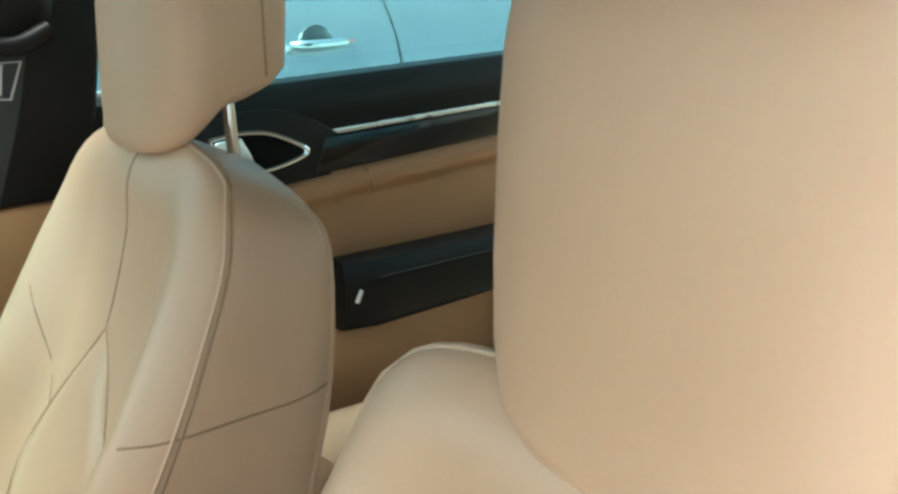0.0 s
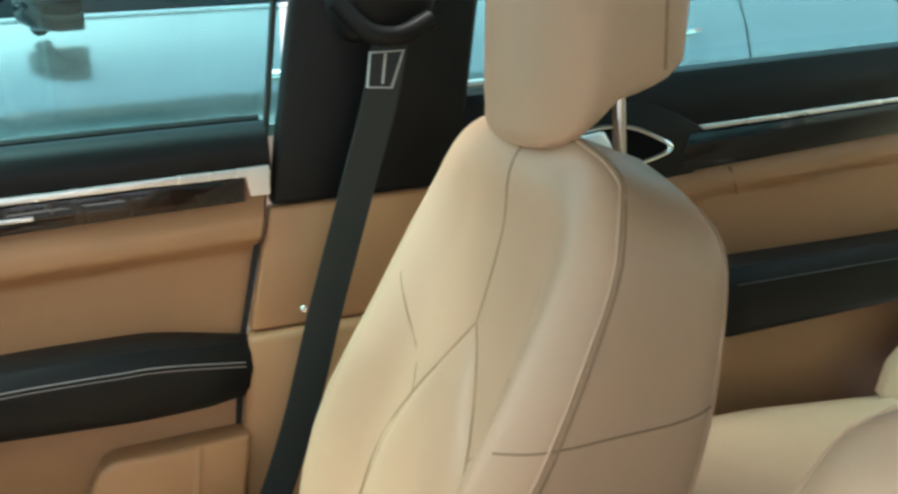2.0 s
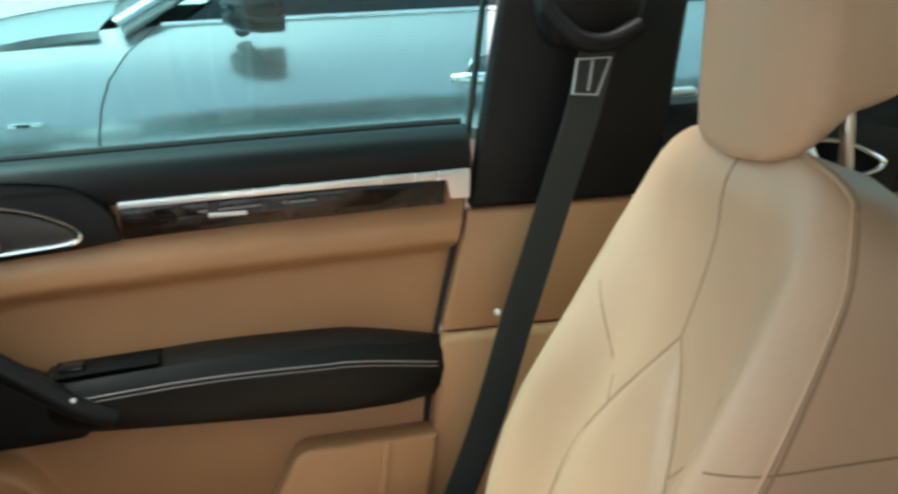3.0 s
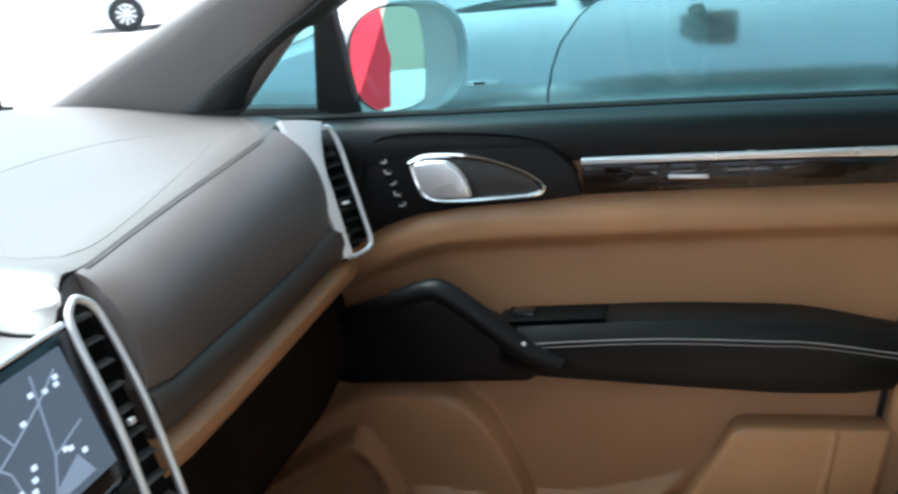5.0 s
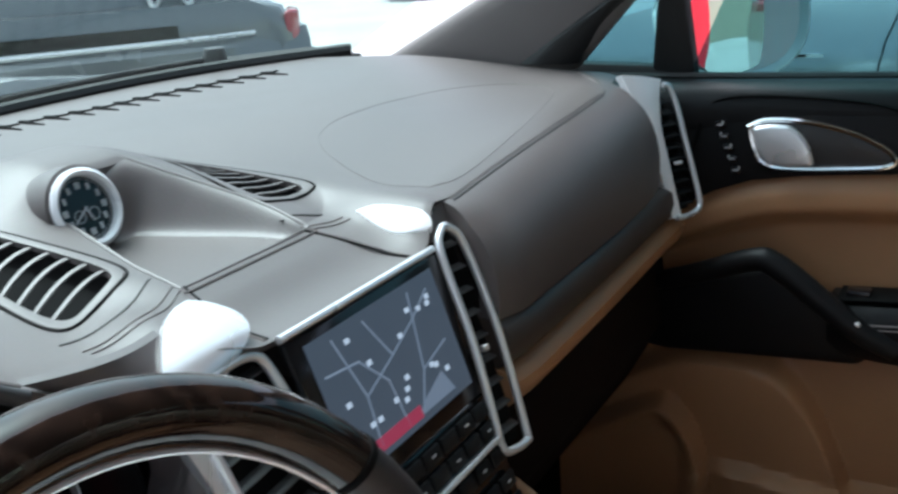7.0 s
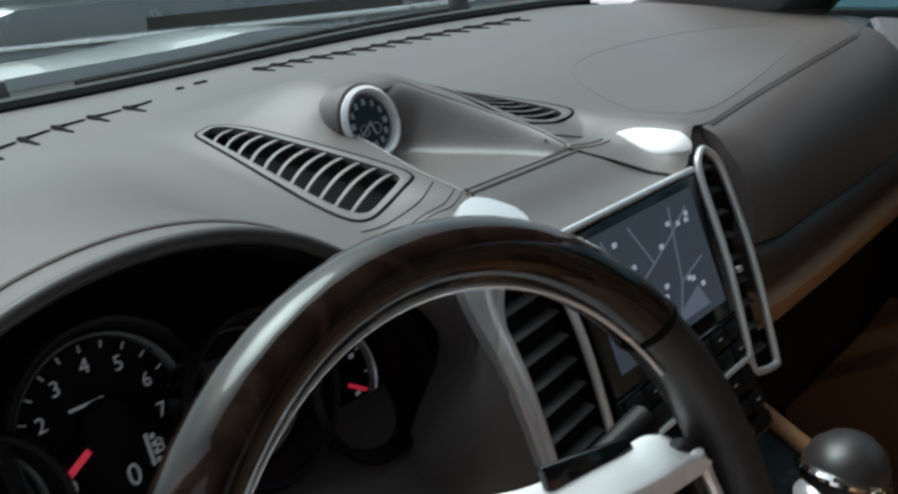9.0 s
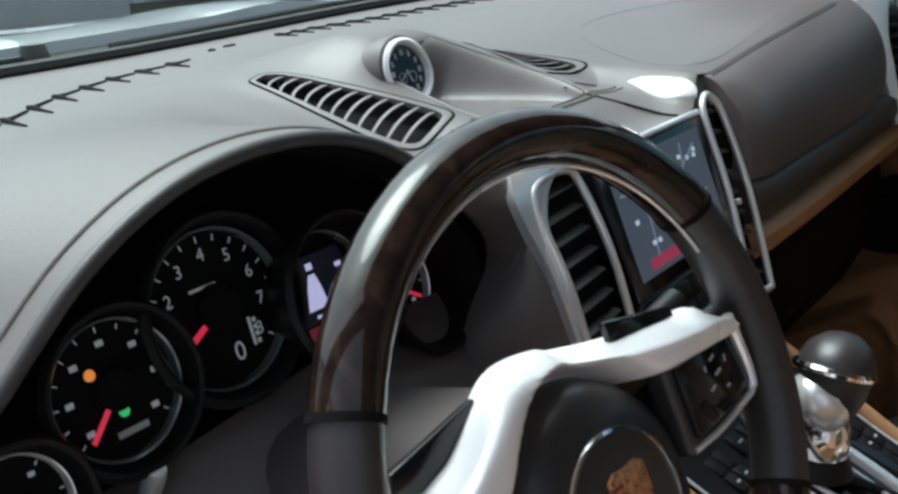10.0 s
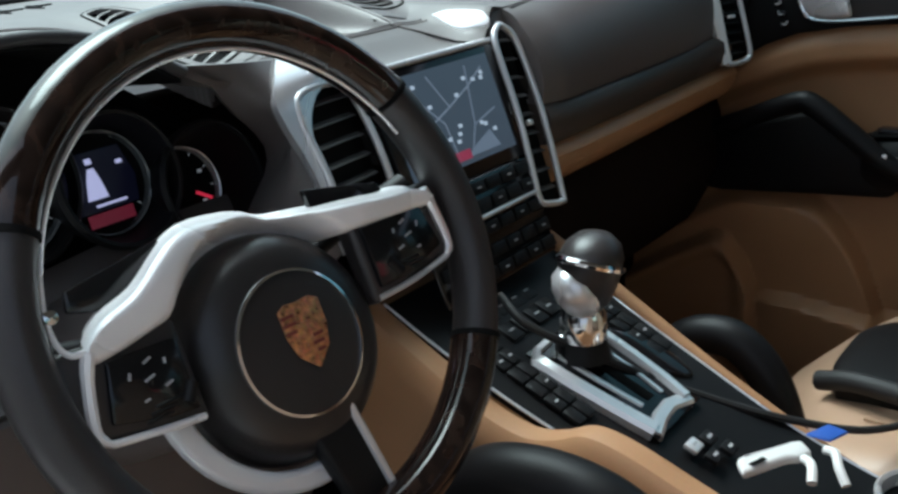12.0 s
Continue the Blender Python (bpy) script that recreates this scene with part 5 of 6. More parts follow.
for r, y in enumerate((0.048, 0.030, 0.006, -0.018, -0.038)):
    for k in range(7):
        x = -0.082 + 0.0275 * k
        part("switch", box((x, y, 0.006), (0.024, 0.013, 0.0035), 0.0012, 2, P0), BLACK, stack)
        if (k + r) % 2:
            part("switch_mark", box((x, y, 0.0080), (0.006, 0.0016, 0.0006), 0, 1, P0), MARK, stack, smooth=False)
part("switch_bar", box((0, 0.0185, 0.0065), (0.190, 0.0045, 0.008), 0.0015, 2, P0), SATIN, stack, "satin silver bar")

# ---- instrument cluster ----
clus = thing("instrument_cluster", "cluster of five black round dials with red needles", "instrument cluster")
part("back_panel", slab([(-0.66, 1.215, 0.96), (-0.185, 1.215, 0.96), (-0.205, 1.215, 1.07), (-0.30, 1.225, 1.14), (-0.41, 1.235, 1.17), (-0.52, 1.225, 1.14), (-0.64, 1.215, 1.06)], (0, 0.012, 0), 0.002), PIT, clus, "black dial surround")


part("hood_lining", sheet(lambda u, v: Vector((u, fold_line(u)[0] + 0.004 + 0.12 * v, fold_line(u)[1] - 0.013 - 0.010 * v)), span(-0.66, -0.262, 40), span(0, 1, 6), (0, 0, 0.010)), PIT, clus, "matt black hood lining")
# charcoal instead of dash leather: the edge's fall into shade is painted in
part("hood_lip", tube([Vector((x, fold_line(x)[0] - 0.001, fold_line(x)[1] - 0.0048)) for x in span(-0.66, -0.262, 50)], 0.0050, 12), SHROUD, clus, "leather covered hood edge, coloured darker for its shade")
part("lower_apron", sheet(lambda u, v: Vector((u, 1.185 - 0.075 * v, 0.985 - 0.055 * v + 0.012 * math.sin((u + 0.4) * 9))), span(-0.70, -0.17, 24), span(0, 1, 6), (0, 0.012, -0.012)), DASH, clus, "dark panel below the dials")


def lettering(text, size, m):
    """Flat characters in the built-in font, centred on the matrix m."""
    cu = bpy.data.curves.new("lettering", "FONT")
    cu.body, cu.size, cu.align_x, cu.align_y, cu.resolution_u = text, size, "CENTER", "CENTER", 3
    ob = bpy.data.objects.new("lettering", cu)
    me = bpy.data.meshes.new_from_object(ob)
    bm = bmesh.new()
    bm.from_mesh(me)
    bm.transform(m)
    bpy.data.objects.remove(ob)
    bpy.data.curves.remove(cu)
    bpy.data.meshes.remove(me)
    return bm


def dial(x, y, z, r, needle, marks, deep=0.018, digits=False):
    m = frame_on((x, y, z), (1, 0, 0), (0, 0.25, 1))
    d = part("dial", lathe([(0.0005, 0.0), (r, 0.0), (r, -0.004)], 40, m), PIT, clus, "black dial face")
    part("bezel", lathe([(r * 0.98, 0.0), (r * 1.0, 0.006), (r * 1.03, 0.007), (r * 1.06, 0.002)], 40, m), GREY if r > 0.038 else SATIN, d, "thin silver dial ring")
    part("tube", lathe([(r * 1.08, -0.006), (r * 1.07, 0.006), (r * 1.07 + deep * 0.20, deep), (r * 1.07 + deep * 0.20 + 0.003, deep + 0.001), (r * 1.07 + deep * 0.20 + 0.006, deep - 0.003), (r * 1.12, -0.004)], 48, m), BLACK, d, "dark dial shroud")
    for k in range(marks):
        a = radians(130 - 260 * k / (marks - 1))
        part("mark", box((0, 0, 0), (0.0007, r * 0.08, 0.0006), 0, 1, m @ Matrix.Rotation(a, 4, "Z") @ Matrix.Translation((0, r * 0.90, 0.0008))), TICK, d, smooth=False)
        if k % 2 == 0:
            c = m @ Matrix.Translation((-r * 0.70 * math.sin(a), r * 0.70 * math.cos(a), 0.0008))
            if digits:
                part("numeral", lettering(str(k // 2), r * 0.24, c), TICK, d, smooth=False)
            else:
                part("numeral", box((0, 0, 0), (r * 0.12, r * 0.085, 0.0006), 0, 1, c), TICK, d, smooth=False)
    if needle is not None:
        a = radians(needle)
        part("needle", box((0, 0, 0), (r * 0.075, r * 0.80, 0.0012), 0, 1, m @ Matrix.Rotation(a, 4, "Z") @ Matrix.Translation((0, r * 0.42, 0.004))), NEEDLE, d, smooth=False)
        part("needle_hub", lathe([(0.0005, 0.007), (r * 0.30, 0.006), (r * 0.33, 0.001)], 24, m), PIT, d)
    return m, d


dial(-0.575, 1.175, 1.000, 0.033, 100, 7)
m2, d2 = dial(-0.492, 1.192, 1.036, 0.043, 135, 13)
part("warning_lamp", lathe([(0.0005, 0.0012), (0.0036, 0.001), (0.0037, 0.0)], 14, m2 @ Matrix.Translation((-0.012, 0.014, 0))), AMBER, d2)
part("turn_lamp", lathe([(0.0005, 0.0012), (0.0035, 0.001), (0.0036, 0.0)], 14, m2 @ Matrix.Translation((0.002, -0.015, 0))), GREENL, d2)
part("odometer_bar", box((0.004, -0.028, 0.0008), (0.022, 0.004, 0.0006), 0, 1, m2), MARK, d2, smooth=False)
m3, d3 = dial(-0.402, 1.200, 1.055, 0.054, 118, 17, digits=True)
part("scale_print", box((-0.006, 0.017, 0.0008), (0.022, 0.0018, 0.0006), 0, 1, m3), TICK, d3, smooth=False)
part("speed_readout", lettering("0", 0.019, m3 @ Matrix.Translation((0.008, -0.034, 0.0010))), TICK, d3, smooth=False)
part("gear_readout", box((0.022, -0.024, 0.0008), (0.0022, 0.020, 0.0006), 0, 1, m3), TICK, d3, smooth=False)
for k in range(4):
    part("gear_letter", box((0.026, -0.017 - 0.005 * k, 0.0008), (0.003, 0.003, 0.0006), 0, 1, m3), TICK, d3, smooth=False)
m4, d4 = dial(-0.315, 1.190, 1.040, 0.043, None, 2, 0.035)
part("colour_display", slab([m4 @ Vector(p) for p in [(-0.030, -0.022, 0.0008), (0.030, -0.022, 0.0008), (0.034, 0.0, 0.0008), (0.026, 0.028, 0.0008), (-0.026, 0.028, 0.0008), (-0.034, 0.0, 0.0008)]], m4.to_3x3() @ Vector((0, 0, 0.0005)), 0), DISPBLUE, d4, "small blue car computer display", smooth=False)
icon = [(-0.011, -0.012), (0.009, -0.012), (0.006, 0.004), (0.003, 0.014), (-0.003, 0.014), (-0.007, 0.004)]
part("display_shape", slab([m4 @ Vector((x - 0.006, y, 0.0018)) for x, y in icon], m4.to_3x3() @ Vector((0, 0, 0.0005)), 0), DISPLILAC, d4, smooth=False)
part("display_shape", box((-0.006, 0.020, 0.0018), (0.006, 0.005, 0.0005), 0, 1, m4), DISPLILAC, d4, smooth=False)
part("display_shape", box((0.004, -0.0175, 0.0018), (0.030, 0.0022, 0.0005), 0, 1, m4), DISPLILAC, d4, smooth=False)
part("display_shape", box((0.022, 0.014, 0.0018), (0.006, 0.0035, 0.0005), 0, 1, m4), DISPLILAC, d4, smooth=False)
part("display_band", box((0.0, -0.029, 0.0018), (0.044, 0.011, 0.0005), 0, 1, m4), DISPRED, d4, smooth=False)
dial(-0.227, 1.200, 1.010, 0.037, -122, 9, 0.052)

ring_m = frame_on((-0.585, 1.095, 0.925), (1, 0, 0), (0, 0.45, 0.9))
part("switch_ring", lathe([(0.031, 0.0), (0.0315, 0.005), (0.0345, 0.0065), (0.037, 0.004), (0.037, -0.010), (0.031, -0.010)], 40, ring_m), SATIN, dash, "silver ring round the lamp switch")
part("lamp_switch", lathe([(0.0005, 0.010), (0.014, 0.010), (0.016, 0.004), (0.031, 0.002), (0.031, -0.008)], 32, ring_m), BLACK, dash, "black rotary lamp switch")
part("reset_knob", lathe([(0.0005, 0.026), (0.006, 0.025), (0.0075, 0.020), (0.0075, 0.0)], 18, frame_on((-0.491, 1.176, 0.968), (1, 0, 0), (0, 0.8, 0.5))), SATIN, clus, "small grey trip knob")

# ---- steering wheel ----
WM = frame_on((-0.372, 0.919, 1.020), (0.9968, -0.080, 0), (0.0, 0.37, 0.93))
wheel = thing("steering_wheel", "dark wood and leather steering wheel with silver spokes", "steering wheel", WM)
RC, RT = 0.1705, 0.0172


def rim(a0, a1, r, extra=0.0):
    pts = []
    for a in span(a0, a1, max(6, int((a1 - a0) / 5))):
        t = radians(a)
        pts.append(Vector((RC * math.cos(t), RC * math.sin(t), 0)))
    rings = []
    for p in pts:
        d = p.normalized()
        rings.append([p + d * r * 0.92 * math.cos(k) + Vector((0, 0, r * 1.08 * math.sin(k))) for k in (2 * math.pi * j / 18 for j in range(18))])
    return loft(rings)


RIMLEATHER = varied("brown_rim_leather", (0.029, 0.0255, 0.025), 0.38, spread=0.1)
HUBLEATHER = varied("black_hub_leather", (0.020, 0.0185, 0.0185), 0.34, spread=0.1)
part("wood_rim", rim(34, 153, RT + 0.0006), WOOD, wheel, "lacquered dark walnut rim section")
part("wood_rim", rim(215, 327, RT + 0.0006), WOOD, wheel, "lacquered dark walnut rim section")
part("leather_rim", rim(-33, 34, RT), RIMLEATHER, wheel, "dark brown leather rim section")
part("leather_rim", rim(153, 215, RT), RIMLEATHER, wheel, "dark brown leather rim section")
for a in (34, 153, 215, 327):
    part("rim_joint", rim(a - 0.7, a + 0.7, RT + 0.0014), PIT, wheel)
part("inner_trim", tube([(0.1535 * math.cos(radians(a)), 0.1535 * math.sin(radians(a)), 0.003) for a in span(26, 160, 40)], 0.0014, 6), SATIN, wheel, "thin silver line inside the rim")
part("inner_trim", tube(smooth_line([(-0.1455, 0.0525, 0.004), (-0.1520, 0.030, 0.006), (-0.1520, 0.014, 0.007), (-0.1475, 0.006, 0.008), (-0.139, 0.005, 0.008)], 5), 0.0018, 6), SPOKE, wheel)
part("trim_end", lathe([(0.0005, 0.004), (0.004, 0.003), (0.005, 0.0)], 14, Matrix.Translation((-0.1500, 0.029, 0.006))), CHROME, wheel)
HB = Matrix.Translation((-0.004, -0.041, -0.026))
boss = part("hub_cover", lathe([(0.0005, 0.0310), (0.030, 0.0308), (0.044, 0.0298), (0.053, 0.0278), (0.062, 0.0245), (0.0695, 0.0180), (0.0750, 0.008), (0.0775, -0.004), (0.0775, -0.012), (0.072, -0.045)], 72, HB), HUBLEATHER, wheel, "round black leather airbag cover")
part("hub_ring", lathe([(0.0455, 0.0285), (0.0462, 0.0308), (0.0480, 0.0303), (0.0487, 0.0280)], 72, HB), CHROME, boss, "thin chrome ring")
crest = [(-0.0165, 0.019), (-0.010, 0.0225), (0.0, 0.0215), (0.010, 0.0225), (0.0165, 0.019), (0.0165, 0.002), (0.0125, -0.012), (0.0, -0.0235), (-0.0125, -0.012), (-0.0165, 0.002)]
cr = part("badge", slab([(x + 0.001, y - 0.037, 0.0040) for x, y in crest], (0, 0, 0.0025), 0.0008), GOLD, boss, "gold shield badge")
for k in range(3):
    part("badge_band", box((-0.0105, -0.0225 - 0.0052 * k, 0.0066), (0.0105, 0.0024, 0.001), 0.0003, 1), ENAMEL, cr)
    part("badge_band", box((0.0065, -0.0395 - 0.0050 * k, 0.0066), (0.0105 - 0.002 * k, 0.0024, 0.001), 0.0003, 1), ENAMEL, cr)
part("badge_field", slab([(-0.007, -0.029, 0.0064), (0.003, -0.029, 0.0064), (0.003, -0.040, 0.0064), (-0.002, -0.045, 0.0064), (-0.007, -0.040, 0.0064)], (0, 0, 0.0014), 0.0004), GOLD, cr)
UPPER = [(-0.140, 0.004), (-0.136, 0.010), (-0.10, 0.0265), (-0.066, 0.0475), (-0.04, 0.052), (0, 0.047), (0.02, 0.0405), (0.06, 0.0335), (0.10, 0.0285), (0.138, 0.0225), (0.143, 0.017)]
LOWER = [(-0.140, 0.000), (-0.134, -0.004), (-0.09, 0.003), (-0.055, 0.010), (0, 0.012), (0.03, 0.0175), (0.06, 0.0140), (0.10, 0.0120), (0.138, 0.0105), (0.143, 0.0125)]


def arch_f(u, v):
    lo, hi = curve(LOWER, u), curve(UPPER, u)
    y = lo + (hi - lo) * v
    z = 0.008 * (1 - abs(2 * v - 1) ** 7) + 0.004 * v - 0.030 * step(0.090, 0.077, math.hypot(u + 0.007, y + 0.040)) - 0.012 * math.exp(-((u / 0.060) ** 4))
    return Vector((u, y, z))


part("silver_spoke", sheet(arch_f, span(-0.140, 0.143, 90), [0, 0.015, 0.04, 0.08, 0.15, 0.25, 0.35, 0.45, 0.55, 0.65, 0.75, 0.85, 0.92, 0.96, 0.985, 1], (0.016, 0.006, -0.032)), SPOKE, wheel, "bright satin silver spoke arch over the hub")
for sx in (-1, 1):
    bi = 0.073 - 0.007 * sx
    dy = 0.019 if sx > 0 else 0.0
    body = [(bi, 0.006 + dy), (0.10, 0.004 + dy), (0.150, 0.010 + dy), (0.158, 0.004 + dy), (0.156, -0.042 + dy), (0.146, -0.046 + dy), (0.100, -0.056 + dy), (bi, -0.060 + dy)]
    sp = part("side_spoke", slab([(sx * x, y, -0.016) for x, y in body], (0, 0, 0.018), 0.006, 3), RIMLEATHER, wheel, "dark spoke body")
    fr = [(0.138, 0.004, 0.007), (0.143, -0.010, 0.005), (0.148, -0.036, 0.003), (0.144, -0.046, 0.003), (0.134, -0.049, 0.003), (0.100, -0.054, 0.003), (bi + 0.004, -0.056, 0.001)]
    part("silver_edge", tube([(sx * x, y + dy, z) for x, y, z in smooth_line(fr, 4)], [0.0042] * 4 + [0.0038] * 4 + [0.0034] * 4 + [0.0024] * 13, 8), SPOKE if sx < 0 else SATIN, sp, "bright silver spoke edge")
    panel = part("button_panel", slab([(sx * x, y + dy, 0.001) for x, y in [(bi + 0.006, -0.006), (0.130, -0.004), (0.139, -0.038), (0.104, -0.048), (bi + 0.006, -0.050)]], (0, 0, 0.005), 0.002), GLOSS, sp, "gloss black button panel")
    for x, y, w, turn in ((0.108, -0.012, 0.008, 20), (0.098, -0.016, 0.005, 80), (0.110, -0.022, 0.010, 15), (0.121, -0.017, 0.006, 70), (0.100, -0.029, 0.008, 15), (0.116, -0.033, 0.005, 10)):
        part("button_mark", box((0, 0, 0), (w * 0.7, 0.0013, 0.0008), 0, 1, Matrix.Translation((sx * x, y + dy, 0.0068)) @ Matrix.Rotation(radians(turn), 4, "Z")), MARK, panel, smooth=False)
    for k in range(3):
        part("rocker", box((sx * (0.104 + 0.004 * k), -0.0385 - 0.0032 * k + dy, 0.0064), (0.018, 0.0022, 0.0016), 0.0006, 1), BLACK, panel)
    part("scroll_wheel", tube([(sx * 0.086, -0.034 + dy, 0.0050), (sx * 0.093, -0.044 + dy, 0.0050)], 0.0042, 12), BLACK, panel)
    # lower legs
    if sx < 0:
        arc = lambda rad, a0, a1, n: [(-0.007 + rad * math.cos(radians(a)), -0.040 + rad * math.sin(radians(a))) for a in span(a0, a1, n)]
        leg = arc(0.095, 190, 282, 16) + arc(0.0795, 282, 190, 16)
        part("lower_spoke", slab([(x, y, -0.028) for x, y in leg], (0, 0, 0.014), 0.004, 3), SPOKE, wheel, "satin silver lower spoke")
    else:
        part("lower_spoke", slab([(-0.018, -0.100, -0.016), (0.018, -0.096, -0.016), (0.028, -0.165, -0.016), (-0.002, -0.165, -0.016)], (0, 0, 0.014), 0.004, 3), BLACK, wheel, "black lower spoke with a silver edge")
        part("silver_edge", tube(smooth_line([(0.016, -0.090, -0.002), (0.021, -0.120, -0.002), (0.028, -0.164, -0.002)], 5), 0.0032, 8), SATIN, wheel)
    pad = [(0.058, 0.052), (0.125, 0.040), (0.128, 0.028), (0.100, 0.020), (0.060, 0.026)]
    part("shift_paddle", slab([(sx * x, y, -0.028) for x, y in pad], (0, 0, 0.006), 0.002), GLOSS, wheel, "black shift paddle")
col = thing("steering_column", "dark plastic steering column shroud", "steering column")
part("shroud", loft([[WM @ (v + Vector((0, -0.03, 0))) for v in superring(0.062 + 0.02 * q, 0.055 + 0.02 * q, -0.045 - 0.20 * q, 0, 0, 0.7, 28)] for q in span(0, 1, 5)]), DASH, col)
part("stalk", tube([WM @ Vector(p) for p in [(-0.05, -0.01, -0.065), (-0.12, 0.005, -0.062), (-0.175, 0.010, -0.060)]], [0.007, 0.008, 0.010], 12), BLACK, col, "black indicator stalk")
head = part("stalk_head", box((-0.187, 0.011, -0.059), (0.032, 0.034, 0.026), 0.005, 3, WM), SHROUD, col, "ribbed grey stalk head")
for k in range(4):
    part("rib", box((-0.199 + 0.008 * k, 0.011, -0.0455), (0.003, 0.030, 0.002), 0.0006, 1, WM), SHROUD, head)
part("stalk", tube([WM @ Vector(p) for p in [(0.05, 0.0, -0.065), (0.12, 0.02, -0.062), (0.175, 0.03, -0.052)]], [0.007, 0.008, 0.011], 12), BLACK, col, "black wiper stalk")

# ---- centre console ----
CP = frame_on((0.010, 0.952, 0.808), (1, 0, 0), (0, 1, 0.44))
con = thing("centre_console", "rising centre console with tan flanks and dark switch panel", "centre console")


def con_z(y):
    return curve([(0.20, 0.65), (0.62, 0.665), (0.74, 0.704), (0.85, 0.758), (0.952, 0.806), (1.08, 0.880)], y)


rings = []
for y in [0.20, 0.40, 0.55, 0.66, 0.74, 0.80, 0.86, 0.92, 0.98, 1.04, 1.10]:
    z = con_z(y)
    w = 0.118 + 0.02 * step(0.8, 1.08, y)
    rings.append([Vector((0.015 + x, y, zz)) for x, zz in [(-w, 0.30), (-w - 0.012, z - 0.05), (-w - 0.004, z - 0.012), (-w + 0.010, z - 0.008), (w - 0.010, z - 0.008), (w + 0.004, z - 0.012), (w + 0.012, z - 0.05), (w, 0.30)]])
part("body", loft(rings), CARAMEL, con, "tan leather console flanks")
part("top_plate", sheet(lambda u, v: Vector((0.015 + u * (0.108 + 0.020 * step(0.8, 1.08, 0.64 + 0.43 * v)), 0.64 + 0.43 * v, con_z(0.64 + 0.43 * v) - 0.006)), span(-1, 1, 6), span(0, 1, 20), (0, -0.002, 0.008)), BLACK, con, "dark gloss console top")
wall = smooth_line([(0, 1.09, 0.888), (0, 0.99, 0.832), (0, 0.944, 0.806), (0, 0.90, 0.794), (0, 0.868, 0.800), (0, 0.838, 0.812), (0, 0.80, 0.806), (0, 0.735, 0.782), (0, 0.65, 0.752), (0, 0.55, 0.73)], 4)
part("side_wall", loft([[Vector((-0.150, p.y, 0.40)), Vector((-0.152, p.y, p.z - 0.03)), Vector((-0.148, p.y, p.z - 0.010)), Vector((-0.140, p.y, p.z - 0.001)), Vector((-0.128, p.y, p.z)), Vector((-0.116, p.y, p.z - 0.002)), Vector((-0.109, p.y, p.z - 0.010)), Vector((-0.106, p.y, p.z - 0.03)), Vector((-0.106, p.y, 0.40))] for p in wall]), CARAMEL, con, "tan padded console side")
part("side_seam", tube([(-0.1065, p.y, p.z - 0.014) for p in wall], 0.0011, 5), SEAM, con)
rz = lambda y: curve([(0.55, 0.600), (0.74, 0.690), (0.85, 0.750), (0.952, 0.811), (1.09, 0.890)], y)
part("rail", tube([(0.140 + 0.006 * step(0.8, 1.08, y), y, rz(y) + 0.001) for y in span(0.60, 1.09, 20)], 0.009, 12), CARAMEL, con, "tan padded console rail")
for sx in (-1, 1):
    part("rail_trim", tube([(0.015 + sx * (0.109 + 0.020 * step(0.8, 1.08, y)), y, con_z(y) + 0.003) for y in span(0.64, 1.07, 20)], 0.0016, 6), SATIN, con)
# selector gate


def gate_bar(pts, w, h, parent, label=""):
    """A bevelled bright bar on the console plane."""
    line = [Vector((*p, 0)) for p in pts]
    rings = []
    for i, p in enumerate(line):
        d = (line[min(i + 1, len(line) - 1)] - line[max(i - 1, 0)]).normalized()
        s = Vector((-d.y, d.x, 0))
        rings.append([CP @ (p + s * a + Vector((0, 0, b))) for a, b in ((-w / 2, -0.002), (-w / 2, h * 0.6), (-w * 0.30, h), (w * 0.30, h), (w / 2, h * 0.6), (w / 2, -0.002))])
    return part("gate_bar", loft(rings), SATIN, parent, label)


gate = part("gate_frame", slab([CP @ Vector(p) for p in [(-0.048, 0.012, 0.001), (0.052, 0.012, 0.001), (0.052, -0.138, 0.001), (-0.040, -0.138, 0.001)]], CP.to_3x3() @ Vector((0, 0, 0.003)), 0.001), GLOSS, con, "black selector slot plate")
gate_bar([(-0.049, -0.002), (-0.045, -0.045), (-0.038, -0.095), (-0.032, -0.130)], 0.020, 0.010, gate, "bright selector surround")
gate_bar([(-0.052, -0.004), (-0.036, 0.006), (-0.010, 0.008)], 0.009, 0.009, gate)
gate_bar([(0.050, -0.018), (0.048, -0.060), (0.044, -0.100), (0.038, -0.128)], 0.013, 0.010, gate, "bright selector surround")
gate_bar([(-0.036, -0.132), (-0.010, -0.124), (0.015, -0.122), (0.042, -0.130)], 0.016, 0.007, gate)
gate_bar([(-0.022, -0.012), (-0.018, -0.060), (-0.012, -0.105)], 0.007, 0.006, gate)
gate_bar([(0.030, -0.030), (0.029, -0.070), (0.024, -0.108)], 0.006, 0.006, gate)
part("gate_slot", slab([CP @ Vector(p) for p in [(0.000, -0.005, 0.0042), (0.012, -0.005, 0.0042), (0.012, -0.105, 0.0042), (0.000, -0.105, 0.0042)]], CP.to_3x3() @ Vector((0, 0, 0.001)), 0.0002), PIT, gate)
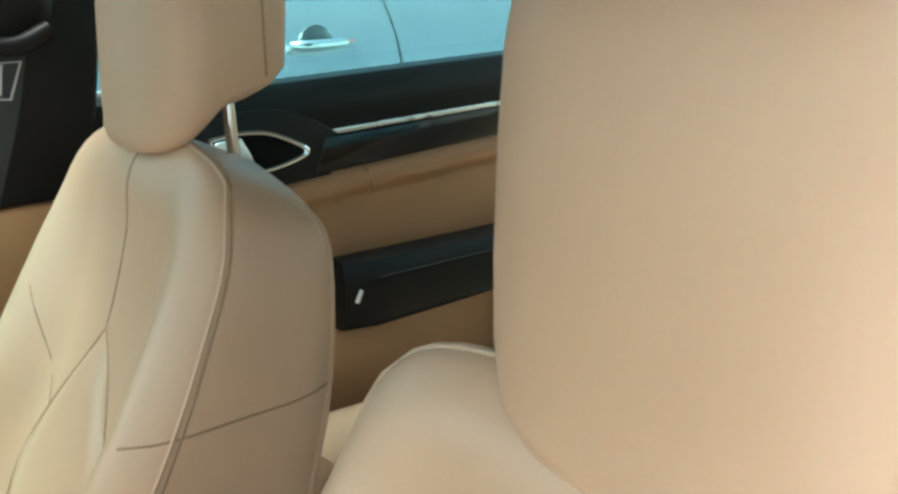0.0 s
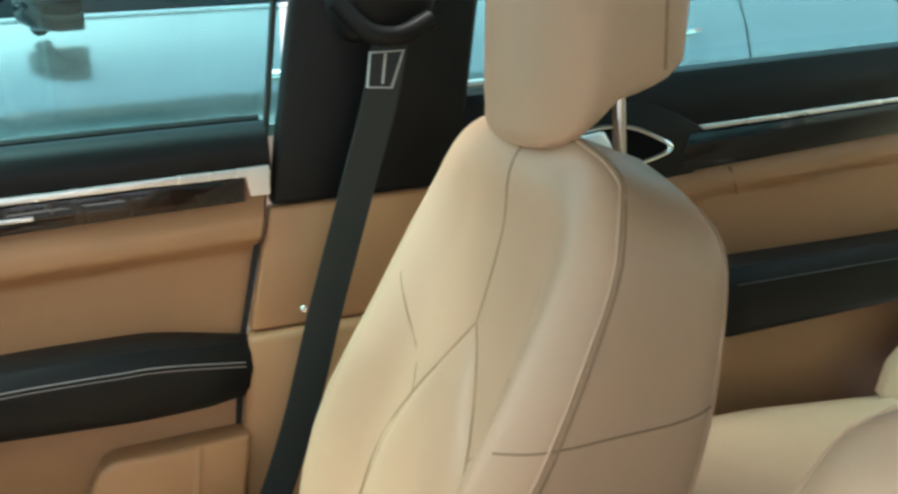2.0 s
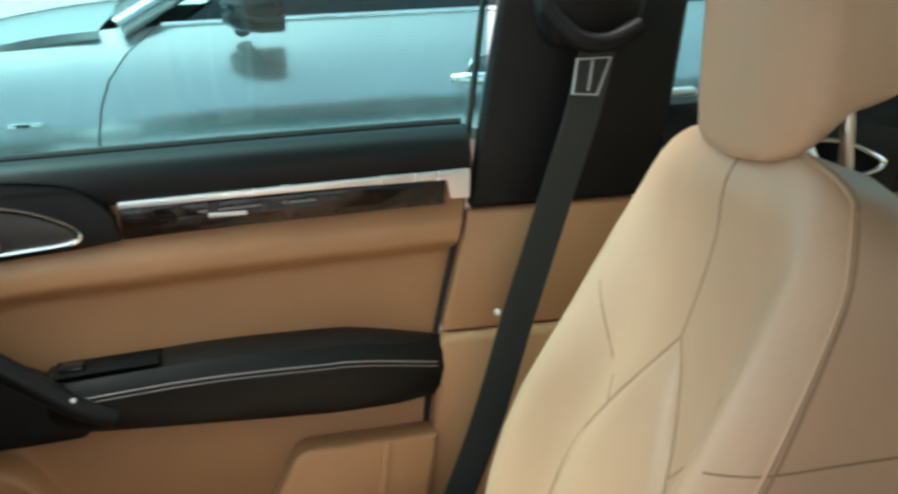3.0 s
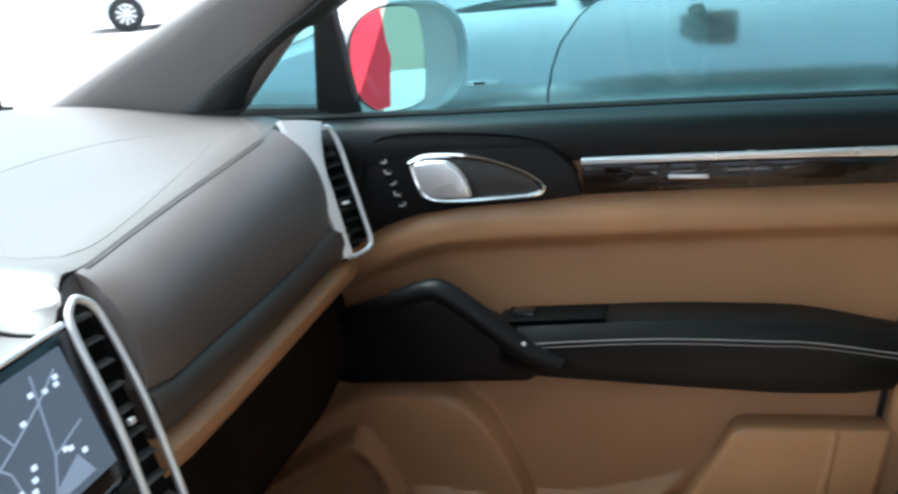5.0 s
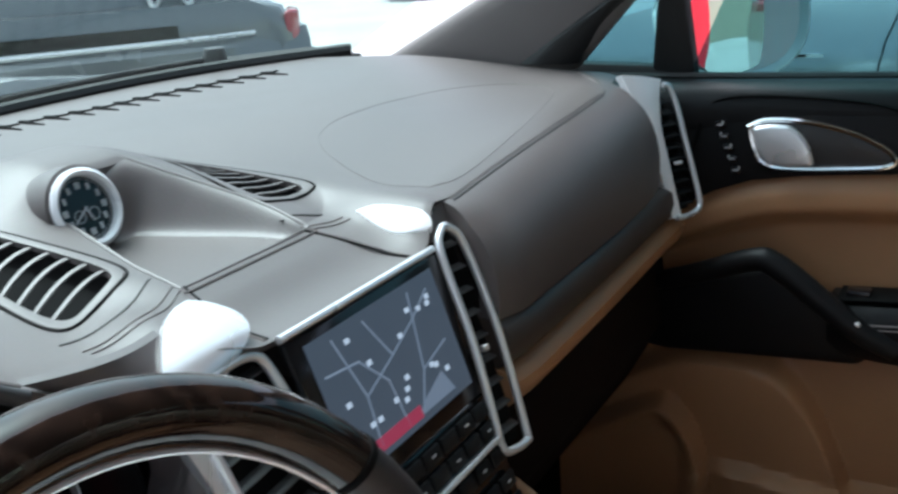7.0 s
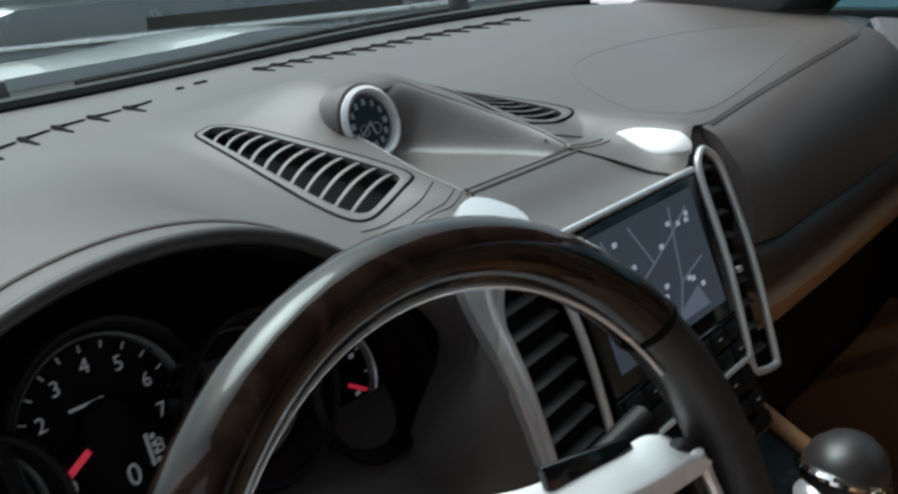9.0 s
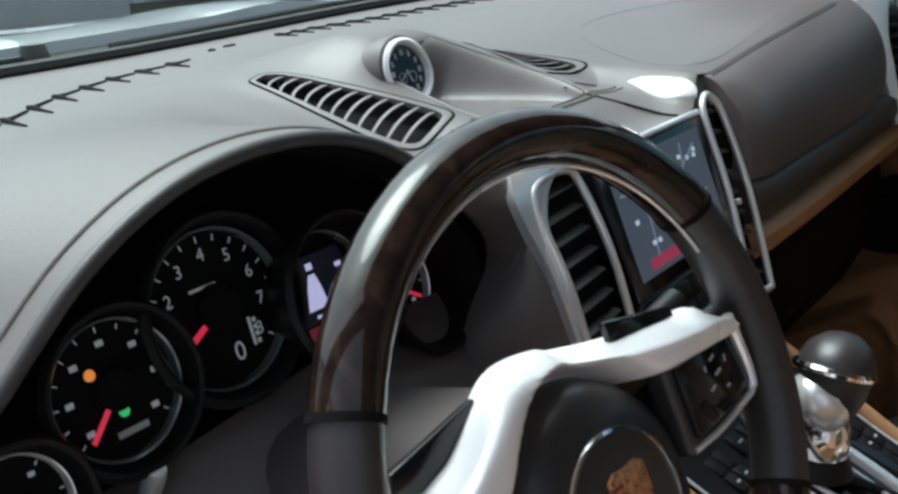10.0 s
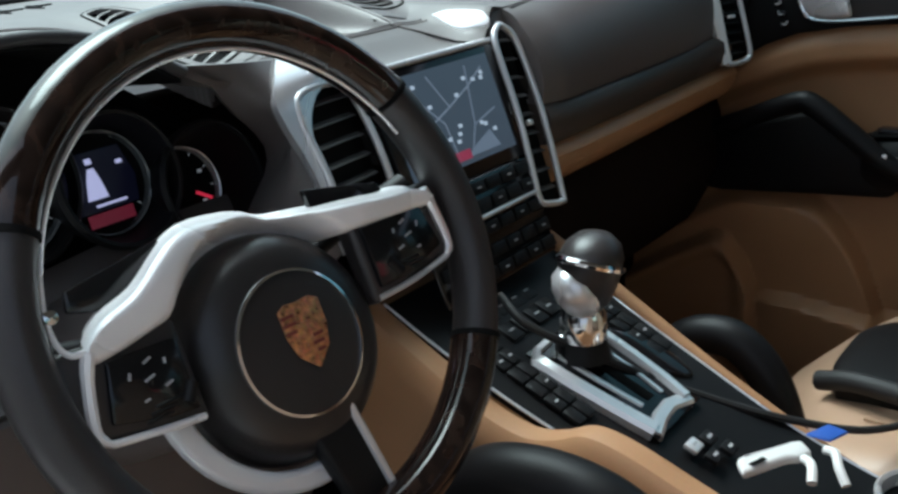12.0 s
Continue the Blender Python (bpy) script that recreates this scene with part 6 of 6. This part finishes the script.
part("oval_lid", dome([CP @ Vector(p) for p in [(0.062, -0.010, 0.0), (0.090, -0.030, 0.0), (0.098, -0.075, 0.0), (0.086, -0.115, 0.0), (0.066, -0.100, 0.0), (0.058, -0.050, 0.0)]], CP.to_3x3() @ Vector((0, 0, 1)), 0.006), GLOSS, con, "gloss black oval lid")
for k, (x, y) in enumerate(((-0.018, -0.165), (0.004, -0.170), (-0.014, -0.185), (0.010, -0.190))):
    part("console_switch", box((x, y, 0.004), (0.018, 0.014, 0.006), 0.002, 2, CP), SATIN if k == 0 else BLACK, con)
    part("switch_mark", box((x, y, 0.0078), (0.007, 0.003, 0.0006), 0, 1, CP), MARK, con, smooth=False)
for sx, cols in ((-1, (-0.082, -0.066)), (1, (0.082, 0.098))):
    for x in cols:
        for k in range(8):
            y = 0.085 - 0.022 * k
            part("console_switch", box((x, y, 0.0035), (0.0140, 0.020, 0.005), 0.0015, 2, CP), BLACK, con)
            if (k * 3 + int(abs(x) * 1000)) % 5 < 2:
                part("switch_mark", box((x, y, 0.0065), (0.005, 0.0022, 0.0006), 0, 1, CP), MARK, con, smooth=False)
for x in (-0.035, -0.012, 0.012, 0.035):
    for y in (0.04, 0.07):
        part("console_switch", box((x, y, 0.005), (0.020, 0.024, 0.006), 0.002, 2, CP), BLACK, con)
        part("switch_mark", box((x, y, 0.0085), (0.008, 0.002, 0.0006), 0, 1, CP), MARK, con, smooth=False)
part("hazard_lamp", box((-0.02, 0.115, 0.008), (0.010, 0.006, 0.004), 0.001, 1, CP), NEEDLE, con)
for y in (0.62,):
    part("cup_ring", lathe([(0.036, -0.03), (0.038, 0.0), (0.041, 0.003), (0.044, 0.0), (0.044, -0.02)], 36, Matrix.Translation((0.100, y, con_z(y) + 0.026))), SATIN, con, "silver cup holder ring")
    part("cup_well", lathe([(0.0005, 0.001), (0.037, 0.001), (0.037, -0.001)], 30, Matrix.Translation((0.100, y, con_z(y) + 0.012))), PIT, con)
# grab bars beside the console
for pts, r in (([(0.190, 0.935, 0.70), (0.205, 0.918, 0.735), (0.212, 0.885, 0.752), (0.214, 0.845, 0.748), (0.212, 0.81, 0.715), (0.208, 0.785, 0.66), (0.205, 0.77, 0.60)], 0.018), ([(-0.170, 0.965, 0.70), (-0.188, 0.935, 0.755), (-0.195, 0.89, 0.790), (-0.196, 0.83, 0.800), (-0.194, 0.77, 0.785), (-0.190, 0.71, 0.735), (-0.185, 0.67, 0.66)], 0.021)):
    bar = smooth_line(pts, 6)
    part("grab_bar", tube(bar, [r + 0.005 * math.sin(3.1 * i / len(bar)) for i in range(len(bar))], 16), BLACK, con, "black leather grab bar")

# selector lever
lev = thing("gear_lever", "black and chrome automatic gear lever", "gear lever", pose(0.016, 0.930, 0.800, 0, 4, -60))
part("boot", lathe([(0.031, 0.0), (0.027, 0.010), (0.022, 0.022), (0.020, 0.03)], 28), BLACK, lev, "black leather lever boot")
part("stem_trim", lathe([(0.019, 0.008), (0.0235, 0.010), (0.0245, 0.030), (0.0225, 0.046), (0.017, 0.054)], 28), CHROME, lev, "chrome lever collar")
rings = []
for z, r in [(0.046, 0.012), (0.052, 0.020), (0.062, 0.0265), (0.076, 0.0310), (0.090, 0.0325), (0.104, 0.0335), (0.116, 0.029), (0.125, 0.019), (0.129, 0.005)]:
    rings.append(superring(r * 0.95, r * 1.08, z, 0.10 * (z - 0.05), 0.002, 0.95, 32))
knob = part("knob", loft(rings), RIMLEATHER, lev, "black leather gear knob")
rings = []
for z, r in [(0.046, 0.008), (0.052, 0.017), (0.062, 0.0235), (0.074, 0.0265), (0.086, 0.0245), (0.095, 0.0165), (0.099, 0.005)]:
    rings.append(superring(r * 0.95, r, z, -0.006 - 0.20 * (z - 0.07), -0.0105, 0.95, 28))
part("knob_front", loft(rings), SATIN, knob, "bright silver knob front")
part("knob_band", tube([(0.004 + 0.0315 * math.cos(a), 0.002 + 0.0345 * math.sin(a), 0.097 - 0.006 * math.cos(a) - 0.010 * math.sin(a)) for a in span(0, 2 * math.pi, 40)[:-1]], 0.0042, 8, closed=True), CHROME, knob)

# loose things round the console
cab = smooth_line([(-0.02, 1.00, 0.865), (-0.03, 0.965, 0.845), (0.0, 0.93, 0.815), (0.04, 0.88, 0.780), (0.085, 0.82, 0.745), (0.12, 0.76, 0.722), (0.17, 0.70, 0.700), (0.23, 0.66, 0.690)], 8)
solid("charging_cable", tube(cab, 0.0042, 8), RUBBER, "black cable trailing across the console", "cable")
key = thing("key_tag", "white key tag with a blue card in the cup holder tray", "key tag")
part("fob", slab([(-0.013, 0.757, 0.738), (-0.004, 0.752, 0.740), (0.045, 0.728, 0.735), (0.057, 0.722, 0.732), (0.048, 0.708, 0.728), (0.030, 0.714, 0.730), (0.020, 0.722, 0.732), (-0.010, 0.736, 0.734), (-0.026, 0.745, 0.734)], (0, 0, 0.010), 0.004, 3), WHITE, key, "white plastic key fob")
part("fob_slot", slab([(-0.014, 0.745, 0.7455), (0.002, 0.738, 0.7465), (0.000, 0.733, 0.7462), (-0.014, 0.740, 0.7452)], (0, 0, 0.0008), 0.0002), PIT, key)
part("card", slab([(0.060, 0.719, 0.744), (0.090, 0.708, 0.742), (0.092, 0.690, 0.738), (0.066, 0.698, 0.740)], (0.002, 0, 0.002), 0.0006), BLUE, key, "blue card tag")
part("strap", tube(smooth_line([(0.058, 0.700, 0.736), (0.054, 0.690, 0.737), (0.040, 0.682, 0.732), (0.030, 0.672, 0.722)], 6), 0.0045, 8), WHITE, key)
part("strap", tube(smooth_line([(0.034, 0.712, 0.736), (0.026, 0.702, 0.736), (0.010, 0.696, 0.728)], 6), 0.0045, 8), WHITE, key)
bag = thing("black_bag", "small black bag lying on the passenger seat", "bag")
rings = []
for q in span(0, 1, 9):
    e = 1 - 0.25 * abs(2 * q - 1) ** 4
    rings.append([Vector((0.305 + 0.20 * q, v.y, v.z)) for v in [Vector((0, 0.700 + 0.085 * e * math.copysign(abs(math.cos(a)) ** 0.6, math.cos(a)), 0.664 + 0.020 * e * math.copysign(abs(math.sin(a)) ** 0.6, math.sin(a)))) for a in (2 * math.pi * k / 20 for k in range(20))]])
part("body", loft(rings), BLACK, bag)
part("strap", tube(smooth_line([(0.312, 0.785, 0.672), (0.298, 0.74, 0.686), (0.285, 0.68, 0.688), (0.275, 0.62, 0.686), (0.30, 0.56, 0.68)], 6), 0.012, 10), RUBBER, bag)

# ---- cars outside ----


def make_wheel(c, side, parent, r=0.34):
    m = Matrix.Translation(c) @ Matrix.Rotation(radians(90), 4, "Y" if side == "x" else "X")
    t = part("wheel", lathe([(r * 0.62, -0.10), (r * 0.95, -0.11), (r, -0.07), (r, 0.07), (r * 0.95, 0.11), (r * 0.62, 0.10)], 40, m), TYRE, parent, "black tyre")
    part("rim", lathe([(0.0005, 0.085), (r * 0.1, 0.09), (r * 0.14, 0.07), (r * 0.56, 0.06), (r * 0.60, 0.095), (r * 0.64, 0.095), (r * 0.64, -0.095), (0.0005, -0.095)], 40, m), GREY, t, "alloy wheel rim")
    for k in range(10):
        for sg in (1, -1):
            part("spoke", box((r * 0.33, 0, sg * 0.088), (r * 0.54, r * 0.09, 0.02), 0.006, 2, m @ Matrix.Rotation(k * math.pi / 5, 4, "Z")), SATIN, t)


def make_neighbour():
    car = thing("parked_car", "steel grey estate car parked alongside", "car")
    xs = 2.02

    def side_x(z):
        return xs + curve([(0.25, 0.03), (0.45, 0.0), (0.80, -0.02), (0.98, -0.012), (1.03, 0.004), (1.08, 0.02), (1.14, 0.055), (1.22, 0.12)], z)

    def panel(name, y0, y1, z0, z1, label):
        return part(name, sheet(lambda u, v: Vector((side_x(z0(u) + (z1(u) - z0(u)) * v), y0(z0(u) + (z1(u) - z0(u)) * v) + u * (y1(z0(u) + (z1(u) - z0(u)) * v) - y0(z0(u) + (z1(u) - z0(u)) * v)), z0(u) + (z1(u) - z0(u)) * v)), span(0, 1, 12), span(0, 1, 16), (0.03, 0, 0)), SILVER, car, label)

    gapf = lambda z: curve([(0.3, 0.90), (0.7, 0.955), (0.9, 0.965), (1.0, 0.957), (1.06, 0.942), (1.12, 0.912), (1.17, 0.865), (1.22, 0.80)], z)
    belt = lambda y: 1.214
    panel("front_wing", lambda z: gapf(z) + 0.005, lambda z: 2.30 - 0.25 * step(0.7, 1.2, z), lambda u: 0.30, lambda u: 1.214 - 0.30 * u**1.8, "grey front wing")
    fd = panel("front_door", lambda z: -0.125, lambda z: gapf(z), lambda u: 0.30, lambda u: belt(0), "grey front door")
    rd = panel("rear_door", lambda z: -1.365, lambda z: -0.133, lambda u: 0.30, lambda u: belt(0), "grey rear door")
    panel("rear_wing", lambda z: -2.45, lambda z: -1.373, lambda u: 0.30, lambda u: 1.20, "grey rear wing")

    def handle(y0, door_part, zc):
        yc = y0 - 0.09
        part("handle_cup", lathe([(0.0005, -0.004), (0.045, -0.002), (0.058, 0.004), (0.060, -0.006)], 30, frame_on((side_x(zc) - 0.001, yc + 0.0, zc - 0.004), (0, -1, 0), (0, 0, 1))), GREY, door_part, "round recess behind the handle")
        part("handle_bar", tube(smooth_line([(side_x(zc) - 0.012, y0, zc), (side_x(zc) - 0.035, y0 - 0.04, zc + 0.002), (side_x(zc) - 0.036, y0 - 0.15, zc + 0.002), (side_x(zc) - 0.010, y0 - 0.21, zc)], 6), [0.010] * 3 + [0.013] * 13 + [0.010] * 3, 12), CHROME, door_part, "chrome door handle")

    handle(0.075, fd, 1.052)
    handle(-0.985, rd, 1.082)
    part("window_trim", tube([(side_x(1.214) - 0.002, y, 1.216) for y in span(0.80, -1.9, 20)], 0.007, 8), CHROME, car, "chrome window strip")
    for y0, y1 in ((0.74, -0.10), (-0.16, -1.20), (-1.26, -1.95)):
        part("side_window", slab([(2.145, y0, 1.222), (2.145, y1, 1.222), (2.32, y1 + 0.05 * (y1 < -1.5), 1.60), (2.32, y0 - 0.62 * (y0 > 0.5), 1.60)], (0.02, 0, 0.01), 0.003), CARGLASS, car, "dark side window")
    part("roof", sheet(lambda u, v: Vector((2.28 + 1.1 * u, 0.15 - 2.2 * v, 1.60 + 0.06 * math.sin(u * 3.14) - 0.03 * v * v)), span(0, 1, 8), span(0, 1, 8), (0, 0, -0.03)), SILVER, car)
    part("windscreen", sheet(lambda u, v: Vector((2.12 + 1.4 * u + 0.16 * v * (1 - 2 * u), 0.88 - 0.74 * v + 0.14 * math.sin(u * 3.14), 1.215 + 0.39 * v)), span(0, 1, 10), span(0, 1, 6), (0, 0.01, 0.01)), CARGLASS, car, "dark windscreen")
    part("pillar", tube([(2.105, 0.90, 1.215), (2.20, 0.55, 1.40), (2.29, 0.17, 1.61)], 0.028, 10), SILVER, car)
    part("bonnet", sheet(lambda u, v: Vector((2.10 + 1.5 * u, 0.95 + 1.25 * v - 0.25 * v * math.cos(u * 3.14) ** 2, 1.210 + 0.045 * math.sin(u * 3.14) - 0.30 * v**1.8)), span(0, 1, 12), span(0, 1, 12), (0, 0, -0.02)), SILVER, car, "grey bonnet")
    part("body_core", box((2.85, -0.2, 0.62), (1.55, 4.5, 0.60), 0.05, 3), BLACK, car)
    mir = part("wing_mirror", loft([[Vector((v.x + 1.93, v.y, v.z)) for v in [Vector((s * 0.100 * math.cos(a) + off, 0.555 + dy, 1.262 + s * 0.066 * math.sin(a))) for a in (2 * math.pi * k / 20 for k in range(20))]] for s, dy, off in ((0.6, 0.085, 0.03), (0.9, 0.05, 0.01), (1.0, 0.0, 0.0), (1.0, -0.05, 0.0), (0.95, -0.06, 0))]), CARGLASS, car, "dark glossy wing mirror")
    part("mirror_foot", tube([(2.07, 0.60, 1.20), (2.02, 0.585, 1.215), (1.96, 0.565, 1.23)], 0.022, 10), RUBBER, mir)
    part("badge", box((side_x(1.0) - 0.004, 1.130, 1.001), (0.006, 0.085, 0.012), 0.002), CHROME, car, "small chrome wing badge")
    part("tail_lamp", slab([(2.045, y, z) for y, z in [(-1.95, 1.14), (-2.42, 1.16), (-2.44, 0.95), (-2.20, 0.97), (-2.00, 1.08)]], (0.05, 0, 0), 0.012, 3), LAMPRED, car, "red tail lamp")
    # far side, tail and nose close the body
    part("far_side", sheet(lambda u, v: Vector((5.70 - side_x(0.30 + 0.90 * v), -2.45 + 4.55 * u, 0.30 + (0.90 - 0.28 * step(0.75, 1.0, u)) * v)), span(0, 1, 24), span(0, 1, 10), (-0.03, 0, 0)), SILVER, car, "grey far side")
    part("tail_panel", sheet(lambda u, v: Vector((2.04 + 1.62 * u, -2.46 - 0.10 * math.sin(u * 3.14) + 0.06 * v, 0.30 + 0.88 * v)), span(0, 1, 14), span(0, 1, 8), (0, 0.03, 0)), SILVER, car, "grey tailgate")
    part("nose_panel", sheet(lambda u, v: Vector((2.08 + 1.54 * u, 2.02 + 0.16 * math.sin(u * 3.14), 0.30 + 0.58 * v)), span(0, 1, 14), span(0, 1, 6), (0, -0.03, 0)), SILVER, car, "grey front bumper")
    part("rear_window", sheet(lambda u, v: Vector((2.14 + 1.42 * u + 0.14 * v * (1 - 2 * u), -2.40 + 0.36 * v - 0.06 * math.sin(u * 3.14), 1.20 + 0.37 * v)), span(0, 1, 10), span(0, 1, 6), (0, 0.01, 0)), CARGLASS, car, "dark rear window")
    part("side_window", slab([(3.555, 0.74, 1.222), (3.555, -1.95, 1.222), (3.38, -1.90, 1.60), (3.38, 0.12, 1.60)], (-0.02, 0, 0.01), 0.003), CARGLASS, car, "dark side window")
    for y in (1.45, -1.75):
        make_wheel((3.56, y, 0.34), "x", car)
    make_wheel((2.14, 1.45, 0.34), "x", car)
    make_wheel((2.14, -1.75, 0.34), "x", car)


make_neighbour()


def make_rear_car(m, label):
    """A hatchback seen from behind; local x across, y away, z up."""
    car = thing("parked_car", label, "car", m, group="cars ahead")
    sec = [(-0.88, 0.28), (-0.93, 0.50), (-0.95, 0.75), (-0.94, 0.95), (-0.88, 1.05), (-0.76, 1.10), (0.76, 1.10), (0.88, 1.05), (0.94, 0.95), (0.95, 0.75), (0.93, 0.50), (0.88, 0.28)]
    rings = []
    for y, s, top in [(0.0, 0.88, 0.95), (0.02, 0.94, 0.985), (0.08, 0.985, 1.0), (0.3, 1.0, 1.0), (3.0, 1.0, 1.0), (4.1, 0.97, 0.86), (4.4, 0.90, 0.78), (4.5, 0.80, 0.70)]:
        rings.append([Vector((x * s, y, z * top if z > 0.6 else z)) for x, z in sec])
    part("body", loft(rings), GREY, car, "steel grey body")
    cab = part("cabin", loft([[Vector((x * w, y0 + (y1 - y0) * q, z)) for x, q in [(-1, 0.06), (-0.94, 0.0), (0.94, 0.0), (1, 0.06), (1, 0.94), (0.94, 1.0), (-0.94, 1.0), (-1, 0.94)]] for z, w, y0, y1 in [(1.08, 0.84, 0.22, 3.3), (1.45, 0.72, 0.55, 2.5), (1.55, 0.66, 0.70, 2.3), (1.58, 0.55, 0.85, 2.1)]]), GREY, car, "steel grey cabin")
    part("rear_window", slab([(-0.66, 0.245, 1.14), (0.66, 0.245, 1.14), (0.60, 0.475, 1.40), (-0.60, 0.475, 1.40)], (0, -0.004, 0.003), 0.001), CARGLASS, cab, "dark rear window")
    part("bumper", loft([[Vector((x * 0.97, -0.08 + 0.13 * abs(x) ** 3 + dy, z)) for dy, z in [(0.16, 0.30), (0.02, 0.33), (-0.02, 0.60), (0.0, 0.90), (0.05, 0.955), (0.18, 0.96)]] for x in span(-1, 1, 21)]), GREY, car, "steel grey bumper")
    gate = part("tailgate", sheet(lambda u, v: Vector((u * (0.80 - 0.10 * v), 0.03 + 0.14 * v + 0.10 * u * u + 0.006 * math.cos(u * 24), 1.005 + 0.62 * v)), span(-1, 1, 60), span(0, 1, 10), (0, 0.03, 0)), GREY, car, "steel grey tailgate with soft upright ribs")
    part("slot", sheet(lambda u, v: Vector((u, -0.02 + 0.12 * u * u, 0.955 + 0.052 * v)), span(-0.72, 0.50, 24), (0, 1), (0, 0.05, 0)), PIT, car, "dark slot under the tailgate")
    part("slot_lip", tube([(x, -0.06 + 0.13 * abs(x) ** 3, 0.945 + 0.01 * x) for x in span(-0.80, 0.72, 20)], 0.010, 8), SATIN, car)
    part("emblem", tube([(0.40 + 0.088 * math.cos(a), 0.035, 1.125 + 0.070 * math.sin(a)) for a in span(0, 2 * math.pi, 28)[:-1]], 0.011, 8, closed=True), SATIN, gate, "bright ring emblem")
    part("emblem_bar", tube([(0.335, 0.033, 1.085), (0.40, 0.028, 1.190), (0.465, 0.033, 1.085)], 0.009, 8), SATIN, gate)
    for wide in car.children_recursive:
        for v in wide.data.vertices:
            if v.co.x < 0:
                v.co.x *= 1.6
    part("tail_lamp", slab([(x, y, 0.90) for x, y in [(0.855, 0.012), (0.90, 0.025), (0.935, 0.07), (0.958, 0.15), (0.962, 0.26), (0.92, 0.26), (0.87, 0.06)]], (0, 0, 0.13), 0.02, 3), LAMPRED, car, "red tail lamp")
    for x in (-1.32, 0.82):
        for y in (0.85, 3.5):
            make_wheel((x, y, 0.33), "x", car, 0.33)
    return car


make_rear_car(pose(2.25, 3.96, 0.03, 0, 0, -39), "steel grey hatchback parked ahead of the windscreen")


def make_white_car(m):
    car = thing("parked_car", "white saloon parked far across the car park", "car", m, group="cars ahead")
    sec = [(-0.88, 0.25), (-0.92, 0.55), (-0.88, 0.90), (-0.62, 1.38), (0.62, 1.38), (0.88, 0.90), (0.92, 0.55), (0.88, 0.25)]
    rings = []
    for y, s, top in [(0.0, 0.85, 0.50), (0.2, 0.97, 0.62), (1.1, 1, 0.66), (1.8, 1, 1.0), (3.2, 1, 1.0), (4.0, 1, 0.66), (4.5, 0.9, 0.5)]:
        rings.append([Vector((x * s, y, 0.25 + (z - 0.25) * top if z > 0.6 else z)) for x, z in sec])
    part("body", loft(rings), PAINT, car)
    part("window", box((0, 2.5, 1.12), (1.62, 1.5, 0.26), 0.05), CARGLASS, car)
    for sx in (-1, 1):
        for y in (0.85, 3.5):
            make_wheel((sx * 0.84, y, 0.33), "x", car, 0.33)


make_white_car(pose(17.58, 12.36, 0, 0, 0, -149))
solid("red_post", box((1.88, -6.5, 1.6), (0.84, 0.3, 3.2), 0.02), RED, "red painted steel post by the wall", "post", "structure")
